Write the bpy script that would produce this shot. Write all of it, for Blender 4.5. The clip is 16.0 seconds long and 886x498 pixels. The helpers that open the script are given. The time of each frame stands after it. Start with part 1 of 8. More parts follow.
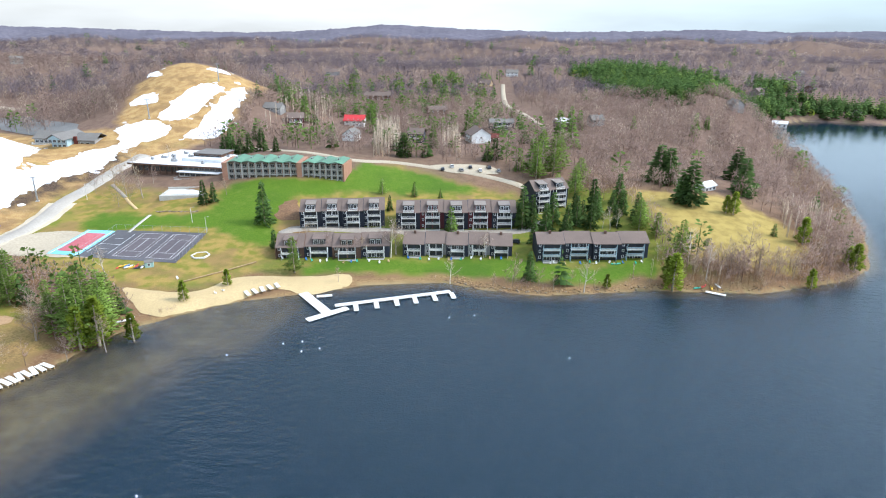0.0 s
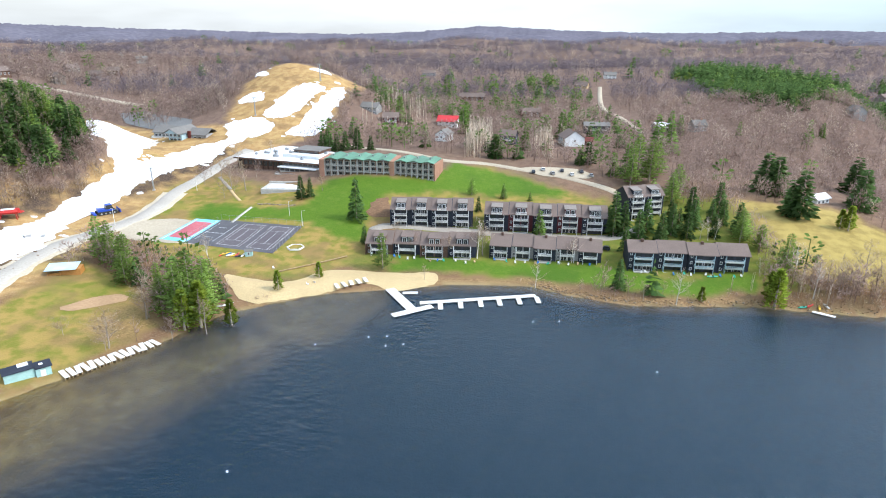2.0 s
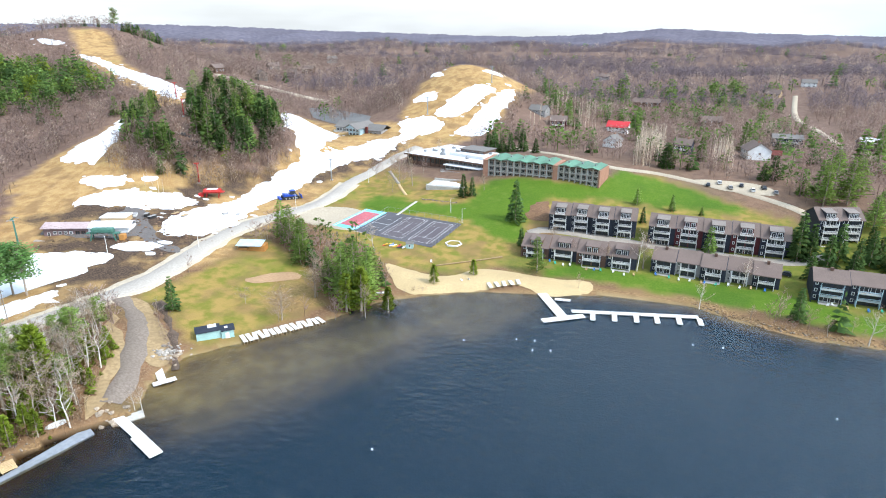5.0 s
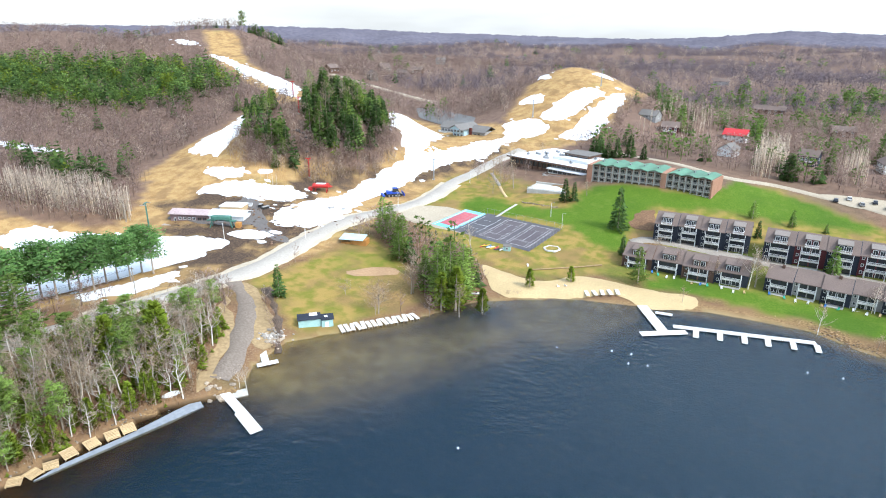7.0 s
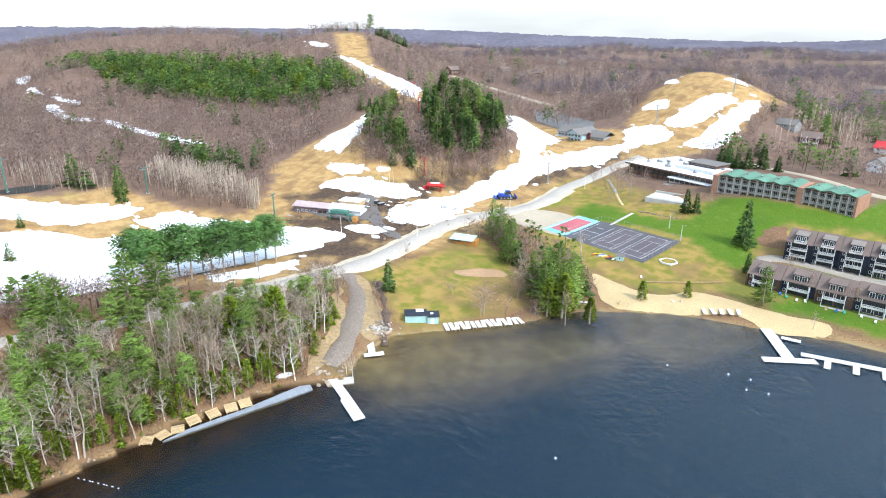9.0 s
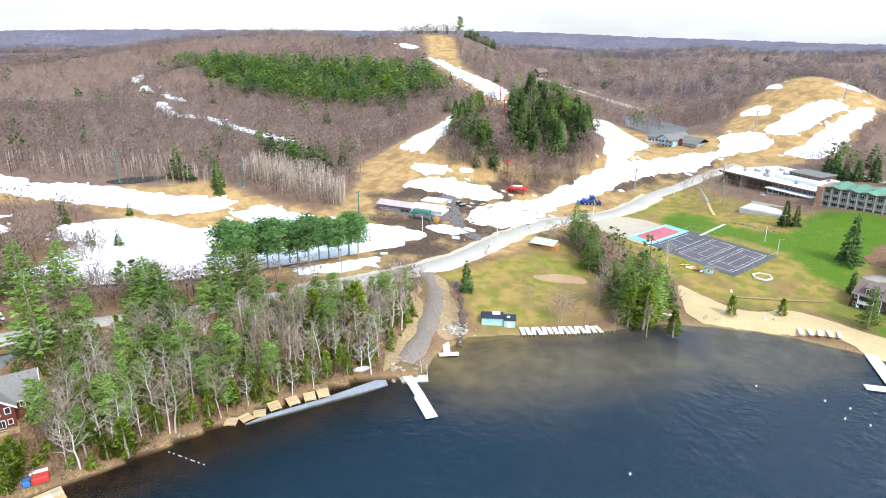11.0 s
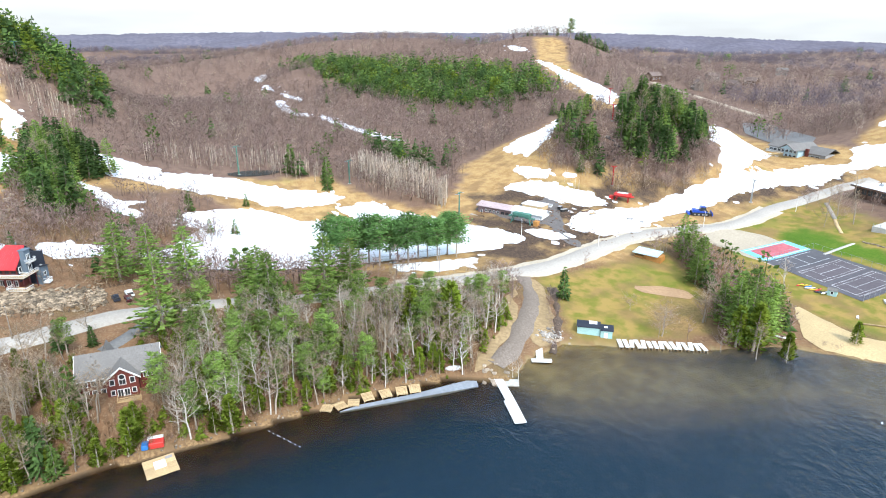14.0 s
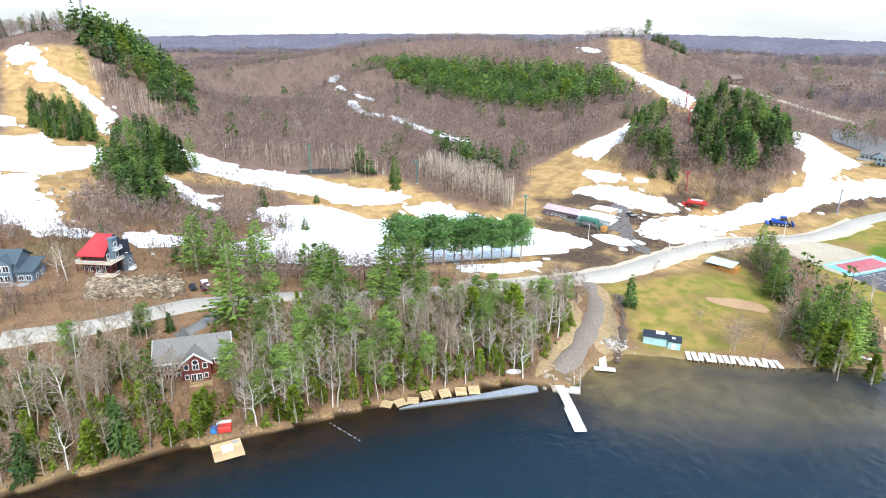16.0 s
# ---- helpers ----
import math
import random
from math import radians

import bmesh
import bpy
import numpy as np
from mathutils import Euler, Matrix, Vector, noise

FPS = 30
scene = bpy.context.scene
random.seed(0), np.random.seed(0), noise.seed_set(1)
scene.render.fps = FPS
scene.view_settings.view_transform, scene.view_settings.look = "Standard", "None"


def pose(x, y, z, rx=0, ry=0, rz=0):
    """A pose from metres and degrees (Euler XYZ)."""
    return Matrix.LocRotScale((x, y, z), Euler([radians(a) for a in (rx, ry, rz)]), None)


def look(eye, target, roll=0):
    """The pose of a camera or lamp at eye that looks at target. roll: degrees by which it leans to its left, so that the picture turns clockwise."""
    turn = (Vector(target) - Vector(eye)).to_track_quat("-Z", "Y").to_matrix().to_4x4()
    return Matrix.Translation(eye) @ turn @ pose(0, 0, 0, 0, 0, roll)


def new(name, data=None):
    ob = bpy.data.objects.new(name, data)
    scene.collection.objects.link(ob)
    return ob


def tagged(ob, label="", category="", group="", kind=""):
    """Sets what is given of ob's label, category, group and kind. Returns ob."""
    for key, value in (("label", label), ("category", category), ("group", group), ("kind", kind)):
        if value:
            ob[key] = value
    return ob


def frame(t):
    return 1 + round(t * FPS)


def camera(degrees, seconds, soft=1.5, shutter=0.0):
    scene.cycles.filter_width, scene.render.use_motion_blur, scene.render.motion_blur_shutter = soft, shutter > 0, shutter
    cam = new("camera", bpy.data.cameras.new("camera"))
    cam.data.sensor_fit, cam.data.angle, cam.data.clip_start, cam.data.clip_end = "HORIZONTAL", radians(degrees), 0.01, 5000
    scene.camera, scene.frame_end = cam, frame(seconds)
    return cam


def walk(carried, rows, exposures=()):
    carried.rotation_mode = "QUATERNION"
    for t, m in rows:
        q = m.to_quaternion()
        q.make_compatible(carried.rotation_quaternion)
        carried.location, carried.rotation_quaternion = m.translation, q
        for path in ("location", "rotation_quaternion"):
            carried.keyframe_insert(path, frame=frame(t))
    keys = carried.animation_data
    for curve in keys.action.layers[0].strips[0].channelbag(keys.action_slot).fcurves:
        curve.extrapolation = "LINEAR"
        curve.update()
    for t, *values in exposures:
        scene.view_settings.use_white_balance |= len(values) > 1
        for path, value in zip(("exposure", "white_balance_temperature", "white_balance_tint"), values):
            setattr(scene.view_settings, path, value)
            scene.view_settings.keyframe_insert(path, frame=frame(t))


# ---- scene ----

# ---- camera: hovers over the lake and turns to its left ----
cam = camera(71.2, 16.0, soft=1.05)
EYE = Vector((0.0, 0.0, 92.0))
TURNS = [(0, -0.07, -19.84, 0.30), (0.5, 2.11, -19.83, 0.35), (1, 4.13, -19.80, 0.30), (1.5, 6.19, -19.77, 0.22), (2, 8.44, -19.75, 0.15),
        (2.5, 10.96, -19.72, 0.17), (3, 13.70, -19.69, 0.16), (3.5, 16.41, -19.68, 0.18), (4, 18.98, -19.65, 0.17), (6.5, 30.64, -19.47, 0.18),
        (7, 33.20, -19.44, 0.22), (7.5, 35.78, -19.40, 0.23), (8, 38.50, -19.35, 0.21), (8.5, 41.24, -19.31, 0.20), (9, 43.86, -19.27, 0.22),
        (11.5, 53.18, -19.09, 0.21), (12, 54.68, -19.06, 0.22), (12.5, 56.21, -19.04, 0.24), (13, 57.83, -19.02, 0.23), (13.5, 59.50, -18.99, 0.20),
        (14, 61.21, -18.96, 0.18), (14.5, 62.93, -18.94, 0.20), (15, 64.57, -18.91, 0.21), (15.5, 66.03, -18.90, 0.19), (16, 67.50, -18.86, 0.18)]


def aim(yaw, pitch, roll):
    y, p = radians(yaw), radians(pitch)
    way = Vector((-math.sin(y) * math.cos(p), math.cos(y) * math.cos(p), math.sin(p)))
    return look(EYE, EYE + way, roll)


walk(cam, [(t, aim(yaw, pitch, roll)) for t, yaw, pitch, roll in TURNS], exposures=[(0.0, 0.36), (4.0, 0.40), (8.0, 0.45), (16.0, 0.46)])

# ---- light: a bright, thinly overcast spring day ----
sky = bpy.data.worlds.new("sky")
scene.world = sky
sky.use_nodes = True
nt = sky.node_tree
air = nt.nodes.new("ShaderNodeTexSky")
air.sky_type, air.sun_disc = "NISHITA", False
air.sun_elevation, air.sun_rotation, air.air_density, air.dust_density = radians(48), radians(104), 1.0, 2.0
where = nt.nodes.new("ShaderNodeTexCoord")
flat = nt.nodes.new("ShaderNodeMapping")
flat.inputs["Scale"].default_value = (1.0, 1.0, 5.0)
cloud = nt.nodes.new("ShaderNodeTexNoise")
cloud.inputs["Scale"].default_value, cloud.inputs["Detail"].default_value = 1.6, 5.0
band = nt.nodes.new("ShaderNodeMapRange")
for key, v in (("From Min", 0.36), ("From Max", 0.62), ("To Min", 0.55), ("To Max", 0.95)):
    band.inputs[key].default_value = v
veil = nt.nodes.new("ShaderNodeMix")
veil.data_type = "RGBA"
high = nt.nodes.new("ShaderNodeSeparateXYZ")
rise = nt.nodes.new("ShaderNodeMapRange")
for key, v in (("From Min", 0.08), ("From Max", 0.55)):
    rise.inputs[key].default_value = v
thick = nt.nodes.new("ShaderNodeMix")
thick.data_type = "RGBA"
thin = nt.nodes.new("ShaderNodeMapRange")
for key, v in (("From Min", -0.15), ("From Max", 0.55)):
    thin.inputs[key].default_value = v
haze = nt.nodes.new("ShaderNodeMix")
haze.data_type = "RGBA"
haze.inputs[6].default_value, haze.inputs[7].default_value = (11.5, 12.3, 13.0, 1), (8.2, 10.8, 12.9, 1)
nt.links.new(high.outputs["X"], thin.inputs["Value"])
nt.links.new(thin.outputs["Result"], haze.inputs[0])
nt.links.new(haze.outputs[2], thick.inputs[6])
nt.links.new(where.outputs["Generated"], high.inputs[0])
nt.links.new(high.outputs["Z"], rise.inputs["Value"])
nt.links.new(rise.outputs["Result"], thick.inputs[0])
glow = nt.nodes.new("ShaderNodeMapRange")
for key, v in (("From Min", -0.9), ("From Max", 0.9), ("To Min", 0.13), ("To Max", 3.6)):
    glow.inputs[key].default_value = v
nt.links.new(high.outputs["X"], glow.inputs["Value"])
lit = nt.nodes.new("ShaderNodeVectorMath")
lit.operation = "SCALE"
lit.inputs[0].default_value = (5.4, 7.0, 9.2)
nt.links.new(glow.outputs["Result"], lit.inputs["Scale"])
nt.links.new(lit.outputs[0], thick.inputs[7])
nt.links.new(thick.outputs[2], veil.inputs[7])
nt.links.new(where.outputs["Generated"], flat.inputs["Vector"])
nt.links.new(flat.outputs["Vector"], cloud.inputs["Vector"])
nt.links.new(cloud.outputs["Fac"], band.inputs["Value"])
nt.links.new(band.outputs["Result"], veil.inputs[0])
nt.links.new(air.outputs["Color"], veil.inputs[6])
nt.links.new(veil.outputs[2], nt.nodes["Background"].inputs["Color"])
low = nt.nodes.new("ShaderNodeMapRange")
for key, v in (("From Min", 0.03), ("From Max", 0.11), ("To Min", 0.082), ("To Max", 0.12)):
    low.inputs[key].default_value = v
nt.links.new(high.outputs["Z"], low.inputs["Value"])
nt.links.new(low.outputs["Result"], nt.nodes["Background"].inputs["Strength"])

sun = new("sun", bpy.data.lights.new("sun", "SUN"))
sun.data.energy, sun.data.angle, sun.data.color = 2.9, radians(12), (1.0, 0.945, 0.84)
sun.matrix_world = look((88, -4, 90), (0, 0, 0))

# ---- materials ----
def nodes_of(name):
    m = bpy.data.materials.new(name)
    m.use_nodes = True
    return m, m.node_tree, m.node_tree.nodes["Principled BSDF"]


def noise_node(t, scale, detail=4.0, stretch=None):
    where = t.nodes.new("ShaderNodeNewGeometry")
    n = t.nodes.new("ShaderNodeTexNoise")
    n.inputs["Scale"].default_value, n.inputs["Detail"].default_value = scale, detail
    if stretch:
        m = t.nodes.new("ShaderNodeMapping")
        m.inputs["Scale"].default_value = stretch
        t.links.new(where.outputs["Position"], m.inputs["Vector"])
        t.links.new(m.outputs["Vector"], n.inputs["Vector"])
    else:
        t.links.new(where.outputs["Position"], n.inputs["Vector"])
    return n.outputs["Fac"]


def ramp(t, value, low, high, a=0.0, b=1.0):
    r = t.nodes.new("ShaderNodeMapRange")
    r.interpolation_type = "SMOOTHSTEP"
    for key, v in (("From Min", low), ("From Max", high), ("To Min", a), ("To Max", b)):
        r.inputs[key].default_value = v
    t.links.new(value, r.inputs["Value"])
    return r.outputs["Result"]


def blend(t, fac, a, b):
    m = t.nodes.new("ShaderNodeMix")
    m.data_type = "RGBA"
    for socket, v in ((0, fac), (6, a), (7, b)):
        if isinstance(v, (float, int)):
            m.inputs[socket].default_value = v
        elif isinstance(v, tuple):
            m.inputs[socket].default_value = (*v, 1)
        else:
            t.links.new(v, m.inputs[socket])
    return m.outputs[2]


def tone(t, color, value):
    h = t.nodes.new("ShaderNodeHueSaturation")
    t.links.new(color, h.inputs["Color"])
    t.links.new(value, h.inputs["Value"])
    return h.outputs["Color"]


def relief(t, shader, value, strength, distance):
    b = t.nodes.new("ShaderNodeBump")
    b.inputs["Strength"].default_value, b.inputs["Distance"].default_value = strength, distance
    t.links.new(value, b.inputs["Height"])
    t.links.new(b.outputs["Normal"], shader.inputs["Normal"])


def leafy(m):
    """Lets some light through thin leaves."""
    t = m.node_tree
    s, o = t.nodes["Principled BSDF"], t.nodes["Material Output"]
    thin, mix = t.nodes.new("ShaderNodeBsdfTranslucent"), t.nodes.new("ShaderNodeMixShader")
    mix.inputs[0].default_value = 0.48
    t.links.new(s.inputs["Base Color"].links[0].from_socket, thin.inputs["Color"])
    t.links.new(s.outputs[0], mix.inputs[1])
    t.links.new(thin.outputs[0], mix.inputs[2])
    t.links.new(mix.outputs[0], o.inputs["Surface"])
    return m


def surface(name, a, b, rough=0.85, coarse=0.3, fine=4.0, bump=0.0, metal=0.0, vary=0.0, island=0.0, stretch=None, gloss=0.3):
    """Two tones mixed at two scales, with fine relief, and a chance difference from piece to piece."""
    m, t, s = nodes_of(name)
    big, small = noise_node(t, coarse, 3.0), noise_node(t, fine, 4.0, stretch)
    mix = blend(t, ramp(t, small, 0.3, 0.7), a, b)
    color = blend(t, ramp(t, big, 0.3, 0.7, 0.0, 0.45), mix, tuple(0.62 * v for v in a))
    if vary:
        o = t.nodes.new("ShaderNodeObjectInfo")
        color = tone(t, color, ramp(t, o.outputs["Random"], 0, 1, 1 - vary, 1 + vary))
    if island:
        g = t.nodes.new("ShaderNodeNewGeometry")
        color = tone(t, color, ramp(t, g.outputs["Random Per Island"], 0, 1, 1 - island, 1 + island))
    t.links.new(color, s.inputs["Base Color"])
    s.inputs["Roughness"].default_value, s.inputs["Metallic"].default_value = rough, metal
    s.inputs["Specular IOR Level"].default_value = gloss
    if bump:
        relief(t, s, small, 0.6, bump)
    return m


def ground_material():
    m, t, s = nodes_of("ground")
    def mask(name):
        n = t.nodes.new("ShaderNodeAttribute")
        n.attribute_name = name
        return n.outputs["Fac"]
    big, mid, small = noise_node(t, 0.035, 5.0), noise_node(t, 0.22, 5.0), noise_node(t, 1.6, 5.0)
    litter = blend(t, ramp(t, mid, 0.3, 0.7), (0.205, 0.114, 0.062), (0.128, 0.074, 0.043))
    litter = blend(t, ramp(t, small, 0.42, 0.75), litter, (0.25, 0.163, 0.096))
    litter = blend(t, ramp(t, big, 0.52, 0.72, 0, 0.5), litter, (0.11, 0.105, 0.04))
    lush = blend(t, ramp(t, small, 0.3, 0.75), (0.066, 0.128, 0.012), (0.105, 0.168, 0.020))
    lush = blend(t, ramp(t, mid, 0.5, 0.8, 0, 0.3), lush, (0.19, 0.21, 0.05))
    lush = blend(t, ramp(t, big, 0.45, 0.65, 0, 0.5), lush, (0.040, 0.095, 0.012))
    park = blend(t, ramp(t, mid, 0.35, 0.62), (0.165, 0.158, 0.030), (0.30, 0.205, 0.064))
    park = blend(t, ramp(t, big, 0.5, 0.68, 0, 0.5), park, (0.115, 0.155, 0.020))
    park = blend(t, ramp(t, noise_node(t, 0.075, 6.0), 0.46, 0.64, 0, 0.62), park, (0.205, 0.128, 0.060))
    straw = blend(t, ramp(t, mid, 0.3, 0.7), (0.42, 0.27, 0.115), (0.295, 0.172, 0.070))
    straw = blend(t, ramp(t, small, 0.45, 0.8, 0, 0.6), straw, (0.48, 0.355, 0.19))
    straw = blend(t, ramp(t, big, 0.55, 0.75, 0, 0.45), straw, (0.20, 0.19, 0.055))
    straw = blend(t, ramp(t, noise_node(t, 0.085, 6.0), 0.50, 0.66, 0, 0.62), straw, (0.19, 0.112, 0.057))
    wet = blend(t, ramp(t, small, 0.3, 0.7), (0.045, 0.032, 0.025), (0.12, 0.08, 0.055))
    bed = blend(t, ramp(t, mid, 0.3, 0.7), (0.36, 0.285, 0.135), (0.26, 0.195, 0.088))
    litter = blend(t, mask("woods_floor"), litter, blend(t, ramp(t, mid, 0.3, 0.7), (0.195, 0.128, 0.097), (0.142, 0.093, 0.072)))
    color = blend(t, mask("straw"), litter, straw)
    color = blend(t, mask("meadow"), color, blend(t, ramp(t, mid, 0.3, 0.7), (0.37, 0.275, 0.088), (0.26, 0.19, 0.062)))
    color = blend(t, mask("park"), color, park)
    color = blend(t, mask("lush"), color, lush)
    patchy = t.nodes.new("ShaderNodeMath")
    patchy.operation = "MULTIPLY"
    t.links.new(mask("mud"), patchy.inputs[0])
    t.links.new(ramp(t, noise_node(t, 0.07, 7.0), 0.36, 0.56, 0.3, 1.0), patchy.inputs[1])
    color = blend(t, patchy.outputs[0], color, wet)
    color = blend(t, mask("bank"), color, blend(t, ramp(t, small, 0.35, 0.65), (0.32, 0.205, 0.10), (0.15, 0.09, 0.046)))
    color = blend(t, mask("sandy_bed"), color, bed)
    color = blend(t, mask("deep_bed"), color, (0.006, 0.014, 0.022))
    # Amber bottom, darkened so that its colour also holds the shore woods' reflection
    color = blend(t, mask("amber_reflection_bed"), color, blend(t, ramp(t, mid, 0.3, 0.7), (0.050, 0.023, 0.005), (0.018, 0.009, 0.003)))
    t.links.new(color, s.inputs["Base Color"])
    s.inputs["Roughness"].default_value, s.inputs["Specular IOR Level"].default_value = 0.95, 0.1
    relief(t, s, small, 0.7, 0.25)
    return m


def water_material():
    m, t, s = nodes_of("lake_water")
    clear = t.nodes.new("ShaderNodeBsdfTransparent")
    clear.inputs["Color"].default_value = (0.88, 0.84, 0.66, 1)
    body = t.nodes.new("ShaderNodeBsdfDiffuse")
    body.inputs["Color"].default_value = (0.012, 0.056, 0.108, 1)
    under = t.nodes.new("ShaderNodeMixShader")
    under.inputs[0].default_value = 0.24
    shine = t.nodes.new("ShaderNodeBsdfGlossy")
    shine.inputs["Roughness"].default_value = 0.07
    fresnel = t.nodes.new("ShaderNodeFresnel")
    fresnel.inputs["IOR"].default_value = 1.333
    both = t.nodes.new("ShaderNodeMixShader")
    ripple, swell = noise_node(t, 0.46, 4.0), noise_node(t, 0.14, 2.0)
    add = t.nodes.new("ShaderNodeMath")
    add.operation = "MULTIPLY_ADD"
    add.inputs[1].default_value = 0.45
    t.links.new(swell, add.inputs[0])
    t.links.new(ripple, add.inputs[2])
    b = t.nodes.new("ShaderNodeBump")
    b.inputs["Distance"].default_value = 0.74
    spot, off = t.nodes.new("ShaderNodeNewGeometry"), t.nodes.new("ShaderNodeVectorMath")
    off.operation = "LENGTH"
    t.links.new(spot.outputs["Position"], off.inputs[0])
    axes, calm = t.nodes.new("ShaderNodeSeparateXYZ"), t.nodes.new("ShaderNodeMath")
    calm.operation = "MULTIPLY"
    t.links.new(spot.outputs["Position"], axes.inputs[0])
    t.links.new(ramp(t, off.outputs["Value"], 230, 520, 1.0, 0.10), calm.inputs[0])
    t.links.new(ramp(t, axes.outputs["X"], -142, -110, 0.55, 1.0), calm.inputs[1])
    t.links.new(calm.outputs[0], b.inputs["Strength"])
    t.links.new(ramp(t, axes.outputs["X"], -140, -96, 0.03, 0.27), under.inputs[0])
    t.links.new(add.outputs[0], b.inputs["Height"])
    for n in (shine, fresnel):
        t.links.new(b.outputs["Normal"], n.inputs["Normal"])
    t.links.new(clear.outputs[0], under.inputs[1])
    t.links.new(body.outputs[0], under.inputs[2])
    t.links.new(fresnel.outputs[0], both.inputs[0])
    t.links.new(under.outputs[0], both.inputs[1])
    t.links.new(shine.outputs[0], both.inputs[2])
    t.nodes.remove(s)
    t.links.new(both.outputs[0], t.nodes["Material Output"].inputs["Surface"])
    return m


GROUND, WATER = ground_material(), water_material()
SNOWMAT = surface("old_snow", (0.86, 0.87, 0.89), (0.78, 0.79, 0.82), 0.7, 0.05, 0.8, 0.15)
SAND = surface("beach_sand", (0.54, 0.405, 0.215), (0.43, 0.315, 0.165), 0.95, 0.08, 2.0, 0.04)
TARMAC = surface("worn_asphalt", (0.45, 0.405, 0.35), (0.35, 0.315, 0.272), 0.9, 0.06, 1.5, 0.02)
DIRTROAD = surface("pale_gravel", (0.45, 0.38, 0.285), (0.36, 0.30, 0.22), 0.95, 0.05, 1.2, 0.03)
GRIT = surface("grey_gravel", (0.37, 0.325, 0.275), (0.27, 0.235, 0.20), 0.9, 0.1, 1.6, 0.03)
COURTBLACK = surface("dark_court_paint", (0.085, 0.083, 0.092), (0.12, 0.115, 0.125), 0.8, 0.05, 1.0)
COURTMAUVE = surface("mauve_court_paint", (0.105, 0.088, 0.098), (0.14, 0.122, 0.128), 0.8, 0.06, 1.0)
COURTRED = surface("red_court_paint", (0.42, 0.10, 0.12), (0.48, 0.15, 0.16), 0.8, 0.08, 1.0)
COURTBLUE = surface("blue_court_paint", (0.16, 0.50, 0.66), (0.22, 0.56, 0.70), 0.8, 0.08, 1.0)
LINE = surface("line_paint", (0.72, 0.72, 0.72), (0.6, 0.6, 0.6), 0.7)
DECKWHITE = surface("bleached_dock_boards", (0.78, 0.76, 0.72), (0.64, 0.61, 0.56), 0.8, 0.3, 3.0, 0.01, vary=0.08)
RAWWOOD = surface("raw_lumber", (0.56, 0.40, 0.22), (0.44, 0.30, 0.15), 0.8, 0.3, 3.0, 0.01, vary=0.15)
SHINGLE = surface("brown_shingles", (0.195, 0.145, 0.124), (0.14, 0.103, 0.088), 0.9, 0.2, 3.0, 0.03, stretch=(1, 1, 4))
GREYSHINGLE = surface("grey_shingles", (0.205, 0.19, 0.175), (0.15, 0.138, 0.127), 0.9, 0.2, 3.0, 0.03)
GREENROOF = surface("green_roof_metal", (0.075, 0.190, 0.118), (0.11, 0.235, 0.155), 0.55, 0.1, 1.0, vary=0.1)
REDROOF = surface("red_roof_metal", (0.58, 0.045, 0.05), (0.5, 0.035, 0.04), 0.4, 0.2, 1.0)
WHITEROOF = surface("white_roof_membrane", (0.76, 0.77, 0.78), (0.62, 0.63, 0.65), 0.8, 0.1, 0.6)
BLUECLAD = surface("navy_cladding", (0.020, 0.025, 0.038), (0.032, 0.039, 0.056), 0.75, 0.3, 2.0, 0.01, stretch=(6, 6, 1))
REDCLAD = surface("maroon_cladding", (0.085, 0.018, 0.022), (0.11, 0.028, 0.03), 0.75, 0.3, 2.0, 0.01, stretch=(6, 6, 1))
GREYCLAD = surface("grey_cladding", (0.30, 0.29, 0.28), (0.36, 0.35, 0.34), 0.8, 0.3, 2.0, 0.01, stretch=(6, 6, 1))
BROWNCLAD = surface("brown_cladding", (0.115, 0.065, 0.045), (0.15, 0.085, 0.06), 0.8, 0.3, 2.0, 0.01, stretch=(1, 1, 8))
REDSIDING = surface("brick_red_siding", (0.125, 0.030, 0.022), (0.165, 0.042, 0.030), 0.75, 0.3, 2.0, 0.01, stretch=(1, 1, 8))
SLATEROOF = surface("slate_roof_shingles", (0.075, 0.105, 0.125), (0.055, 0.08, 0.097), 0.85, 0.2, 2.5, 0.02)
DARKTAR = surface("dark_asphalt", (0.21, 0.205, 0.20), (0.15, 0.147, 0.143), 0.9, 0.1, 1.5, 0.02)
WHITEPAINT = surface("white_paint", (0.78, 0.78, 0.77), (0.70, 0.70, 0.69), 0.55, 0.4, 3.0)
SLATEBLUE = surface("slate_blue_cladding", (0.12, 0.16, 0.20), (0.15, 0.19, 0.23), 0.7, 0.3, 2.0, 0.01, stretch=(6, 6, 1))
BEIGE = surface("brown_flashing", (0.25, 0.21, 0.18), (0.19, 0.16, 0.14), 0.7)
DARKROCK = surface("dark_wet_ledge", (0.06, 0.055, 0.055), (0.14, 0.125, 0.115), 0.8, 0.3, 1.5, 0.1)
PALEBLUE = surface("pale_blue_paint", (0.42, 0.56, 0.62), (0.36, 0.50, 0.56), 0.6, 0.4, 3.0)
TEAL = surface("pale_teal_paint", (0.36, 0.55, 0.52), (0.30, 0.48, 0.46), 0.6, 0.4, 3.0)
BRICK = surface("orange_brick", (0.40, 0.21, 0.14), (0.33, 0.17, 0.115), 0.9, 0.4, 3.0, 0.02)
CONCRETE = surface("concrete", (0.50, 0.475, 0.43), (0.41, 0.385, 0.345), 0.9, 0.2, 2.0, 0.01)
STEEL = surface("galvanised_steel", (0.45, 0.46, 0.47), (0.36, 0.37, 0.38), 0.45, 0.5, 3.0, metal=0.8)
REDSTEEL = surface("red_lift_paint", (0.50, 0.035, 0.03), (0.44, 0.03, 0.025), 0.45, 0.5, 3.0)
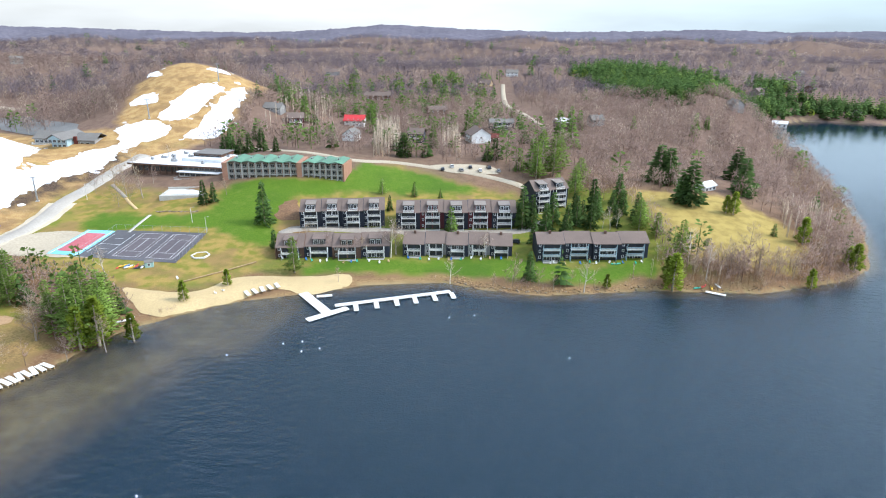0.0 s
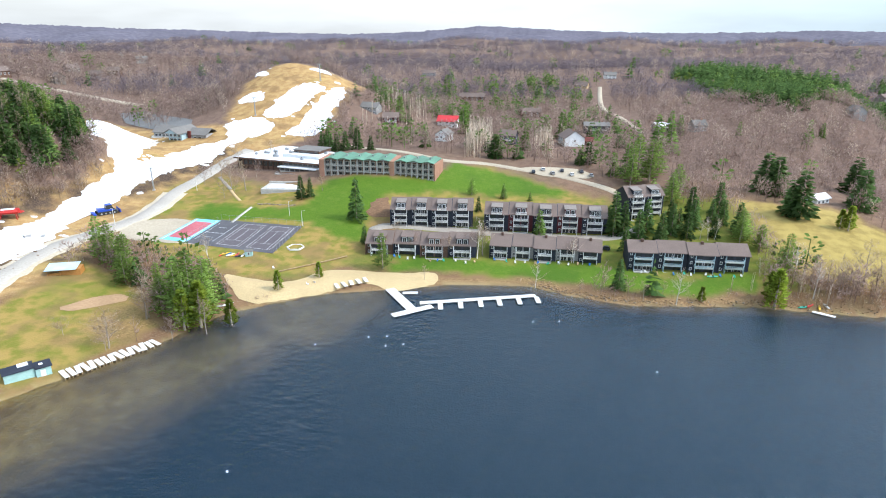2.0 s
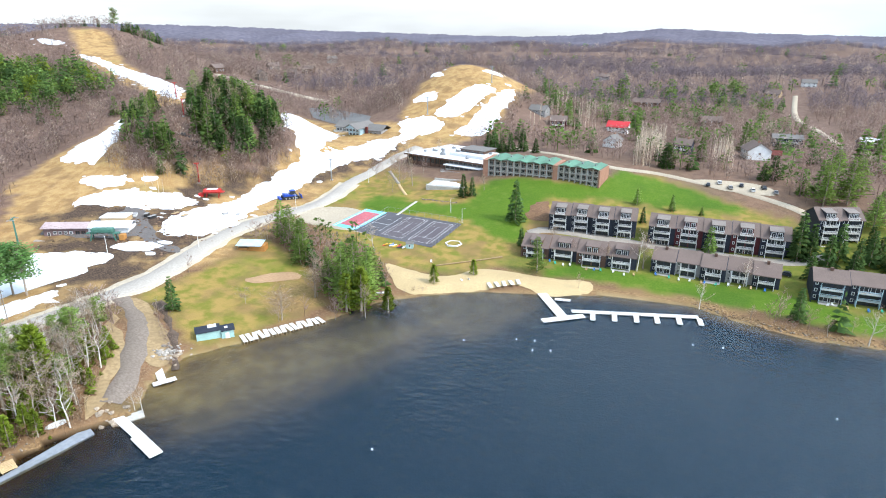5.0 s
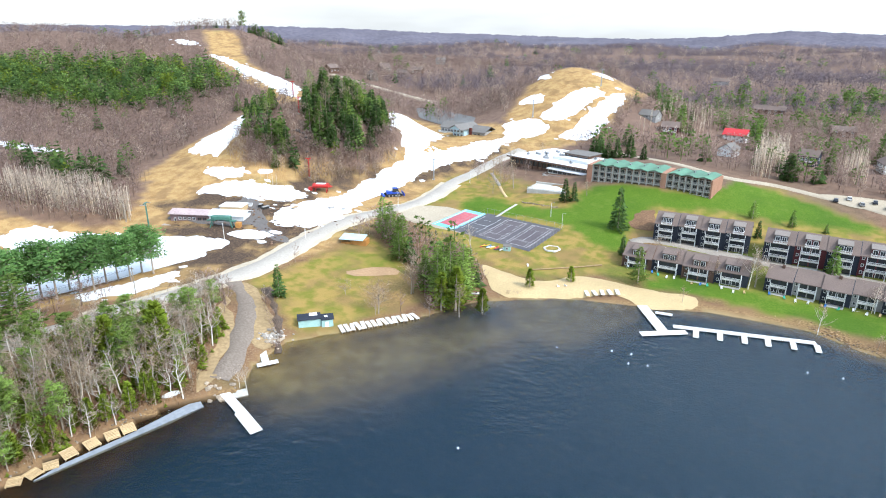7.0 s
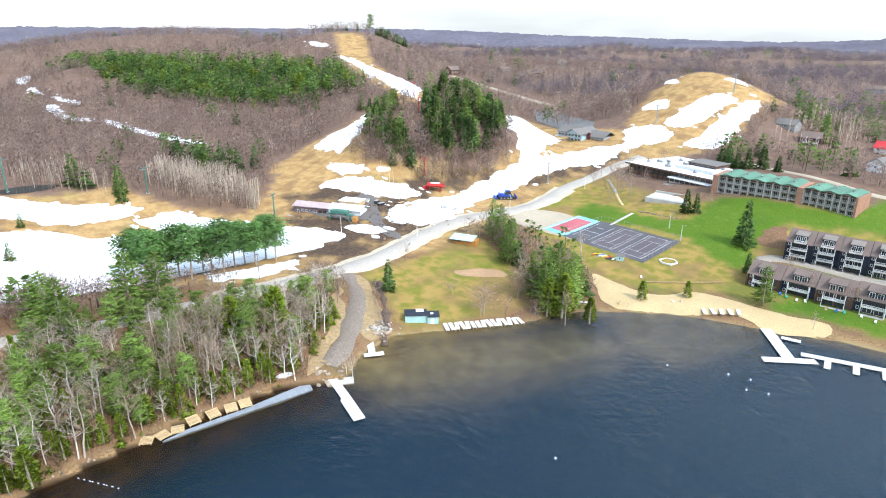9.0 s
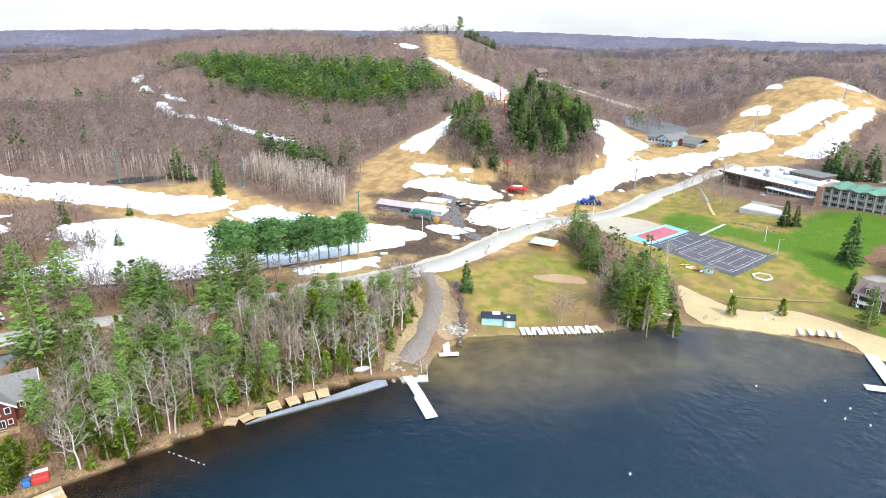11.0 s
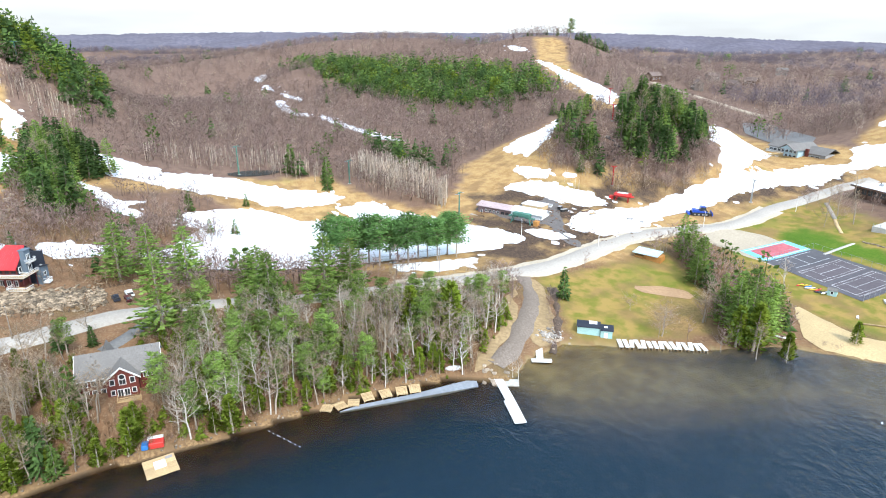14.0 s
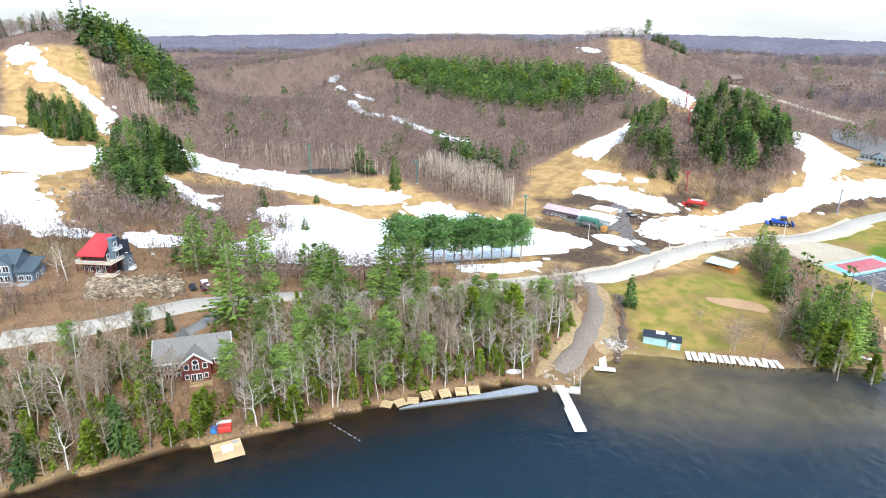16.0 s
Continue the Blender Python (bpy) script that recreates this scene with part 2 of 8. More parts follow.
GREENSTEEL = surface("green_lift_paint", (0.055, 0.16, 0.12), (0.08, 0.20, 0.15), 0.5, 0.5, 3.0)
BLUESTEEL = surface("blue_machine_paint", (0.02, 0.075, 0.42), (0.03, 0.09, 0.48), 0.4, 0.5, 3.0)
ORANGEWOOD = surface("orange_stained_wood", (0.50, 0.24, 0.07), (0.42, 0.19, 0.05), 0.7, 0.4, 3.0)
RUBBER = surface("black_rubber", (0.02, 0.02, 0.02), (0.035, 0.035, 0.035), 0.8, 0.5, 3.0)
PLASTICRED = surface("red_plastic", (0.55, 0.05, 0.04), (0.48, 0.04, 0.035), 0.4)
PLASTICYELLOW = surface("yellow_plastic", (0.72, 0.46, 0.05), (0.65, 0.40, 0.04), 0.4)
PLASTICBLUE = surface("blue_plastic", (0.04, 0.20, 0.55), (0.035, 0.17, 0.48), 0.4)
PLASTICGREEN = surface("green_plastic", (0.03, 0.42, 0.30), (0.025, 0.36, 0.26), 0.4)
ROCK = surface("grey_rock", (0.33, 0.265, 0.195), (0.16, 0.125, 0.095), 0.9, 0.4, 2.5, 0.08, vary=0.2, island=0.35)
# Blue-mauve of the skyline ridges is painted haze
HAZEHILLS = surface("haze_tinted_hills", (0.165, 0.152, 0.178), (0.115, 0.108, 0.138), 0.95, 0.006, 0.05, 0.0, gloss=0.0)
BARK = surface("grey_brown_bark", (0.40, 0.33, 0.26), (0.26, 0.21, 0.165), 0.95, 0.5, 6.0, 0.03, vary=0.2)
BIRCHBARK = surface("white_birch_bark", (0.72, 0.66, 0.58), (0.54, 0.48, 0.41), 0.8, 0.4, 2.5, 0.01, vary=0.15)
TWIGS = leafy(surface("bare_twigs", (0.430, 0.306, 0.258), (0.330, 0.233, 0.197), 0.95, 0.012, 0.16, vary=0.2, island=0.08))
# Twigs of distant trees; the mauve-grey is haze put into the colour
HAZETWIGS = leafy(surface("haze_tinted_twigs", (0.215, 0.172, 0.188), (0.16, 0.13, 0.148), 0.95, 0.006, 0.03, island=0.08))
PALETWIGS = leafy(surface("pale_bare_twigs", (0.52, 0.415, 0.325), (0.40, 0.315, 0.245), 0.95, 0.02, 0.25, vary=0.15, island=0.12))
BROWNTWIGS = leafy(surface("brown_brush", (0.40, 0.245, 0.138), (0.28, 0.172, 0.098), 0.95, 0.05, 0.4, island=0.2))
TANTWIGS = leafy(surface("tan_brush", (0.50, 0.385, 0.265), (0.385, 0.29, 0.195), 0.95, 0.05, 0.4, island=0.2))
BIRCHTWIGS = leafy(surface("pale_birch_twigs", (0.84, 0.72, 0.59), (0.70, 0.59, 0.48), 0.95, 0.05, 0.4, island=0.2))
CROWNTWIGS = leafy(surface("tan_birch_twigs", (0.60, 0.48, 0.38), (0.46, 0.36, 0.28), 0.95, 0.05, 0.4, island=0.2))
NEEDLES = leafy(surface("dark_spruce_needles", (0.115, 0.192, 0.058), (0.074, 0.132, 0.043), 0.9, 0.05, 0.8, vary=0.3, island=0.25, gloss=0.1))
PINE = leafy(surface("pine_needles", (0.285, 0.400, 0.098), (0.200, 0.302, 0.075), 0.9, 0.05, 0.8, vary=0.25, island=0.25, gloss=0.1))
WOODPINE = leafy(surface("forest_pine_needles", (0.195, 0.295, 0.075), (0.130, 0.210, 0.057), 0.9, 0.05, 0.8, vary=0.25, island=0.3, gloss=0.1))
REDPINE = leafy(surface("red_pine_needles", (0.19, 0.34, 0.105), (0.13, 0.25, 0.08), 0.9, 0.05, 0.8, vary=0.2, island=0.25, gloss=0.1))
CEDAR = leafy(surface("cedar_leaves", (0.255, 0.325, 0.044), (0.175, 0.238, 0.034), 0.9, 0.05, 0.8, vary=0.3, island=0.25, gloss=0.1))


def glass_material():
    m, t, s = nodes_of("window_glass")
    t.links.new(blend(t, noise_node(t, 0.8), (0.015, 0.018, 0.022), (0.05, 0.055, 0.06)), s.inputs["Base Color"])
    s.inputs["Roughness"].default_value, s.inputs["IOR"].default_value = 0.06, 1.5
    return m


GLASS = glass_material()

# ---- building tools ----
def thing(name, label, category, group="", at=None):
    ob = tagged(new(name), label, category, group)
    if at is not None:
        ob.matrix_world = at
    return ob


def mesh_of(name, bm, material):
    me = bpy.data.meshes.new(name)
    bm.to_mesh(me)
    bm.free()
    me.materials.append(material)
    return me


def part(name, bm, material, parent=None, label="", at=None):
    """Links a bmesh, or a mesh made before, as one object under a thing or a part."""
    me = bm if isinstance(bm, bpy.types.Mesh) else mesh_of(name, bm, material)
    ob = new(name, me)
    if parent:
        ob.parent = parent
    if at is not None:
        ob.matrix_basis = at
    return tagged(ob, label)


def domed(v, f):
    """Soft normals that point out of a crown as a whole, and faces turned to suit them."""
    v = np.asarray(v, np.float32)
    low, high = v.min(0), v.max(0)
    mid = (low + high) / 2
    n = (v - mid) / np.maximum((high - low) / 2, 1e-3) + np.array([0, 0, 0.85], np.float32)
    n = n + np.random.RandomState(len(v)).uniform(-0.2, 0.2, n.shape)
    n = n / np.maximum(np.linalg.norm(n, axis=1, keepdims=True), 1e-4)
    face = np.cross(v[f[:, 1]] - v[f[:, 0]], v[f[:, 2]] - v[f[:, 0]])
    away = (face * n[f].mean(1)).sum(1) < 0
    f = np.where(away[:, None], f[:, ::-1], f)
    return f, n.astype(np.float32)


def raw_mesh(name, verts, faces, material, flat=True, normals=None):
    me = bpy.data.meshes.new(name)
    v, f = np.asarray(verts, np.float32), np.asarray(faces, np.int32)
    n, k = f.shape
    me.vertices.add(len(v))
    me.vertices.foreach_set("co", v.ravel())
    me.loops.add(n * k)
    me.loops.foreach_set("vertex_index", f.ravel())
    me.polygons.add(n)
    me.polygons.foreach_set("loop_start", np.arange(0, n * k, k, dtype=np.int32))
    if not flat:
        me.polygons.foreach_set("use_smooth", np.ones(n, bool))
    me.update(calc_edges=True)
    me.validate()
    if normals is not None:
        me.attributes.new("custom_normal", "FLOAT_VECTOR", "POINT").data.foreach_set("vector", np.asarray(normals, np.float32).ravel())
        me.update()
    me.materials.append(material)
    return me


def box(x0, x1, y0, y1, z0, z1, bm=None, bevel=0.0):
    bm = bm or bmesh.new()
    made = bmesh.ops.create_cube(bm, size=1.0, matrix=Matrix.LocRotScale(((x0 + x1) / 2, (y0 + y1) / 2, (z0 + z1) / 2), None, (x1 - x0, y1 - y0, z1 - z0)))
    if bevel:
        edges = {e for v in made["verts"] for e in v.link_edges}
        bmesh.ops.bevel(bm, geom=list(edges), offset=bevel, segments=1, affect="EDGES")
    return bm


def tube(p, q, r0, r1, sides=6, bm=None):
    bm = bm or bmesh.new()
    p, q = Vector(p), Vector(q)
    turn = (q - p).to_track_quat("Z", "Y").to_matrix().to_4x4()
    bmesh.ops.create_cone(bm, cap_ends=True, segments=sides, radius1=r0, radius2=max(r1, 0.001), depth=(q - p).length, matrix=Matrix.Translation((p + q) / 2) @ turn)
    return bm


def prism(outline, z0, z1, bm=None):
    """A plan outline drawn up from z0 to z1."""
    bm = bm or bmesh.new()
    low, high = [bm.verts.new((x, y, z0)) for x, y in outline], [bm.verts.new((x, y, z1)) for x, y in outline]
    n = len(outline)
    bm.faces.new(low[::-1])
    bm.faces.new(high)
    for k in range(n):
        bm.faces.new((low[k], low[(k + 1) % n], high[(k + 1) % n], high[k]))
    return bm


def profile(points, x0, x1, bm=None):
    """A closed outline in y and z, drawn along x."""
    bm = bm or bmesh.new()
    a, b = [bm.verts.new((x0, y, z)) for y, z in points], [bm.verts.new((x1, y, z)) for y, z in points]
    n = len(points)
    bm.faces.new(a)
    bm.faces.new(b[::-1])
    for k in range(n):
        bm.faces.new((a[k], b[k], b[(k + 1) % n], a[(k + 1) % n]))
    bmesh.ops.recalc_face_normals(bm, faces=bm.faces)
    return bm


def z_at(x, y):
    return float(max(height(np.array([x]), np.array([y]))[0], 0.0))


def facing(x, y, ox, oy):
    """Degrees about z that turn +x to run from one plan point to another."""
    return math.degrees(math.atan2(oy - y, ox - x))
# Hills: place, rise and half-width
NEAR_HILLS = [(-83, 339, 13.6, 49), (-179, -26, 5.2, 43), (-249, -58, 11.8, 58), (-192, 473, 21.9, 51), (-147, 492, 16.7, 46), (-198, 409, 7.6, 51), (-243, 422, 1.7, 58), (-275, 296, 29.9, 33), (-313, 268, 21.3, 36), (-243, 275, -6.0, 31), (-319, 230, -1.0, 38), (-383, 358, 18.6, 51), (26, 383, 10.1, 70), (-51, 486, 3.1, 77), (77, 537, 4.0, 89), (115, 294, 7.1, 46), (153, 332, 3.4, 51), (-204, 243, 1.4, 51), (-256, 166, 7.7, 51), (-345, -64, 13.7, 58), (-307, 26, -7.3, 58), (-268, 115, -10.7, 51), (-128, 281, -0.0, 45), (-215, 526, 25.0, 38), (-179, 77, 8.5, 36), (167, 442, 12.0, 51), (-236, 326, 6.3, 28)]
BACK_HILLS = [(-511, 422, 29.2, 89), (-716, 511, 46.7, 102), (-613, 549, 14.8, 89), (-1048, 447, 67.0, 185), (-1278, 141, 10.0, 217), (-792, 230, 8.2, 102), (-664, 294, 10.8, 77), (-664, 102, 11.6, 102), (-869, 192, -37.9, 115), (-549, -89, 54.2, 70), (-537, 6, -3.9, 64), (-447, -64, 8.6, 58), (-383, 77, 5.6, 70), (-460, 192, 5.7, 77), (-575, 192, -4.1, 77), (217, 626, 11.8, 115), (141, 882, 23.8, 141), (-141, 882, 9.7, 153), (77, 741, 2.5, 102), (-549, 856, 26.1, 166), (-383, 601, 14.8, 128), (256, 549, 25.8, 64), (-639, -230, 28.0, 153), (-358, -166, 15.3, 77), (-836, 236, 39.6, 64), (383, 792, 15.2, 77), (-585, -125, 7.0, 50), (-571, -38, 19.0, 38), (-529, -34, 3.0, 30), (-676, 564, 10.0, 38), (-993, 560, 17.0, 80), (-730, 526, 3.5, 40)]
# ---- the lie of the land (lake level is z = 0) ----
SHORE = [(-141, -154), (-134, -45), (-137, -13), (-136, 15), (-137, 45), (-134, 74), (-124, 90), (-133, 102), (-136, 118), (-127, 131),
         (-111, 156), (-102, 177), (-88, 189), (-72, 200), (-50, 207), (-31, 214), (0, 218), (18, 210), (38, 206), (77, 211), (118, 209),
         (155, 221), (173, 234), (187, 256), (206, 292), (239, 374), (271, 479), (284, 563), (320, 621), (376, 654), (447, 630)]
LAKE = SHORE + [(768, 538), (1280, 320), (1408, -256), (896, -896), (256, -1024), (-77, -538)]


def ring_distance(x, y, ring, closed=True):
    """Distance from points to an outline, and whether they lie inside it."""
    x, y = np.asarray(x, float), np.asarray(y, float)
    best, inside = np.full(x.shape, 1e9), np.zeros(x.shape, bool)
    n = len(ring)
    for k in range(n if closed else n - 1):
        (ax, ay), (bx, by) = ring[k], ring[(k + 1) % n]
        dx, dy = bx - ax, by - ay
        u = np.clip(((x - ax) * dx + (y - ay) * dy) / max(dx * dx + dy * dy, 1e-9), 0, 1)
        best = np.minimum(best, np.hypot(x - ax - u * dx, y - ay - u * dy))
        if dy:
            inside ^= ((ay > y) != (by > y)) & (x < ax + (y - ay) * dx / dy)
    return best, inside


def smooth(a, b, v):
    u = np.clip((v - a) / (b - a), 0, 1)
    return u * u * (3 - 2 * u)


def rolling(x, y, scale, seed):
    """Gentle waves with no direction of their own, about -1 to 1."""
    r = np.random.RandomState(seed)
    out = 0
    for k in range(7):
        a, f, p = r.uniform(0, 6.28), r.uniform(0.6, 1.9) / scale, r.uniform(0, 6.28, 2)
        out = out + np.sin(6.28 * f * (x * np.cos(a) + y * np.sin(a)) + p[0]) / (0.8 + k * 0.25)
    return out / 2.6


def lift(x, y, hills):
    out = 0
    for hx, hy, up, wide in hills:
        out = out + up * np.exp(-((x - hx) ** 2 + (y - hy) ** 2) / (2 * wide * wide))
    return out


def height(x, y):
    x, y = np.asarray(x, float), np.asarray(y, float)
    d, wet = ring_distance(x, y, LAKE)
    s = np.where(wet, -d, d)
    far = np.hypot(x, y)
    land = 0.9 * (1 - np.exp(-np.maximum(s, 0) / 2.5)) + 0.03 * np.clip(s, 0, 380)
    land = land + (1 - np.exp(-np.maximum(s, 0) / 20.0)) * (lift(x, y, NEAR_HILLS) + lift(x, y, BACK_HILLS))
    land = land + smooth(650, 1600, far) * smooth(0, 250, s) * (16 + 11 * rolling(x, y, 800, 3) + 9 * smooth(1100, 1700, far) * rolling(x, y, 520, 14))
    land = land * (1 - 0.9 * smooth(2700, 3300, far))
    return np.where(wet, np.maximum(-0.10 * d, -9.0), land)
# Outlines of ground covers and ways on the plan
LAWNS_0 = [(-184, 243), (-195, 302), (-178, 325), (-148, 308), (-112, 302), (-49, 320), (-28, 344), (13, 319), (38, 303), (34, 278), (4, 272), (-34, 266), (-64, 263), (-68, 239), (-67, 228), (-83, 211), (-108, 202), (-115, 205), (-141, 214)]
LAWNS_1 = [(-60, 220), (-52, 233), (-16, 236), (31, 236), (54, 227), (84, 234), (82, 220), (56, 213), (36, 215), (8, 220), (-18, 224), (-36, 222)]
LAWNS_2 = [(-183, 252), (-184, 290), (-174, 309), (-137, 284), (-137, 261), (-165, 261)]
LAWNS = [LAWNS_0, LAWNS_1, LAWNS_2]
PARK = [(-180, 138), (-174, 154), (-174, 187), (-171, 203), (-143, 188), (-117, 164), (-127, 134), (-135, 120), (-149, 129)]
DRY_0 = [(93, 304), (116, 295), (142, 298), (154, 274), (152, 241), (137, 225), (116, 228), (98, 242), (98, 272)]
DRY_1 = [(-205, 504), (-168, 498), (-137, 499), (-142, 462), (-142, 406), (-158, 379), (-178, 354), (-199, 339), (-209, 385), (-218, 425), (-226, 474)]
DRY_2 = [(-370, 63), (-357, 112), (-280, 149), (-327, 200), (-296, 219), (-232, 272), (-233, 311), (-334, 413), (-321, 427), (-262, 405), (-205, 403), (-182, 362), (-189, 315), (-183, 238), (-175, 188), (-182, 145), (-186, 109), (-212, 80), (-256, 37)]
DRY_3 = [(-332, 191), (-305, 209), (-279, 222), (-375, 312), (-388, 320), (-370, 275), (-353, 234)]
DRY_4 = [(-690, 515), (-655, 535), (-547, 457), (-391, 382), (-286, 277), (-419, 368), (-589, 443)]
DRY_5 = [(-514, -109), (-521, -70), (-518, -57), (-426, -39), (-367, -10), (-372, 25), (-362, 68), (-360, 117), (-312, 128), (-322, 72), (-355, 32), (-347, -11), (-359, -37), (-329, -40), (-268, -50), (-263, -67)]
DRY = [DRY_0, DRY_1, DRY_2, DRY_3, DRY_4, DRY_5]
MUD_0 = [(-253, 200), (-249, 248), (-230, 275), (-225, 264), (-230, 237), (-224, 199), (-211, 184), (-227, 179)]
MUD_1 = [(-266, 154), (-230, 182), (-203, 187), (-192, 170), (-198, 156), (-196, 131), (-199, 118), (-205, 149), (-212, 161), (-254, 153)]
MUD_2 = [(-199, 291), (-191, 312), (-185, 344), (-188, 352), (-201, 324), (-209, 290), (-210, 284), (-206, 276)]
MUD_3 = [(-286, 174), (-279, 199), (-237, 213), (-205, 225), (-185, 212), (-184, 186), (-189, 159), (-188, 136), (-190, 113), (-222, 133), (-236, 160)]
MUD_4 = [(-251, 233), (-243, 259), (-231, 273), (-223, 300), (-221, 271), (-227, 247), (-241, 232)]
MUD_5 = [(-213, 284), (-207, 324), (-195, 369), (-185, 357), (-194, 311), (-199, 281)]
MUD = [MUD_0, MUD_1, MUD_2, MUD_3, MUD_4, MUD_5]
SNOW_0 = [(-225, 192), (-209, 186), (-197, 200), (-202, 229), (-212, 250), (-208, 285), (-203, 318), (-194, 342), (-192, 373), (-179, 401), (-192, 409), (-209, 402), (-201, 380), (-213, 366), (-218, 327), (-223, 304), (-224, 279), (-227, 262), (-222, 242), (-227, 217), (-227, 202)]
SNOW_1 = [(-222, 300), (-226, 320), (-243, 368), (-267, 384), (-309, 419), (-328, 421), (-316, 402), (-240, 318), (-229, 307)]
SNOW_2 = [(-283, 193), (-279, 210), (-259, 222), (-236, 228), (-230, 220), (-239, 208), (-250, 202), (-269, 198)]
SNOW_3 = [(-303, 215), (-282, 225), (-276, 220), (-286, 211)]
SNOW_4 = [(-273, 228), (-267, 233), (-265, 230), (-269, 226)]
SNOW_5 = [(-338, 234), (-307, 228), (-310, 241), (-314, 252), (-375, 315), (-382, 306), (-361, 268)]
SNOW_6 = [(-601, 451), (-578, 454), (-534, 439), (-493, 428), (-464, 424), (-437, 414), (-414, 401), (-379, 363), (-385, 362), (-402, 365), (-453, 394), (-484, 406), (-508, 414), (-553, 435)]
SNOW_7 = [(-686, 472), (-657, 477), (-646, 468), (-671, 464)]
SNOW_8 = [(-247, 9), (-261, 52), (-248, 77), (-221, 122), (-213, 154), (-221, 161), (-245, 154), (-271, 139), (-312, 128), (-313, 108), (-300, 110), (-298, 93), (-318, 74), (-327, 61), (-328, 40), (-313, 24), (-301, 42), (-293, 57), (-276, 32), (-268, 10)]
SNOW_9 = [(-402, -10), (-389, 2), (-382, 26), (-378, 51), (-355, 80), (-330, 114), (-322, 108), (-326, 80), (-343, 58), (-359, 30), (-374, -2)]
SNOW_10 = [(-357, -12), (-347, -5), (-336, 3), (-336, 16), (-327, 5), (-320, 12), (-315, 12), (-314, 4), (-321, -3), (-335, -8), (-351, -14)]
SNOW_11 = [(-405, -104), (-397, -88), (-400, -78), (-388, -67), (-379, -60), (-387, -48), (-383, -40), (-365, -39), (-351, -45), (-336, -53), (-328, -63), (-332, -76), (-337, -90)]
SNOW_12 = [(-522, -103), (-520, -90), (-510, -84), (-498, -79), (-488, -70), (-486, -64), (-481, -59), (-471, -53), (-459, -46), (-453, -38), (-440, -41), (-416, -41), (-414, -46), (-428, -49), (-442, -49), (-454, -56), (-467, -62), (-471, -67), (-479, -63), (-483, -66), (-478, -80), (-487, -87), (-498, -87), (-500, -101)]
SNOW_13 = [(-330, -88), (-326, -75), (-327, -66), (-302, -61), (-294, -55), (-278, -52), (-267, -46), (-266, -40), (-259, -37), (-257, -53), (-268, -65), (-274, -77)]
SNOW_14 = [(-263, -27), (-268, -20), (-268, -2), (-260, -4), (-249, -18), (-251, -24)]
SNOW_15 = [(-217, 99), (-207, 130), (-198, 117), (-202, 94)]
SNOW_16 = [(-164, 392), (-146, 396), (-144, 422), (-143, 466), (-150, 470), (-158, 438), (-161, 415)]
SNOW_17 = [(-186, 412), (-171, 419), (-163, 447), (-159, 462), (-173, 459), (-185, 438)]
SNOW_18 = [(-202, 385), (-181, 386), (-177, 404), (-196, 407), (-206, 399)]
SNOW_19 = [(-215, 434), (-197, 434), (-204, 448), (-216, 445)]
SNOW_20 = [(-223, 483), (-209, 475), (-217, 489), (-226, 494)]
SNOW_21 = [(-179, 487), (-163, 489), (-168, 498), (-177, 497)]
SNOW_22 = [(-712, 176), (-700, 182), (-624, 170), (-596, 178), (-583, 175), (-609, 162), (-658, 165)]
SNOW_23 = [(-582, 187), (-561, 190), (-502, 189), (-459, 192), (-433, 199), (-422, 192), (-452, 184), (-499, 181), (-558, 181)]
SNOW_24 = [(-982, 215), (-984, 231), (-969, 230), (-953, 214)]
SNOW_25 = [(-434, -99), (-432, -93), (-428, -89), (-418, -87), (-416, -90), (-418, -96)]
SNOW_26 = [(-227, 312), (-225, 320), (-249, 377), (-239, 359), (-226, 324), (-218, 314), (-220, 301)]
SNOW_27 = [(-422, -9), (-415, -3), (-403, 9), (-390, 24), (-382, 27), (-380, 19), (-382, 7), (-387, -2), (-409, -7)]
SNOW_28 = [(-819, 191), (-782, 193), (-774, 190), (-803, 187)]
SNOW_29 = [(-750, 196), (-705, 204), (-690, 198), (-735, 193)]
SNOW_30 = [(-224, 166), (-220, 174), (-211, 177), (-205, 176), (-208, 168), (-216, 165)]
SNOW_31 = [(-283, 197), (-273, 201), (-262, 207), (-269, 198), (-281, 194)]
SNOW = [SNOW_0, SNOW_1, SNOW_2, SNOW_3, SNOW_4, SNOW_5, SNOW_6, SNOW_7, SNOW_8, SNOW_9, SNOW_10, SNOW_11, SNOW_12, SNOW_13, SNOW_14, SNOW_15, SNOW_16, SNOW_17, SNOW_18, SNOW_19, SNOW_20, SNOW_21, SNOW_22, SNOW_23, SNOW_24, SNOW_25, SNOW_26, SNOW_27, SNOW_28, SNOW_29, SNOW_30, SNOW_31]
ROAD = [(-187, -54), (-187, -33), (-192, -17), (-198, 2), (-198, 31), (-186, 60), (-183, 84), (-185, 127), (-185, 153), (-190, 186), (-192, 217), (-184, 258), (-187, 294), (-185, 315), (-184, 341), (-181, 357), (-178, 367)]
LANE = [(-180, 134), (-162, 125), (-150, 114), (-138, 100), (-132, 90)]
HOTELROAD = [(-120, 380), (-80, 356), (-52, 342), (-27, 345), (-7, 342), (15, 336), (35, 323), (46, 309)]
UPROAD = [(68, 727), (61, 610), (72, 544), (78, 473)]
LEFTROAD = [(-472, 504), (-409, 504), (-335, 497)]
DRIVE = [(-194, 7), (-190, 3), (-185, -1), (-181, -5), (-177.5, -9)]
CONDOROAD = [(-70, 256), (-61, 262), (-21, 262), (4, 262), (34, 262), (46, 270)]
SPURLOT = [(-7, 345), (18, 351), (31, 343), (30, 335), (5, 335)]
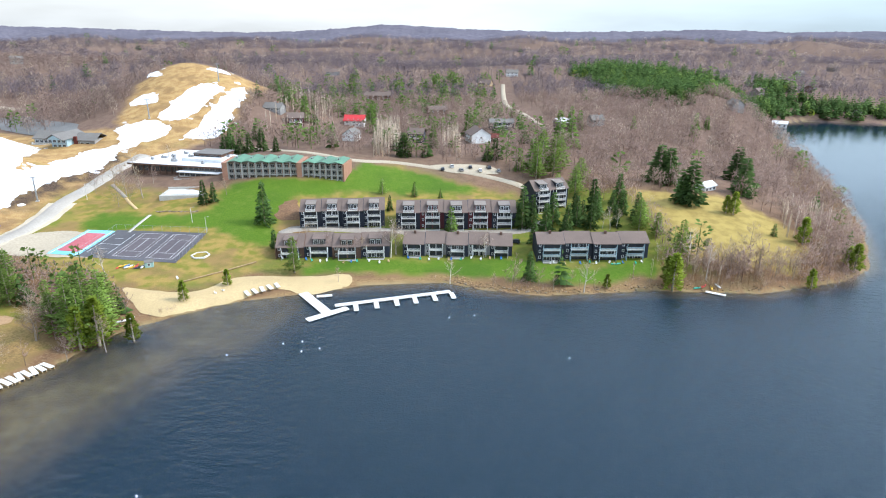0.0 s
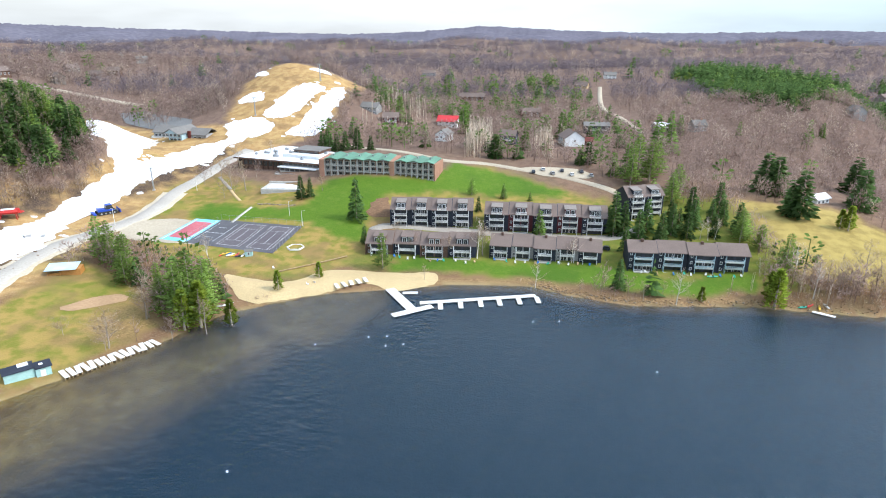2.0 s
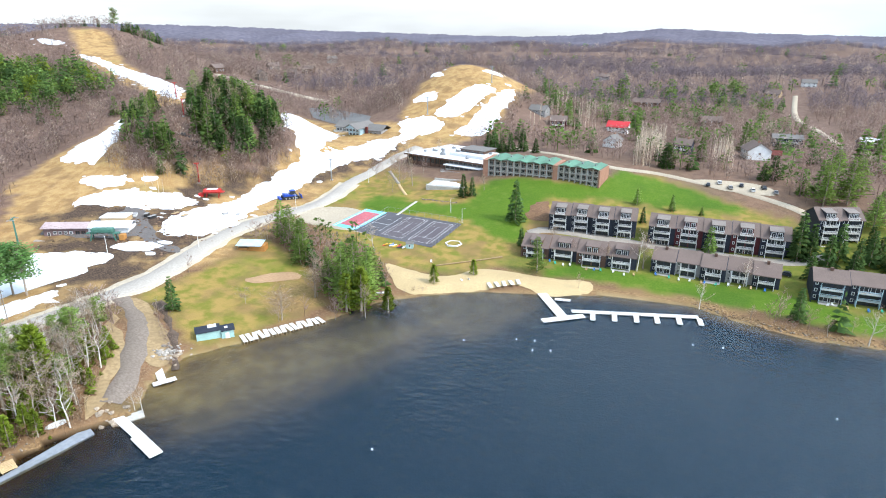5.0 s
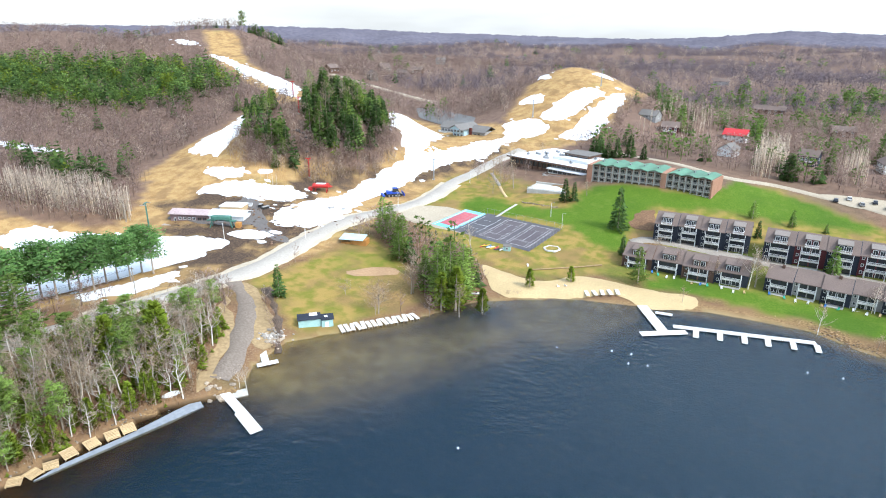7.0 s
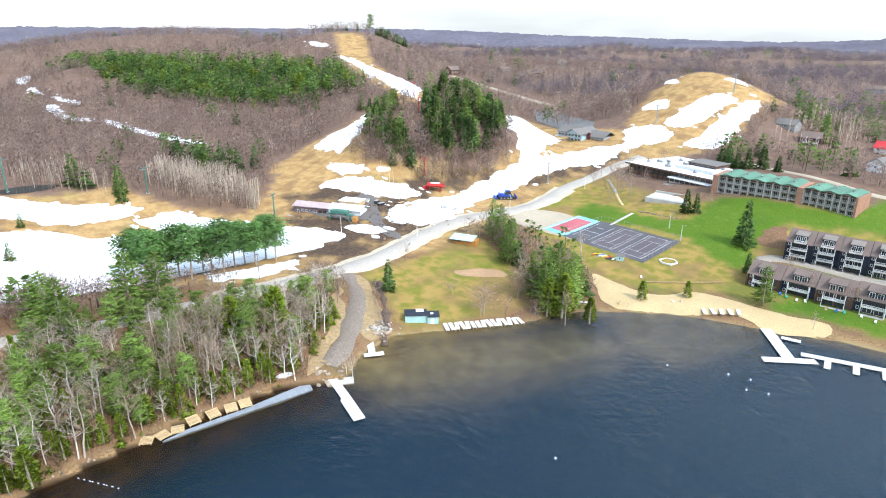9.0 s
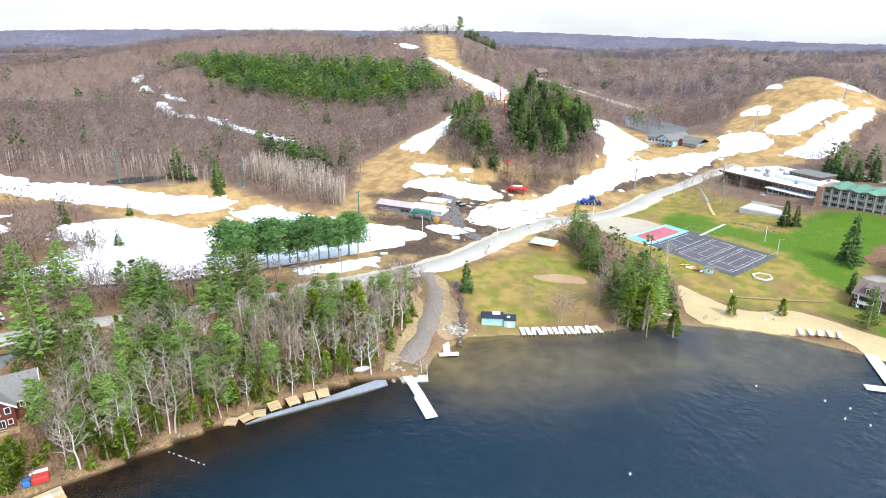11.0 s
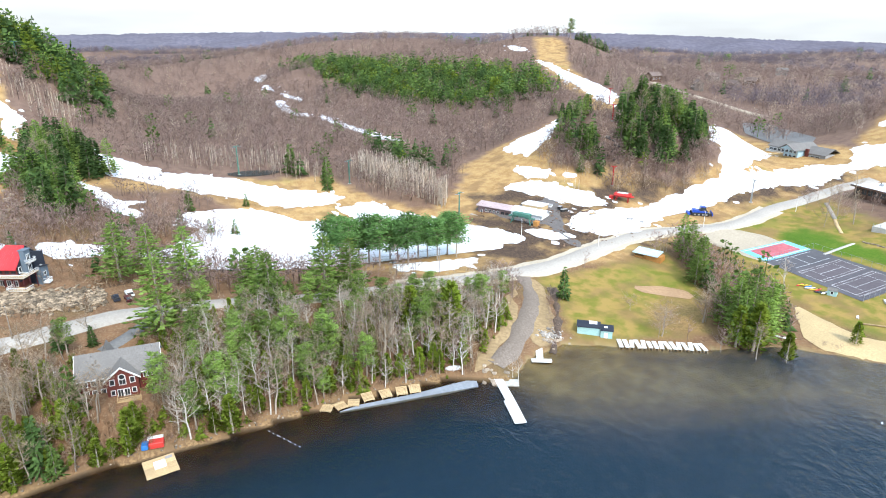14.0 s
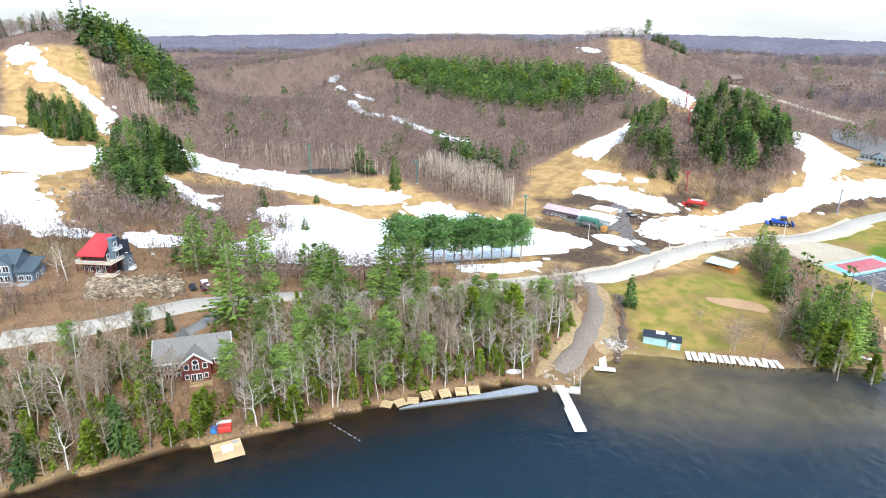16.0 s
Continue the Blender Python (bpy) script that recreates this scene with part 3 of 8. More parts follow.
BEACH = [(-115, 205), (-104, 204), (-90, 204), (-78, 216), (-64, 218), (-48, 219), (-36, 221), (-36, 213), (-47, 206), (-61, 208), (-72, 200), (-84, 192), (-95, 186), (-103, 190)]
COURT = [(-158, 230), (-135, 234), (-107, 228), (-104, 254), (-144, 262), (-154, 255)]
LOT = [(-177, 231), (-158, 230), (-135, 234), (-154, 255), (-171, 258), (-181, 248)]
EVERGREEN_0 = [(-990, 258), (-769, 250), (-675, 257), (-603, 266), (-538, 284), (-500, 299), (-460, 322), (-489, 349), (-447, 350), (-486, 383), (-559, 398), (-637, 396), (-719, 380), (-838, 372), (-949, 329), (-1007, 285)]
EVERGREEN_1 = [(-278, 274), (-262, 265), (-251, 272), (-243, 287), (-248, 306), (-335, 407), (-375, 429), (-368, 381)]
EVERGREEN_2 = [(-525, -59), (-575, -70), (-585, -30), (-575, 0), (-540, 8), (-515, 4), (-498, 0), (-496, -14), (-501, -27), (-512, -39), (-512, -50)]
EVERGREEN_3 = [(-430, -82), (-404, -72), (-394, -59), (-400, -49), (-416, -47), (-434, -57), (-447, -69), (-452, -79)]
EVERGREEN_4 = [(-349, -39), (-314, -31), (-295, -28), (-298, -18), (-327, -17), (-358, -17), (-355, -7), (-372, -1), (-402, -9), (-409, -24), (-401, -35)]
EVERGREEN_5 = [(164, 827), (269, 971), (340, 977), (329, 702), (284, 603), (195, 524), (174, 619), (167, 739)]
EVERGREEN_6 = [(382, 791), (416, 761), (384, 710), (354, 715)]
EVERGREEN_7 = [(-427, 170), (-361, 184), (-350, 175), (-397, 163)]
EVERGREEN_8 = [(302, 604), (320, 624), (376, 657), (447, 633), (768, 541), (790, 585), (460, 690), (370, 712), (312, 650)]
EVERGREEN_9 = [(-304, 252), (-278, 236), (-268, 242), (-279, 254), (-294, 262), (-380, 320)]
EVERGREEN = [EVERGREEN_0, EVERGREEN_1, EVERGREEN_2, EVERGREEN_3, EVERGREEN_4, EVERGREEN_5, EVERGREEN_6, EVERGREEN_7, EVERGREEN_8, EVERGREEN_9]
SETTLED = [(-155, 372), (-53, 352), (-8, 354), (35, 325), (68, 321), (64, 297), (94, 278), (81, 216), (-18, 217), (-38, 211), (-107, 189), (-121, 210), (-165, 215), (-180, 236), (-187, 309)]
BIRCH_STANDS = [([(-499, -57), (-458, -37), (-451, -24), (-458, -10), (-481, -14), (-486, -31), (-500, -48)], 4.0, 8, 12), ([(-406, 21), (-391, 55), (-389, 66), (-376, 100), (-392, 109), (-408, 71), (-425, 29)], 4.4, 8, 13), ([(-350, 130), (-341, 136), (-314, 149), (-281, 155), (-297, 165), (-331, 165), (-357, 153), (-368, 140)], 1.9, 10, 14.5), ([(-378, 75), (-365, 93), (-349, 112), (-364, 118), (-383, 98), (-400, 81)], 4.2, 7, 12), ([(-39, 354), (-25, 359), (-32, 441), (-46, 441)], 3.2, 11, 17), ([(0, 372), (11, 374), (10, 423), (2, 424)], 3.4, 10, 14), ([(-252, 220), (-255, 227), (-282, 229), (-283, 226)], 6, 6, 9), ([(54, 213), (96, 211), (110, 213), (113, 228), (93, 226)], 7, 6, 10), ([(-121, 426), (-107, 416), (-78, 441), (-108, 593), (-125, 458)], 7, 10, 14), ([(147, 255), (170, 256), (186, 288), (170, 295)], 4.5, 8, 12)]
LUSH = [(-162, 265), (-163, 283), (-146, 279), (-120, 274), (-110, 279), (-109, 298), (-108, 309), (-84, 312), (-56, 311), (-47, 332), (-44, 339), (-14, 332), (2, 324), (17, 314), (13, 307), (-23, 302), (-45, 298), (-70, 292), (-74, 279), (-74, 260), (-72, 246), (-81, 244), (-95, 257), (-106, 262), (-126, 262), (-152, 259)]
SHELF = [(-121, 83), (-111, 91), (-99, 103), (-91, 114), (-86, 127), (-80, 144), (-74, 164), (-67, 182), (-67, 200), (-86, 174), (-99, 163), (-113, 149), (-123, 134), (-133, 125), (-131, 113), (-137, 104), (-131, 91)]
NEARWOOD = [(-192, -56), (-136, -56), (-136, 15), (-131, 77), (-136, 97), (-151, 108), (-172, 118), (-178, 77), (-179, 58), (-192, 32), (-192, -13)]

HOME_LAWN = [(-72, 224), (100, 224), (98, 262), (88, 300), (62, 312), (40, 300), (-60, 258)]
BEACH_SHELF = [(-92, 168), (-76, 160), (-63, 165), (-50, 184), (-48, 203), (-60, 206), (-84, 193), (-93, 179)]
WORN = [(-141, 162), (-140, 174), (-126, 178), (-115, 165), (-122, 153), (-133, 153)]
KNOLL = [(-153, 298), (-148, 309), (-132, 305), (-117, 299), (-116, 284), (-128, 280), (-141, 284)]

# ---- ground, lake, ways and snow ----
def inside_soft(x, y, rings, edge, ragged=0.0):
    """1 inside any of the outlines, fading to 0 over the edge's width; ragged shifts the edge."""
    out = np.zeros(x.shape)
    shift = ragged * rolling(x, y, 14.0, 11) if ragged else 0.0
    for ring in rings:
        d, within = ring_distance(x, y, ring)
        out = np.maximum(out, smooth(-edge, edge, np.where(within, d, -d) + shift))
    return out


def build_ground():
    angles = np.radians(np.concatenate([np.arange(-112, 46, 0.42), np.arange(46, 248, 6.0)]))
    rings, r = [1.0], 1.0
    while r < 4850:
        r += max(0.0135 * r, 1.2) if r > 55 else 9.0
        rings.append(r)
    rings = np.array(rings)
    na, nr = len(angles), len(rings)
    gx, gy = np.outer(rings, np.sin(angles)).ravel(), np.outer(rings, np.cos(angles)).ravel()
    gz = height(gx, gy)
    i, j = np.meshgrid(np.arange(nr - 1), np.arange(na), indexing="ij")
    a, b = i * na + j, i * na + (j + 1) % na
    faces = np.stack([a, b, b + na, a + na], -1).reshape(-1, 4)[:, ::-1]
    me = raw_mesh("ground", np.stack([gx, gy, gz], 1), faces, GROUND, flat=False)
    d, wet = ring_distance(gx, gy, LAKE)
    shelf = np.maximum(inside_soft(gx, gy, [SHELF], 15.0, 2.5), 0.75 * inside_soft(gx, gy, [BEACH_SHELF], 9.0, 2.0))
    north = smooth(80, 103, gy)
    shelf = shelf * smooth(58, 22, d)
    near_bank = smooth(3.2, 0.4, d) * (~wet) * (0.25 + 0.75 * smooth(-0.2, 0.5, rolling(gx, gy, 22.0, 8)))
    near_bank = np.where((gx < -115) & (gy < 100), smooth(3.4, 0.8, d) * (~wet) * (0.45 + 0.55 * smooth(-0.3, 0.4, rolling(gx, gy, 12.0, 8))), near_bank)
    near_bank = np.where((gx > -36) & (gx < 95) & (gy > 195), np.maximum(near_bank, 0.9 * smooth(6.5, 2.2, d + 1.5 * rolling(gx, gy, 15.0, 18)) * (~wet)), near_bank)
    near_bank = near_bank * smooth(480, 380, np.hypot(gx, gy))
    near_bank = np.maximum(near_bank, 0.6 * inside_soft(gx, gy, [WORN], 4.0, 3.0))
    damp = inside_soft(gx, gy, SNOW[:20], 7.0) * smooth(-0.15, 0.35, rolling(gx, gy, 30.0, 27)) * 0.4 * (np.hypot(gx, gy) < 480)
    masks = {"meadow": inside_soft(gx, gy, DRY[:1], 4.0, 3.0), "woods_floor": smooth(250, 400, np.hypot(gx, gy)), "straw": inside_soft(gx, gy, DRY, 3.0, 2.5), "park": np.maximum(inside_soft(gx, gy, [PARK], 3.0, 2.0), inside_soft(gx, gy, [LAWNS[0], HOME_LAWN], 7.0, 3.0)),
             "lush": np.maximum(inside_soft(gx, gy, [LUSH, LAWNS[1]], 2.5, 2.0), 0.55 * inside_soft(gx, gy, [HOME_LAWN], 5.0, 4.0)) * (1 - inside_soft(gx, gy, [KNOLL], 3.0, 2.0)), "mud": np.maximum(inside_soft(gx, gy, MUD, 2.5, 5.0), damp),
             # Along the wooded shore the dark bed also stands for reflected trees
             "amber_reflection_bed": np.where(wet, (1 - north) * smooth(19.0, 7.0, d), 0.0), "bank": near_bank, "sandy_bed": np.where(wet, shelf * 0.8 + (1 - shelf) * (north * smooth(6, 1, d) * 0.6 + (1 - north) * smooth(11, 2, d) * 0.3), 0.0), "deep_bed": np.where(wet, (1 - shelf) * (north * smooth(1.5, 8, d) + (1 - north) * np.maximum(0.84, smooth(2.0, 12.0, d))), 0.0)}
    for name, values in masks.items():
        me.attributes.new(name, "FLOAT", "POINT").data.foreach_set("value", values.astype(np.float32))
    tagged(new("ground", me), "rolling leaf-littered land with lawns and straw-coloured slopes", "ground", kind="structure")


RIDGE = [(-112, 95), (-92, 93), (-84, 104), (-77, 112), (-60, 112), (-48, 112), (-41, 100), (-34, 80), (-28.6, 72), (-22.7, 59), (-16, 51), (-11, 64), (-5, 97),
         (-1, 86), (2, 74), (10, 62), (17, 68), (22, 79), (28, 68), (34, 77), (48, 70)]


def build_backdrop():
    """Far wooded ridges along the skyline, with the air's haze put into their colour."""
    angles, rings = np.arange(-112, 48, 0.12), np.concatenate([np.linspace(2750, 3800, 14), np.linspace(3880, 4600, 4)])
    crest = np.interp(angles, [a for a, _ in RIDGE], [h for _, h in RIDGE])
    r = np.random.RandomState(5)
    crest = crest + 1.5 * np.sin(angles * 3.1)
    tips = r.uniform(-2.2, 2.2, len(angles))
    share = np.where(rings <= 3800, smooth(2750, 3800, rings) ** 0.9, 1 - smooth(3800, 4600, rings))
    gx, gy = np.outer(rings, np.sin(np.radians(angles))), np.outer(rings, np.cos(np.radians(angles)))
    fold = 13 * rolling(gx, gy, 420, 9) * np.outer(share * (1 - share) * 4, np.ones(len(angles)))
    gz = 12 + np.outer(share, crest - 12) + fold + np.outer(share ** 14, tips) + r.uniform(-1.6, 1.6, gx.shape) * share[:, None]
    na, nr = len(angles), len(rings)
    i, j = np.meshgrid(np.arange(nr - 1), np.arange(na - 1), indexing="ij")
    a = i * na + j
    faces = np.stack([a, a + na, a + na + 1, a + 1], -1).reshape(-1, 4)
    me = raw_mesh("backdrop", np.stack([gx.ravel(), gy.ravel(), gz.ravel()], 1), faces, HAZEHILLS, flat=False)
    tagged(new("backdrop", me), "distant wooded ridges along the horizon, tinted blue-mauve with haze", "hills", kind="structure")


def resample(ring, step, closed=True):
    out, n = [], len(ring)
    for k in range(n if closed else n - 1):
        p0, p1, p2, p3 = (Vector(ring[(k + o) % n] if closed else ring[min(max(k + o, 0), n - 1)]) for o in (-1, 0, 1, 2))
        m = max(int((p2 - p1).length / step), 1)
        for c in range(m):
            u = c / m
            out.append(0.5 * (2 * p1 + (p2 - p0) * u + (2 * p0 - 5 * p1 + 4 * p2 - p3) * u * u + (3 * p1 - p0 - 3 * p2 + p3) * u ** 3))
    if not closed:
        out.append(Vector(ring[-1]))
    return out


def drape(name, ring, material, up, dome=0.0, ragged=0.0, cell=4.0, step=2.5, round_off=True):
    """A cover of the given outline laid over the ground, thicker towards its middle by dome."""
    pts = resample(ring, step) if round_off else [Vector(p) for p in ring]
    if ragged:
        pts = [p + Vector((noise.noise((p.x * 0.16, p.y * 0.16, 1.3)), noise.noise((p.x * 0.16, p.y * 0.16, 7.7)))) * ragged + Vector((noise.noise((p.x * 0.55, p.y * 0.55, 3.1)), noise.noise((p.x * 0.55, p.y * 0.55, 5.9)))) * ragged * 0.5 + Vector((noise.noise((p.x * 1.3, p.y * 1.3, 2.1)), noise.noise((p.x * 1.3, p.y * 1.3, 8.9)))) * ragged * 0.3 for p in pts]
    bm = bmesh.new()
    bm.faces.new([bm.verts.new((p.x, p.y, 0)) for p in pts])
    bmesh.ops.triangulate(bm, faces=bm.faces[:])
    for axis in (0, 1):
        lo, hi = min(p[axis] for p in pts), max(p[axis] for p in pts)
        c = math.ceil(lo / cell) * cell
        while c < hi:
            co, no = [0, 0, 0], [0, 0, 0]
            co[axis], no[axis] = c, 1
            bmesh.ops.bisect_plane(bm, geom=bm.verts[:] + bm.edges[:] + bm.faces[:], plane_co=co, plane_no=no, dist=0.001)
            c += cell
    bmesh.ops.triangulate(bm, faces=bm.faces[:])
    xs, ys = np.array([v.co.x for v in bm.verts]), np.array([v.co.y for v in bm.verts])
    d, _ = ring_distance(xs, ys, [(p.x, p.y) for p in pts])
    zs = np.maximum(height(xs, ys), 0.0) + up + dome * smooth(0, 6, d)
    for v, z in zip(bm.verts, zs):
        v.co.z = z
    for f in bm.faces:
        f.normal_update()
        if f.normal.z < 0:
            f.normal_flip()
        f.smooth = True
    return mesh_of(name, bm, material)


def way(name, line, wide, material, up=0.12, step=3.0, ragged=0.0):
    """A road along a line, laid on the ground, slightly cambered, with dropped edges."""
    pts = resample(line, step, closed=False)
    n, offs = len(pts), (-1.0, -0.93, 0.0, 0.93, 1.0)
    xs, ys = [], []
    for k, p in enumerate(pts):
        along = (pts[min(k + 1, n - 1)] - pts[max(k - 1, 0)]).normalized()
        side = Vector((-along.y, along.x))
        w = wide / 2 + ragged * noise.noise((p.x * 0.15, p.y * 0.15, 2.0))
        for o in offs:
            q = p + side * o * w
            xs.append(q.x), ys.append(q.y)
    z = np.maximum(height(np.array(xs), np.array(ys)), 0.0) + np.tile([-0.15, up, up + 0.05, up, -0.15], n)
    faces = [[k * 5 + c, k * 5 + c + 1, k * 5 + c + 6, k * 5 + c + 5] for k in range(n - 1) for c in range(4)]
    return raw_mesh(name, np.stack([xs, ys, z], 1), np.array(faces)[:, ::-1], material, flat=False)


build_ground()
build_backdrop()
bm = bmesh.new()
bmesh.ops.create_grid(bm, x_segments=1, y_segments=1, size=1400, matrix=Matrix.Translation((300, -150, 0.0)))
lake = tagged(new("water", mesh_of("water", bm, WATER)), "dark blue rippled lake water under a pale sky", "lake", kind="structure")

tagged(part("beach", drape("beach", BEACH, SAND, 0.10, 0.15, 1.0), None), "pale yellow sand beach", "beach", kind="structure")
tagged(part("road", way("road", ROAD, 8.5, TARMAC, ragged=0.8), None), "worn grey asphalt shore road", "road", kind="structure")
tagged(part("road_shoulder", way("road_shoulder", ROAD[6:13], 14.0, surface("beige_shoulder_gravel", (0.56, 0.475, 0.36), (0.44, 0.365, 0.27), 0.95, 0.07, 1.2, 0.03), up=0.05, ragged=2.5), None), "wide pale gravel shoulder of the shore road", "road shoulder", kind="structure")
tagged(part("lane", way("lane", LANE, 6.0, surface("brown_lane_gravel", (0.255, 0.205, 0.165), (0.165, 0.13, 0.104), 0.9, 0.1, 1.6, 0.03), ragged=1.6), None), "grey gravel lane down to the boat launch", "road", kind="structure")
tagged(part("road_behind_hotel", way("road_behind_hotel", HOTELROAD, 5.2, DIRTROAD), None), "pale gravel road across the lawn", "road", kind="structure")
tagged(part("hill_road", way("hill_road", UPROAD, 4.8, DIRTROAD, up=0.3), None), "pale gravel road climbing through bare woods", "road", kind="structure")
tagged(part("side_road", way("side_road", LEFTROAD, 9.0, DIRTROAD, up=0.5), None), "pale road past the ski slopes", "road", kind="structure")
tagged(part("driveway", way("driveway", DRIVE, 4.0, DARKTAR, up=0.15), None), "dark asphalt driveway to a lake house", "driveway", kind="structure")
tagged(part("condo_road", way("condo_road", CONDOROAD, 5.5, GRIT, up=0.15), None), "grey paved road between the apartment rows", "road", kind="structure")
tagged(part("parking_ground", drape("parking_ground", SPURLOT, DIRTROAD, 0.2, 0.0, 0.5), None), "pale gravel parking ground", "parking lot", kind="structure")
tagged(part("gravel_lot", drape("gravel_lot", LOT, DIRTROAD, 0.10, 0.0, 1.2), None), "pale sandy gravel lot beside the courts", "parking lot", kind="structure")
VERGE = surface("sandy_verge", (0.37, 0.262, 0.14), (0.255, 0.175, 0.09), 0.95, 0.12, 0.9, 0.05)
tagged(part("lane_verge", drape("lane_verge", [(-178, 137), (-160, 131), (-146, 123), (-138, 118), (-136, 110), (-142, 108), (-151, 116), (-164, 124)], VERGE, 0.10, 0.05, 2.2), None), "sandy straw-coloured verge beside the launch lane", "verge", kind="structure")
tagged(part("inner_verge", drape("inner_verge", [(-172, 124), (-164, 119), (-155, 114), (-145, 104), (-136, 93), (-132, 84), (-138, 88), (-145, 98), (-154, 108), (-166, 117)], VERGE, 0.09, 0.05, 1.8), None), "sandy bank between the lane and the woods", "verge", kind="structure")
tagged(part("lodge_yard", drape("lodge_yard", [(-266, 164), (-248, 168), (-230, 172), (-221, 178), (-206, 173), (-194, 173), (-197, 178), (-212, 181), (-233, 194), (-248, 205), (-257, 203), (-237, 190), (-244, 178), (-262, 172)], surface("wet_yard_gravel", (0.17, 0.15, 0.14), (0.105, 0.092, 0.085), 0.8, 0.15, 1.4, 0.04), 0.09, 0.03, 2.0), None), "dark wet gravel yard round the ski lodge", "yard", kind="structure")
pieces, scraps = random.Random(9), []
for ring in SNOW:
    wide = max(max(p[0] for p in ring) - min(p[0] for p in ring), max(p[1] for p in ring) - min(p[1] for p in ring))
    for _ in range(int(wide / 9)):
        p, a, size = pieces.choice(ring), pieces.uniform(0, 6.28), pieces.uniform(0.8, 2.6)
        c = (p[0] + math.cos(a) * pieces.uniform(2, 8), p[1] + math.sin(a) * pieces.uniform(2, 8))
        scraps.append([(c[0] + math.cos(k * 0.785) * size * pieces.uniform(0.5, 1.6), c[1] + math.sin(k * 0.785) * size * pieces.uniform(0.4, 1.0)) for k in range(8)])
    tagged(part("snow_patch", drape("snow_patch", ring, SNOWMAT, 0.14, 0.5, min(3.6, 0.09 * wide), cell=5.0, step=1.1), None), "melting white snow lying on straw-coloured ground", "snow", "snow patches", "stuff")
for ring in scraps:
    tagged(part("snow_scrap", drape("snow_scrap", ring, SNOWMAT, 0.12, 0.12, 0.4, cell=6.0, step=1.0), None), "small leftover scrap of melting snow", "snow", "snow scraps", "stuff")

# ---- trees ----
class Blades:
    """Collects the triangles of a tree."""

    def __init__(self, seed):
        self.v, self.f, self.r = [], [], random.Random(seed)

    def leaf(self, p, way, long, wide):
        """One flat pointed spray from p along way."""
        r = self.r
        way = Vector(way).normalized()
        side = way.cross(Vector((r.uniform(-1.3, 1.3), r.uniform(-1.3, 1.3), r.uniform(0.2, 1.0)))).normalized() * wide / 2
        n = len(self.v)
        mid = Vector(p) + way * long * 0.45
        self.v += [tuple(p), tuple(mid + side), tuple(Vector(p) + way * long), tuple(mid - side)]
        self.f += [(n, n + 1, n + 2), (n, n + 2, n + 3)]

    def twig(self, p, q, wide):
        r = self.r
        p, q = Vector(p), Vector(q)
        side = (q - p).cross(Vector((r.uniform(-1, 1), r.uniform(-1, 1), r.uniform(-1, 1)))).normalized() * wide / 2
        n = len(self.v)
        self.v += [tuple(p - side), tuple(p + side), tuple(q)]
        self.f.append((n, n + 1, n + 2))

    def limb(self, p, q, r0, r1, sides=4):
        p, q = Vector(p), Vector(q)
        u = (q - p).orthogonal().normalized()
        w = (q - p).normalized().cross(u)
        n = len(self.v)
        for c, rad in ((p, r0), (q, r1)):
            for k in range(sides):
                a = 6.2832 * k / sides
                self.v.append(tuple(c + (u * math.cos(a) + w * math.sin(a)) * rad))
        for k in range(sides):
            m = (k + 1) % sides
            self.f += [(n + k, n + m, n + sides + m), (n + k, n + sides + m, n + sides + k)]

    def arrays(self):
        return np.array(self.v, np.float32), np.array(self.f, np.int32)

    def mesh(self, name, material, soft=False):
        v, f = self.arrays()
        if not soft:
            return raw_mesh(name, v, f, material)
        f, n = domed(v, f)
        return raw_mesh(name, v, f, material, False, n)


def lean(r, amount):
    return Vector((r.uniform(-1, 1) * amount, r.uniform(-1, 1) * amount, 0))


def bare_tree(seed, tall, spread, fine, limbs=9, sub=5, twig_wide=0.07, low=0.35, stout=0.42):
    """Trunk and limbs in one set of blades, the fine twigs in another."""
    wood, twigs = Blades(seed), Blades(seed + 50)
    r = wood.r
    base_r = tall * 0.0095 + 0.045
    stem = [Vector((0, 0, -0.4))]
    for k in range(1, 6):
        stem.append(Vector((0, 0, tall * k / 5.4)) + lean(r, 0.035 * tall * k / 5))
    for k in range(5):
        wood.limb(stem[k], stem[k + 1], base_r * (1 - k / 5.6), base_r * (1 - (k + 1) / 5.6), 6)
    def on_stem(u):
        k = min(int(u * 5), 4)
        return stem[k].lerp(stem[k + 1], u * 5 - k)
    for k in range(limbs):
        u = low + (0.97 - low) * (k + r.random()) / limbs
        p, a = on_stem(u), r.uniform(0, 6.28)
        reach = spread * (1.15 - u) * r.uniform(0.7, 1.2) + 0.6
        up = reach * r.uniform(0.5, 1.3)
        q = p + Vector((math.cos(a) * reach, math.sin(a) * reach, up))
        br = base_r * stout * (1.1 - u)
        elbow = p.lerp(q, 0.5) + Vector((0, 0, -0.12 * reach))
        wood.limb(p, elbow, br, br * 0.7, 3)
        wood.limb(elbow, q, br * 0.7, br * 0.25, 3)
        for m in range(sub):
            w = 0.25 + 0.75 * (m + r.random()) / sub
            s = p.lerp(elbow, w * 2) if w < 0.5 else elbow.lerp(q, w * 2 - 1)
            b, far = r.uniform(0, 6.28), reach * r.uniform(0.25, 0.5)
            e = s + Vector((math.cos(b) * far, math.sin(b) * far, far * r.uniform(0.3, 1.2)))
            twigs.twig(s, e, br * 0.6 + 0.03)
            for _ in range(fine):
                c, g = s.lerp(e, r.uniform(0.3, 1.0)), far * r.uniform(0.4, 0.9)
                d = r.uniform(0, 6.28)
                twigs.twig(c, c + Vector((math.cos(d) * g * 0.7, math.sin(d) * g * 0.7, g * r.uniform(0.2, 1.0))), twig_wide)
    return wood, twigs


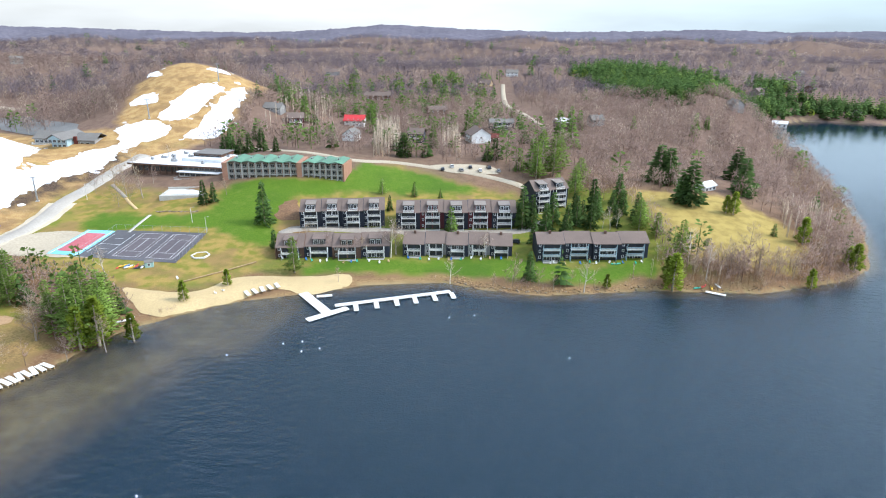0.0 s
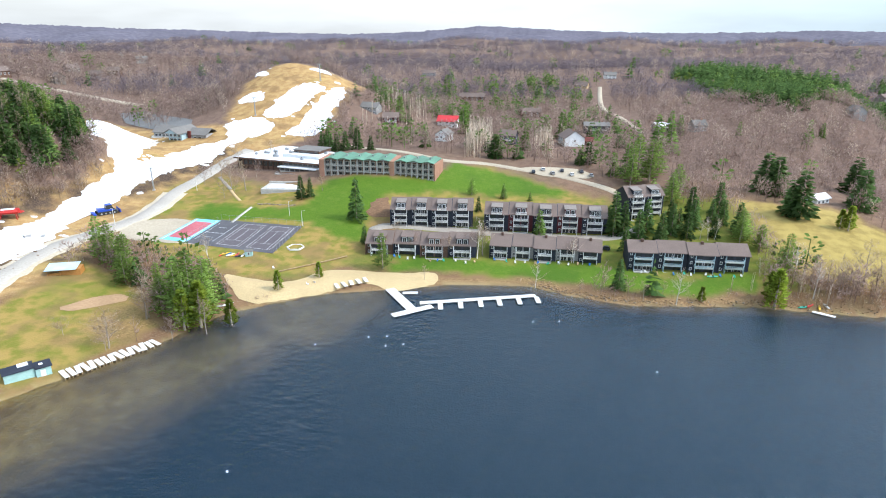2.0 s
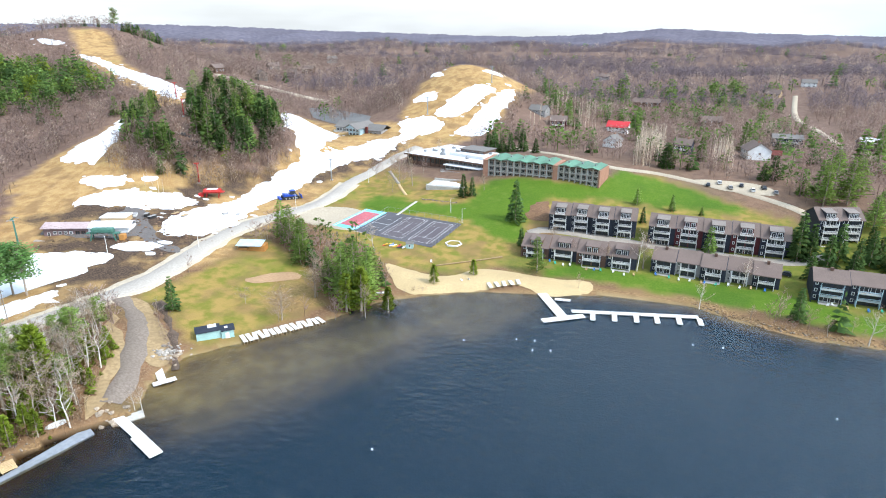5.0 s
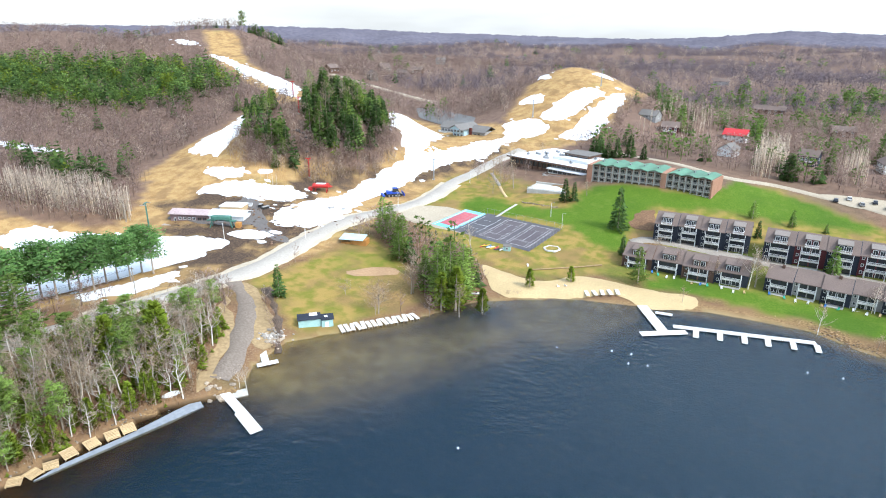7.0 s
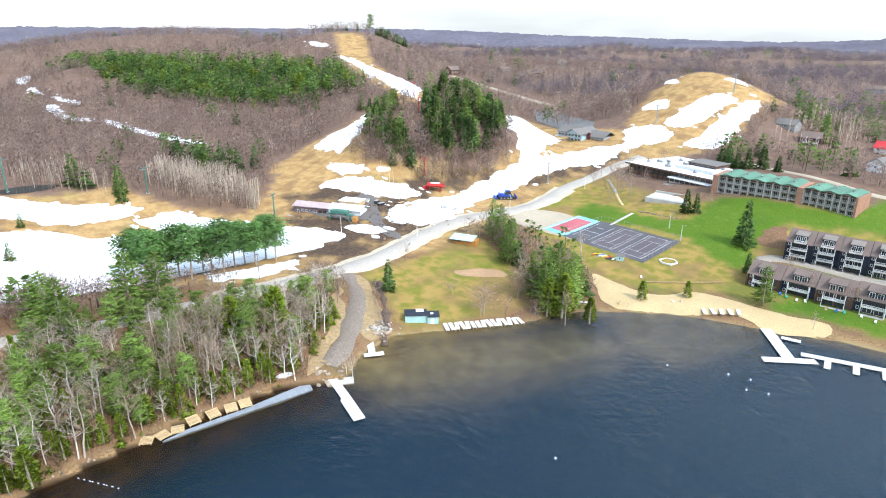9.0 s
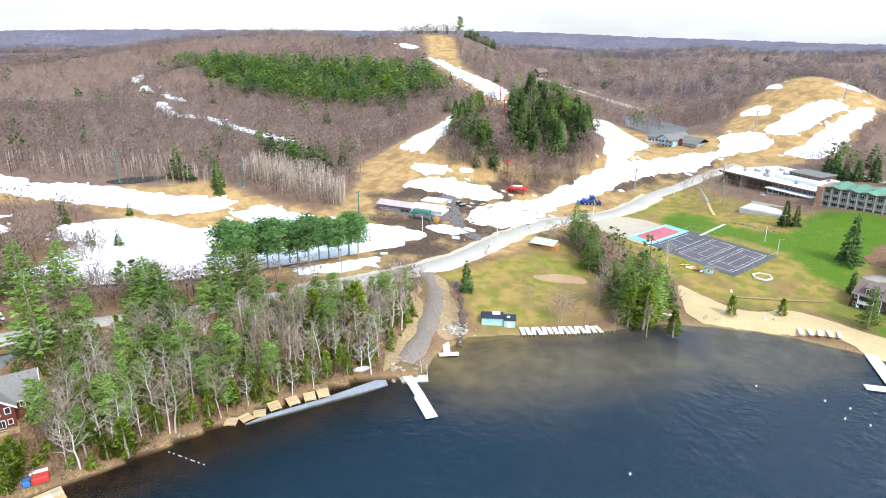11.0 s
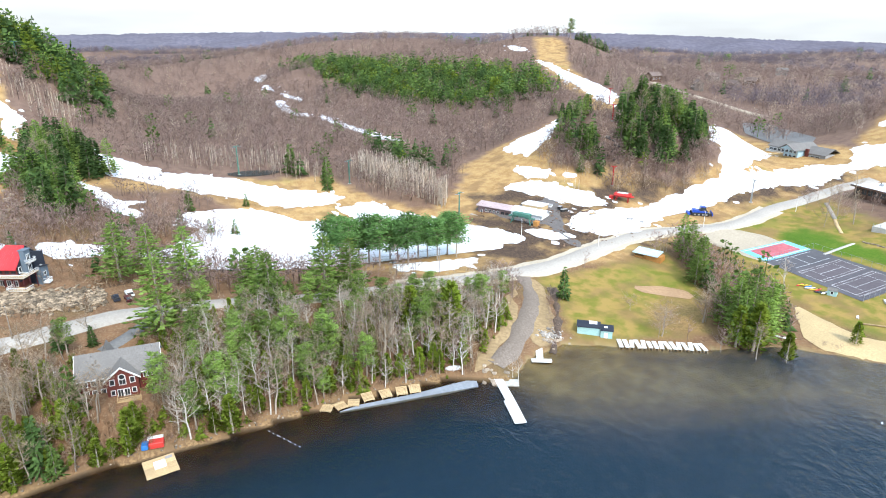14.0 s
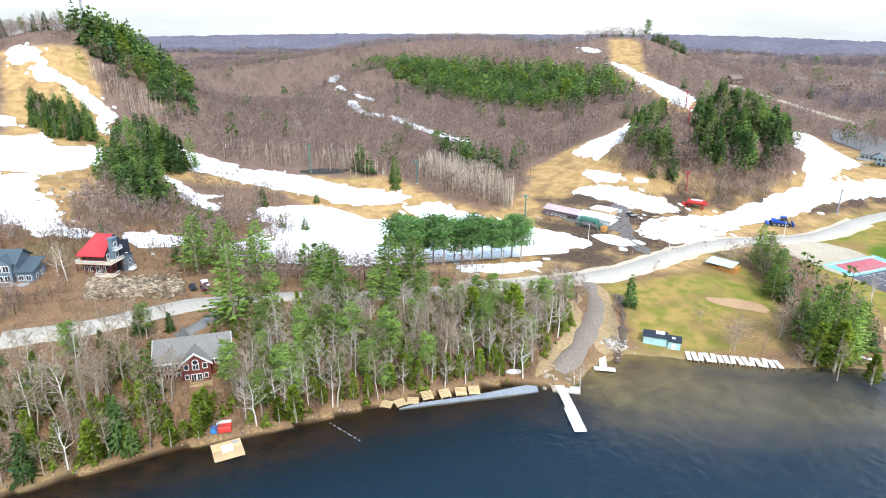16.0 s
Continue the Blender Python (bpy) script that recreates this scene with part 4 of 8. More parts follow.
def conifer(seed, tall, wide, tiers, per, droop, spray, bare=0.08, thin=1.0, ragged=0.25, tufts=3):
    """A spruce or fir: drooping whorls of branches, each with several needle sprays."""
    wood, green = Blades(seed), Blades(seed + 50)
    r = wood.r
    wood.limb((0, 0, -0.4), (0, 0, tall * 0.5), tall * 0.014 + 0.06, tall * 0.010, 6)
    wood.limb((0, 0, tall * 0.5), (0, 0, tall * 0.97), tall * 0.010, 0.02, 5)
    for k in range(tiers):
        u = bare + (1 - bare) * (k / tiers) ** 0.92
        reach = wide * (1 - u) ** thin * r.uniform(1 - ragged, 1 + ragged) + 0.15
        n = max(int(per * (1 - 0.55 * u)), 4)
        for m in range(n):
            a = 6.283 * (m + r.random() * 0.8) / n + k * 0.9
            far = reach * r.uniform(1 - ragged, 1 + ragged * 0.6)
            p = Vector((0, 0, tall * u + r.uniform(-0.3, 0.3)))
            q = p + Vector((math.cos(a) * far, math.sin(a) * far, -droop * far + r.uniform(-0.1, 0.2)))
            for c in range(tufts):
                w = 0.25 + 0.6 * c / max(tufts - 1, 1)
                b = a + r.uniform(-0.75, 0.75) * (1 - 0.4 * w)
                long = spray * (0.6 + 0.5 * far / max(wide, 0.1)) * r.uniform(0.8, 1.25)
                green.leaf(p.lerp(q, w * 0.85), (math.cos(b), math.sin(b), -droop * 0.8 + r.uniform(-0.15, 0.3)), long, long * r.uniform(0.42, 0.7))
    green.leaf((0, 0, tall * 0.93), (0, 0, 1), tall * 0.09, 0.3)
    return wood, green


def white_pine(seed, tall, wide, plates=18, per=40, low=0.28, puff=0.42, fat=0.28):
    """A tall pine with a clear lower stem and irregular level plates of soft needles."""
    wood, green = Blades(seed), Blades(seed + 50)
    r = wood.r
    wood.limb((0, 0, -0.4), (0, 0, tall * 0.55), tall * 0.016 + 0.05, tall * 0.012, 6)
    wood.limb((0, 0, tall * 0.55), (0, 0, tall * 0.98), tall * 0.012, 0.03, 5)
    for k in range(plates):
        u = low + (0.97 - low) * (k + r.random() * 0.6) / plates
        shape = math.sin(math.pi * min(1.0, 0.28 + 0.72 * (u - low) / (1 - low))) ** 0.7
        for m in range(r.choice((2, 3, 3, 4))):
            a = r.uniform(0, 6.28)
            reach = wide * (0.35 + 0.75 * shape) * r.uniform(0.55, 1.15)
            p = Vector((0, 0, tall * u))
            q = p + Vector((math.cos(a) * reach, math.sin(a) * reach, reach * r.uniform(0.0, 0.35)))
            wood.limb(p, q, 0.07 + 0.004 * tall * (1 - u), 0.02, 3)
            for c in range(per):
                w, b = r.uniform(0.3, 1.05), r.uniform(0, 6.28)
                long = r.uniform(0.45, 0.85) * (0.8 + tall * 0.02)
                s = p.lerp(q, w) + Vector((r.uniform(-1.4, 1.4) * puff, r.uniform(-1.4, 1.4) * puff, r.uniform(-0.8, 1.0) * puff))
                green.leaf(s, (math.cos(b), math.sin(b), r.uniform(-0.2, 0.7)), long, long * fat * r.uniform(0.72, 1.28))
    return wood, green


def cedar(seed, tall, wide, count=760):
    """A dense, upright, flame-shaped evergreen."""
    wood, green = Blades(seed), Blades(seed + 50)
    r = wood.r
    wood.limb((0, 0, -0.4), (0, 0, tall * 0.8), tall * 0.014 + 0.05, 0.03, 5)
    for k in range(count):
        u = r.random() ** 0.85
        fat = wide * (math.sin(math.pi * min(1, 0.22 + u * 0.78)) ** 0.8) * (1.08 - 0.55 * u)
        a, rad = r.uniform(0, 6.28), fat * r.uniform(0.45, 1.0) * (0.85 + 0.3 * math.sin(3 * u * 6 + seed))
        p = Vector((math.cos(a) * rad * 0.6, math.sin(a) * rad * 0.6, tall * (0.04 + 0.88 * u)))
        long = r.uniform(0.32, 0.62) * (0.6 + tall * 0.05)
        green.leaf(p, (math.cos(a), math.sin(a), r.uniform(0.3, 1.6)), long, long * r.uniform(0.4, 0.65))
    return wood, green


def tree_kind(name, label, made, bark, leaf, category="tree", crown="crown"):
    """A tree thing of which copies are set out; it stays out of sight of nobody: the first copy is itself."""
    wood, green = made
    return name, label, category, wood.mesh("trunk", bark), green.mesh(crown, leaf, True), crown


KINDS = {}
for k in range(4):
    KINDS["bare", k] = tree_kind("bare_tree", "leafless grey-brown hardwood tree in the shore woods", bare_tree(100 + k, 11.0 + k, 3.2, 6, 17, 7, 0.06), BARK, TANTWIGS)
    KINDS["birch", k] = tree_kind("birch_tree", "leafless white-barked birch tree", bare_tree(200 + k, 11.0, 3.0, 5, 14, 6, 0.06, 0.32, 0.55), BIRCHBARK, CROWNTWIGS)
    KINDS["spruce", k] = tree_kind("spruce_tree", "dark green spruce tree with drooping branches", conifer(300 + k, 11.0, 2.5, 22, 12, 0.35, 1.1, tufts=3), BARK, NEEDLES)
    KINDS["pine", k] = tree_kind("pine_tree", "tall white pine tree with open green plates of needles", white_pine(400 + k, 14.0, 2.6), BARK, PINE)
    KINDS["cedar", k] = tree_kind("cedar_tree", "bushy yellow-green cedar tree", cedar(500 + k, 6.0, 1.5), BARK, CEDAR)
    KINDS["bushpine", k] = tree_kind("pine_tree", "bushy bright green pine tree by the park", conifer(700 + k, 14.0, 4.4, 25, 13, -0.08, 0.68, 0.10, 0.66, 0.42, 8), BARK, PINE)
    KINDS["redpine", k] = tree_kind("pine_tree", "straight red pine tree with a clear trunk", white_pine(800 + k, 14.0, 3.3, 22, 40, 0.36, 0.85, 0.5), BARK, REDPINE)
    KINDS["spread", k] = tree_kind("bare_tree", "wide-crowned leafless tree on the park lawn", bare_tree(900 + k, 10.0, 6.0, 6, 17, 7, 0.055, 0.16), BARK, TWIGS)
    KINDS["fir", k] = tree_kind("fir_tree", "bright green young fir tree", conifer(600 + k, 8.0, 2.3, 16, 11, 0.18, 0.85, 0.06, tufts=4), BARK, WOODPINE)
TALL = {"bare": 12.0, "birch": 11.0, "spruce": 11.0, "pine": 14.0, "cedar": 6.0, "fir": 8.0, "bushpine": 14.0, "redpine": 14.0, "spread": 10.0}
pick = random.Random(7)


def plant(kind, x, y, tall, group="", wide=1.0):
    name, label, category, trunk, crown, crown_name = KINDS[kind, pick.randrange(4)]
    s = tall / TALL[kind]
    ob = thing(name, label, category, group, pose(x, y, z_at(x, y), 0, 0, pick.uniform(0, 360)) @ pose(0, 0, 0, pick.uniform(-1, 1) * (8 if kind in ("bare", "birch") else 2)) @ Matrix.Diagonal((s * wide, s * wide, s, 1)))
    part("trunk", trunk, None, ob)
    tagged(part(crown_name, crown, None, ob), kind="stuff")
    return ob


def far_template(kind, seed):
    b, r = Blades(seed), random.Random(seed)
    if kind == "bare":
        b.limb((0, 0, -0.3), (0, 0, 0.62), 0.013, 0.006, 3)
        for m in range(42):
            a, u = r.uniform(0, 6.28), (m + r.random()) / 42
            fat = 0.29 * math.sin(math.pi * (0.16 + 0.76 * u)) ** 0.75 * math.sqrt(r.uniform(0.15, 1.0))
            p = Vector((math.cos(a) * fat, math.sin(a) * fat, 0.30 + 0.62 * u))
            way = Vector((math.cos(a) * 0.5 + r.uniform(-0.6, 0.6), math.sin(a) * 0.5 + r.uniform(-0.6, 0.6), r.uniform(0.2, 1.0))).normalized() * r.uniform(0.10, 0.17)
            if m % 2:
                b.twig(p - way * 0.5, p + way * 0.5, r.uniform(0.018, 0.036))
            else:
                b.twig(p + way * 0.5, p - way * 0.6, r.uniform(0.018, 0.036))
    elif kind == "fine":
        b.limb((0, 0, -0.3), (0, 0, 0.8), 0.013, 0.004, 3)
        for k in range(9):
            a, u = r.uniform(0, 6.28), 0.25 + 0.5 * k / 9
            reach = 0.25 * r.uniform(0.6, 1.1)
            p, q = Vector((0, 0, u)), Vector((math.cos(a) * reach, math.sin(a) * reach, u + r.uniform(0.12, 0.28)))
            b.twig(p, q, 0.014)
            for m in range(7):
                s, c, g = p.lerp(q, r.uniform(0.35, 1.0)), r.uniform(0, 6.28), r.uniform(0.08, 0.16)
                b.twig(s, s + Vector((math.cos(c) * 0.6, math.sin(c) * 0.6, r.uniform(0.3, 1.0))) * g, 0.017)
    elif kind == "birch":
        for k in range(2):
            q = Vector((r.uniform(-0.05, 0.05), r.uniform(-0.05, 0.05), 0))
            b.limb(q + Vector((0, 0, -0.2)), q * 1.6 + Vector((0, 0, r.uniform(0.75, 0.97))), 0.013, 0.005, 3)
            for m in range(9):
                a, u = r.uniform(0, 6.28), r.uniform(0.35, 0.9)
                p, reach = q * (1 + 0.6 * u) + Vector((0, 0, u)), r.uniform(0.03, 0.08)
                b.twig(p, p + Vector((math.cos(a) * reach, math.sin(a) * reach, r.uniform(0.08, 0.16))), 0.012)
    elif kind == "spruce":
        lopsided = r.uniform(0, 6.28)
        for k in range(7):
            u = 0.10 + 0.86 * k / 7
            n = 6 - k // 2
            for m in range(n):
                a = 6.283 * (m + r.random()) / n
                reach = (0.25 * (1.05 - u) * r.uniform(0.65, 1.25) + 0.02) * (1 + 0.25 * math.cos(a - lopsided))
                b.leaf((0, 0, u + 0.05), (math.cos(a), math.sin(a), -0.45 + r.uniform(-0.15, 0.35)), reach * 1.2, 0.19 * (1.2 - u))
        b.leaf((0, 0, 0.86), (0, 0, 1), 0.16, 0.05)
    else:
        b.limb((0, 0, -0.3), (0, 0, 0.9), 0.018, 0.008, 3)
        for k in range(38):
            u = 0.26 + 0.70 * r.random()
            a, reach = r.uniform(0, 6.28), 0.23 * math.sin(math.pi * min(1, 0.25 + (u - 0.26))) ** 0.8 * r.uniform(0.25, 1.0)
            b.leaf((math.cos(a) * reach, math.sin(a) * reach, u), (math.cos(a), math.sin(a), r.uniform(-0.3, 0.9)), r.uniform(0.10, 0.18), 0.10)
    return b.arrays()


def scatter(name, spots, templates, label, material):
    """Joins many small trees into one mesh. Spots: rows of x, y, height, breadth."""
    spots = np.asarray(spots, float)
    z = height(spots[:, 0], spots[:, 1])
    r = np.random.RandomState(len(spots))
    pickers, turns = r.randint(0, len(templates), len(spots)), r.uniform(0, 6.28, len(spots))
    allv, allf, alln, base = [], [], [], 0
    for k, (v, f) in enumerate(templates):
        f, soft = domed(v, f)
        sel = pickers == k
        n = int(sel.sum())
        if not n:
            continue
        c, s, tall, wide = np.cos(turns[sel])[:, None], np.sin(turns[sel])[:, None], spots[sel, 2][:, None], spots[sel, 3][:, None]
        x = (v[:, 0] * c - v[:, 1] * s) * tall * wide + spots[sel, 0][:, None]
        y = (v[:, 0] * s + v[:, 1] * c) * tall * wide + spots[sel, 1][:, None]
        zz = v[:, 2] * tall + z[sel][:, None]
        allv.append(np.stack([x, y, zz], -1).reshape(-1, 3))
        alln.append(np.stack([soft[:, 0] * c - soft[:, 1] * s, soft[:, 0] * s + soft[:, 1] * c, np.tile(soft[:, 2], (n, 1))], -1).reshape(-1, 3))
        allf.append((f[None] + (np.arange(n) * len(v))[:, None, None]).reshape(-1, 3) + base)
        base += n * len(v)
    return tagged(new(name, raw_mesh(name, np.concatenate(allv), np.concatenate(allf), material, False, np.concatenate(alln))), label, "trees", kind="stuff")


def jittered(r0, r1, a0, a1, gap, seed):
    """Scattered places between two distances and two bearings, about gap metres apart."""
    r = np.random.RandomState(seed)
    n = int((r1 * r1 - r0 * r0) / 2 * np.radians(a1 - a0) / (gap * gap))
    rad, ang = np.sqrt(r.uniform(r0 * r0, r1 * r1, n)), np.radians(r.uniform(a0, a1, n))
    return rad * np.sin(ang), rad * np.cos(ang), r


def wooded(x, y):
    """Whether a place lies in the woods: on land, off the ways, lawns, slopes and snow."""
    d, wet = ring_distance(x, y, LAKE)
    ok = (~wet) & (d > 4)
    for ring in [*LAWNS, PARK, *DRY, *MUD, *SNOW, BEACH, COURT, LOT, SETTLED, SPURLOT, NEARWOOD]:
        e, within = ring_distance(x, y, ring)
        ok &= ~within & (e > 2.0)
    for line, w in ((ROAD, 8), (LANE, 6), (HOTELROAD, 6), (UPROAD, 11), (LEFTROAD, 15), (DRIVE, 4), (CONDOROAD, 5)):
        e, _ = ring_distance(x, y, line, closed=False)
        ok &= e > w
    for hx, hy, w in CLEARINGS:
        ok &= np.hypot(x - hx, y - hy) > w
    return ok


def in_any(x, y, rings, grow=0.0):
    out = np.zeros(x.shape, bool)
    for ring in rings:
        e, within = ring_distance(x, y, ring)
        out |= within | (e < grow)
    return out


def build_woods():
    bare = [far_template("bare", k) for k in range(8)]
    spruce = [far_template("spruce", 20 + k) for k in range(6)]
    pine = [far_template("pine", 40 + k) for k in range(6)]
    rows = {"bare": [], "pale": [], "spruce": [], "pine": [], "far": []}
    close = {"bare": [], "pale": []}
    for r0, r1, gap, scale, seed in ((110, 330, 4.0, 1.0, 1), (330, 750, 6.3, 1.18, 2), (750, 1500, 12.6, 1.75, 3), (1500, 2900, 25.0, 2.7, 4)):
        x, y, r = jittered(r0, r1, -112, 44, gap, seed)
        ok = wooded(x, y)
        x, y = x[ok], y[ok]
        n = len(x)
        green = inside_soft(x, y, EVERGREEN, 10.0, 7.0) > 0.5
        patch, luck = rolling(x, y, 60.0, 21), r.uniform(0, 1, n)
        luck = np.where(in_any(x, y, EVERGREEN[5:9]), luck * 0.42, luck)
        few = np.where((x > -150) & (x < 70) & (np.hypot(x, y) < 760), 0.08 + 0.16 * (patch > 0.4), 0.005 + 0.03 * (patch > 0.75))
        kind = np.where(green, np.where(luck < 0.40, "spruce", np.where(luck < 0.72, "pine", "bare")),
                        np.where(luck < 0.4 * few, "spruce", np.where(luck < few, "pine", np.where((luck > 0.90) | ((patch < -0.7) & (luck > 0.68)), "pale", "bare"))))
        away = np.hypot(x, y)
        # Leafless trees far off get the twig colour with haze painted in
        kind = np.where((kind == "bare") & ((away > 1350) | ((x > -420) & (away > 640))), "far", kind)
        size = r.uniform(0.7, 1.25, n)
        for key, tall, wide in (("bare", 10.0, 1.15), ("far", 10.0, 1.15), ("pale", 10.5, 0.95), ("spruce", 12.0, 1.0), ("pine", 12.5, 1.1)):
            m = kind == key
            lift_up = 1.0 + 0.35 * (scale - 1)
            (close if seed == 1 and key in close else rows)[key].append(np.stack([x[m], y[m], tall * size[m] * lift_up, np.full(m.sum(), wide * scale / lift_up)], 1))
    fine = [far_template("fine", 10 + k) for k in range(6)]
    scatter("bare_thicket", np.concatenate(close["bare"]), fine[:2] + bare[:5], "leafless hardwoods on the near slopes", TWIGS)
    scatter("pale_thicket", np.concatenate(close["pale"]), fine, "pale leafless saplings on the near slopes", PALETWIGS)
    scatter("bare_woods", np.concatenate(rows["bare"]), bare, "mauve-brown leafless hardwood forest covering the hills", TWIGS)
    scatter("far_woods", np.concatenate(rows["far"]), bare, "leafless forest in the far valley, tinted mauve-grey with haze", HAZETWIGS)
    scatter("pale_woods", np.concatenate(rows["pale"]), bare, "pale leafless birches among the hardwood forest", PALETWIGS)
    scatter("spruce_woods", np.concatenate(rows["spruce"]), spruce, "dark green spruces standing in the forest", NEEDLES)
    scatter("pine_woods", np.concatenate(rows["pine"]), pine, "green pines standing in the forest", WOODPINE)
    x, y, r = jittered(230, 900, -112, 44, 6.2, 41)
    edge = inside_soft(x, y, EVERGREEN, 10.0, 12.0) + 0.6 * rolling(x, y, 24.0, 33)
    m = (edge > r.uniform(0.3, 0.75, len(x))) & (edge - 0.6 * rolling(x, y, 24.0, 33) > 0.25) & ~in_any(x, y, [LAKE, *SNOW], 1.5) & ~in_any(x, y, [EVERGREEN[1], EVERGREEN[3], EVERGREEN[4], EVERGREEN[9]], 6.0) & (~in_any(x, y, [EVERGREEN[0]], 10.0) | (r.uniform(0, 1, len(x)) < 0.5))
    x, y = x[m], y[m]
    luck = r.uniform(0, 1, len(x)) + 0.3 * rolling(x, y, 55.0, 36) - 0.5 * in_any(x, y, EVERGREEN[5:], 8.0)
    size = r.uniform(0.45, 1.25, len(x)) * np.where(in_any(x, y, [EVERGREEN[0], EVERGREEN[2]], 8.0), 16.0, 11.0)
    for name, sel, made, wide, label, paint in (("dark_evergreen_stand", luck < 0.36, spruce, 1.1, "dense dark evergreens on the slopes", NEEDLES),
                                                ("green_evergreen_stand", (luck >= 0.36) & (luck < 0.64), pine, 1.05, "dense green pines on the slopes", WOODPINE),
                                                ("cedar_stand", luck >= 0.64, pine, 1.2, "rounded yellow-green cedars on the slopes", CEDAR)):
        tall = size[sel] * (1.25 if name[0] == "d" else 0.85 if name[0] == "c" else 1.0)
        scatter(name, np.stack([x[sel], y[sel], tall, np.full(sel.sum(), wide)], 1), made, label, paint)
    birch = [far_template("birch", 60 + k) for k in range(6)]
    for ring, gap, low, high in BIRCH_STANDS:
        cx, cy = [p[0] for p in ring], [p[1] for p in ring]
        n = int((max(cx) - min(cx)) * (max(cy) - min(cy)) / gap ** 2)
        x, y = r.uniform(min(cx), max(cx), n), r.uniform(min(cy), max(cy), n)
        m = in_any(x, y, [ring], 1.0)
        scatter("birch_grove", np.stack([x[m], y[m], r.uniform(low, high, m.sum()), r.uniform(0.7, 1.1, m.sum())], 1), birch, "dense stand of pale slender leafless birches", BIRCHTWIGS)


CLEARINGS = [(-103, 434, 14), (-66, 460, 17), (-56, 405, 17), (-18, 396, 14), (17, 398, 20), (31, 402, 13), (44, 455, 17), (-66, 640, 18), (135, 300, 10), (-144, 835, 16), (45, 705, 12), (116, 462, 10),
             (83, 768, 12), (-121, 444, 12), (-4, 538, 13), (-230, 530, 26), (-218, -28, 26), (-224, -58, 22), (-235, 385, 40), (-215, -5, 16), (-245, 172, 30), (-140, 330, 45), (-245, 243, 12)]
build_woods()
# Single trees: place and height
SPRUCE_SPOTS = [(-80, 266, 19.5), (-114, 286, 12.2), (-110, 288, 10.0), (-25, 283, 7.5), (36, 266, 19.4), (40, 266, 15.0), (39, 249, 11.1), (60, 265, 14.4), (55, 260, 13.4), (63, 267, 11.6), (71, 281, 15.5), (79, 277, 10.8), (83, 274, 12.0), (33, 216, 12.0), (117, 283, 20.8), (114, 285, 15.9), (113, 318, 19.3), (117, 313, 19.1), (163, 338, 19.0), (153, 307, 19.5), (-130, 368, 11.5), (-125, 366, 10.8), (-120, 365, 9.1), (-23, 359, 14.1), (31, 363, 12.4), (26, 359, 9.0), (-158, 136, 12.1), (-181, -19, 9.5), (-181, -11, 6.5), (-137, -41, 12.2), (-140, -23, 14.3), (-70, 243, 8.7), (77, 263, 10.4)]
FIR_SPOTS = [(-314, 264, 12.5), (-281, 247, 15.8), (-267, 236, 9.9), (-396, 318, 13.2), (-52, 452, 21.4), (-22, 359, 14.2), (-6, 388, 14.1), (18, 435, 17.5), (-97, 680, 23.4), (-100, 454, 18.8), (3, 639, 16.6), (83, 398, 20.5), (76, 404, 22.9), (181, 447, 11.2), (189, 447, 10.0), (-370, 98, 18.4), (-348, 113, 16.8), (4, 263, 11.8), (-14, 300, 7.5), (144, 255, 5.9), (-56, 503, 16.4), (-106, 486, 11.5), (50, 343, 17.5), (43, 340, 13.0), (96, 468, 16.7), (101, 460, 14.4), (137, 448, 9.2), (-155, -16, 13.2), (-138, -20, 8.7), (-1, 300, 4.4), (-289, 6, 9.8), (-327, 33, 10.6), (-302, 26, 9.4), (-331, 62, 7.0), (-297, 38, 7.7), (-296, 49, 8.1), (-339, 110, 11.1)]
PINE_SPOTS = [(-57, 222, 14.8), (86, 258, 14.8), (96, 235, 16.0), (54, 331, 25.1), (60, 330, 22.7), (66, 343, 19.0), (50, 325, 20.6), (-147, 194, 17.9), (-160, 203, 18.5), (-167, 206, 18.3), (-113, 169, 24.2), (-109, 171, 27.7), (-108, 178, 22.9), (-127, 181, 13.7), (-110, 186, 17.6), (-181, 7, 24.9), (-191, 37, 20.8), (-184, 39, 20.5), (-226, -2, 21.5), (-236, 8, 19.0), (-221, 19, 22.0), (-185, 57, 22.7), (-184, 66, 20.3), (-212, 38, 15.3), (-108, 166, 21.8)]
REDPINE_SPOTS = [(-242, 78, 20.4), (-235, 80, 20.5), (-226, 81, 20.4), (-237, 89, 18.1), (-228, 90, 21.0), (-219, 91, 20.9), (-229, 100, 18.7), (-221, 100, 18.7), (-213, 101, 21.4), (-222, 110, 19.2), (-221, 114, 18.2), (-214, 115, 18.3), (-220, 123, 18.6), (-214, 124, 18.8)]
CEDAR_SPOTS = [(61, 211, 6.1), (85, 210, 15.8), (85, 215, 11.4), (134, 274, 11.3), (131, 275, 8.9), (154, 250, 12.6), (138, 213, 8.4), (164, 229, 12.4), (164, 234, 8.5), (-104, 167, 17.0), (-108, 164, 14.6), (-95, 170, 9.7), (-90, 197, 8.1), (-79, 210, 6.8), (-138, -28, 11.2), (-140, -5, 11.3), (-137, 17, 10.9), (-138, -12, 7.8), (-139, -9, 5.5), (-155, 74, 15.9), (-149, 85, 18.6), (-142, -15, 5.5), (-141, 43, 8.6)]
BIRCH_SPOTS = [(-21, 237, 17.4), (74, 260, 10.9), (77, 261, 9.6), (71, 261, 9.1), (52, 208, 14.4), (3, 216, 10.8), (100, 217, 15.2), (97, 228, 16.4), (87, 234, 6.8), (17, 237, 11.9), (-160, 206, 17.6), (-125, 213, 14.0), (-123, 92, 9.3), (-126, 92, 6.7), (-218, -41, 14.9), (-222, -44, 11.6), (-159, -32, 18.7), (-164, -43, 14.1)]
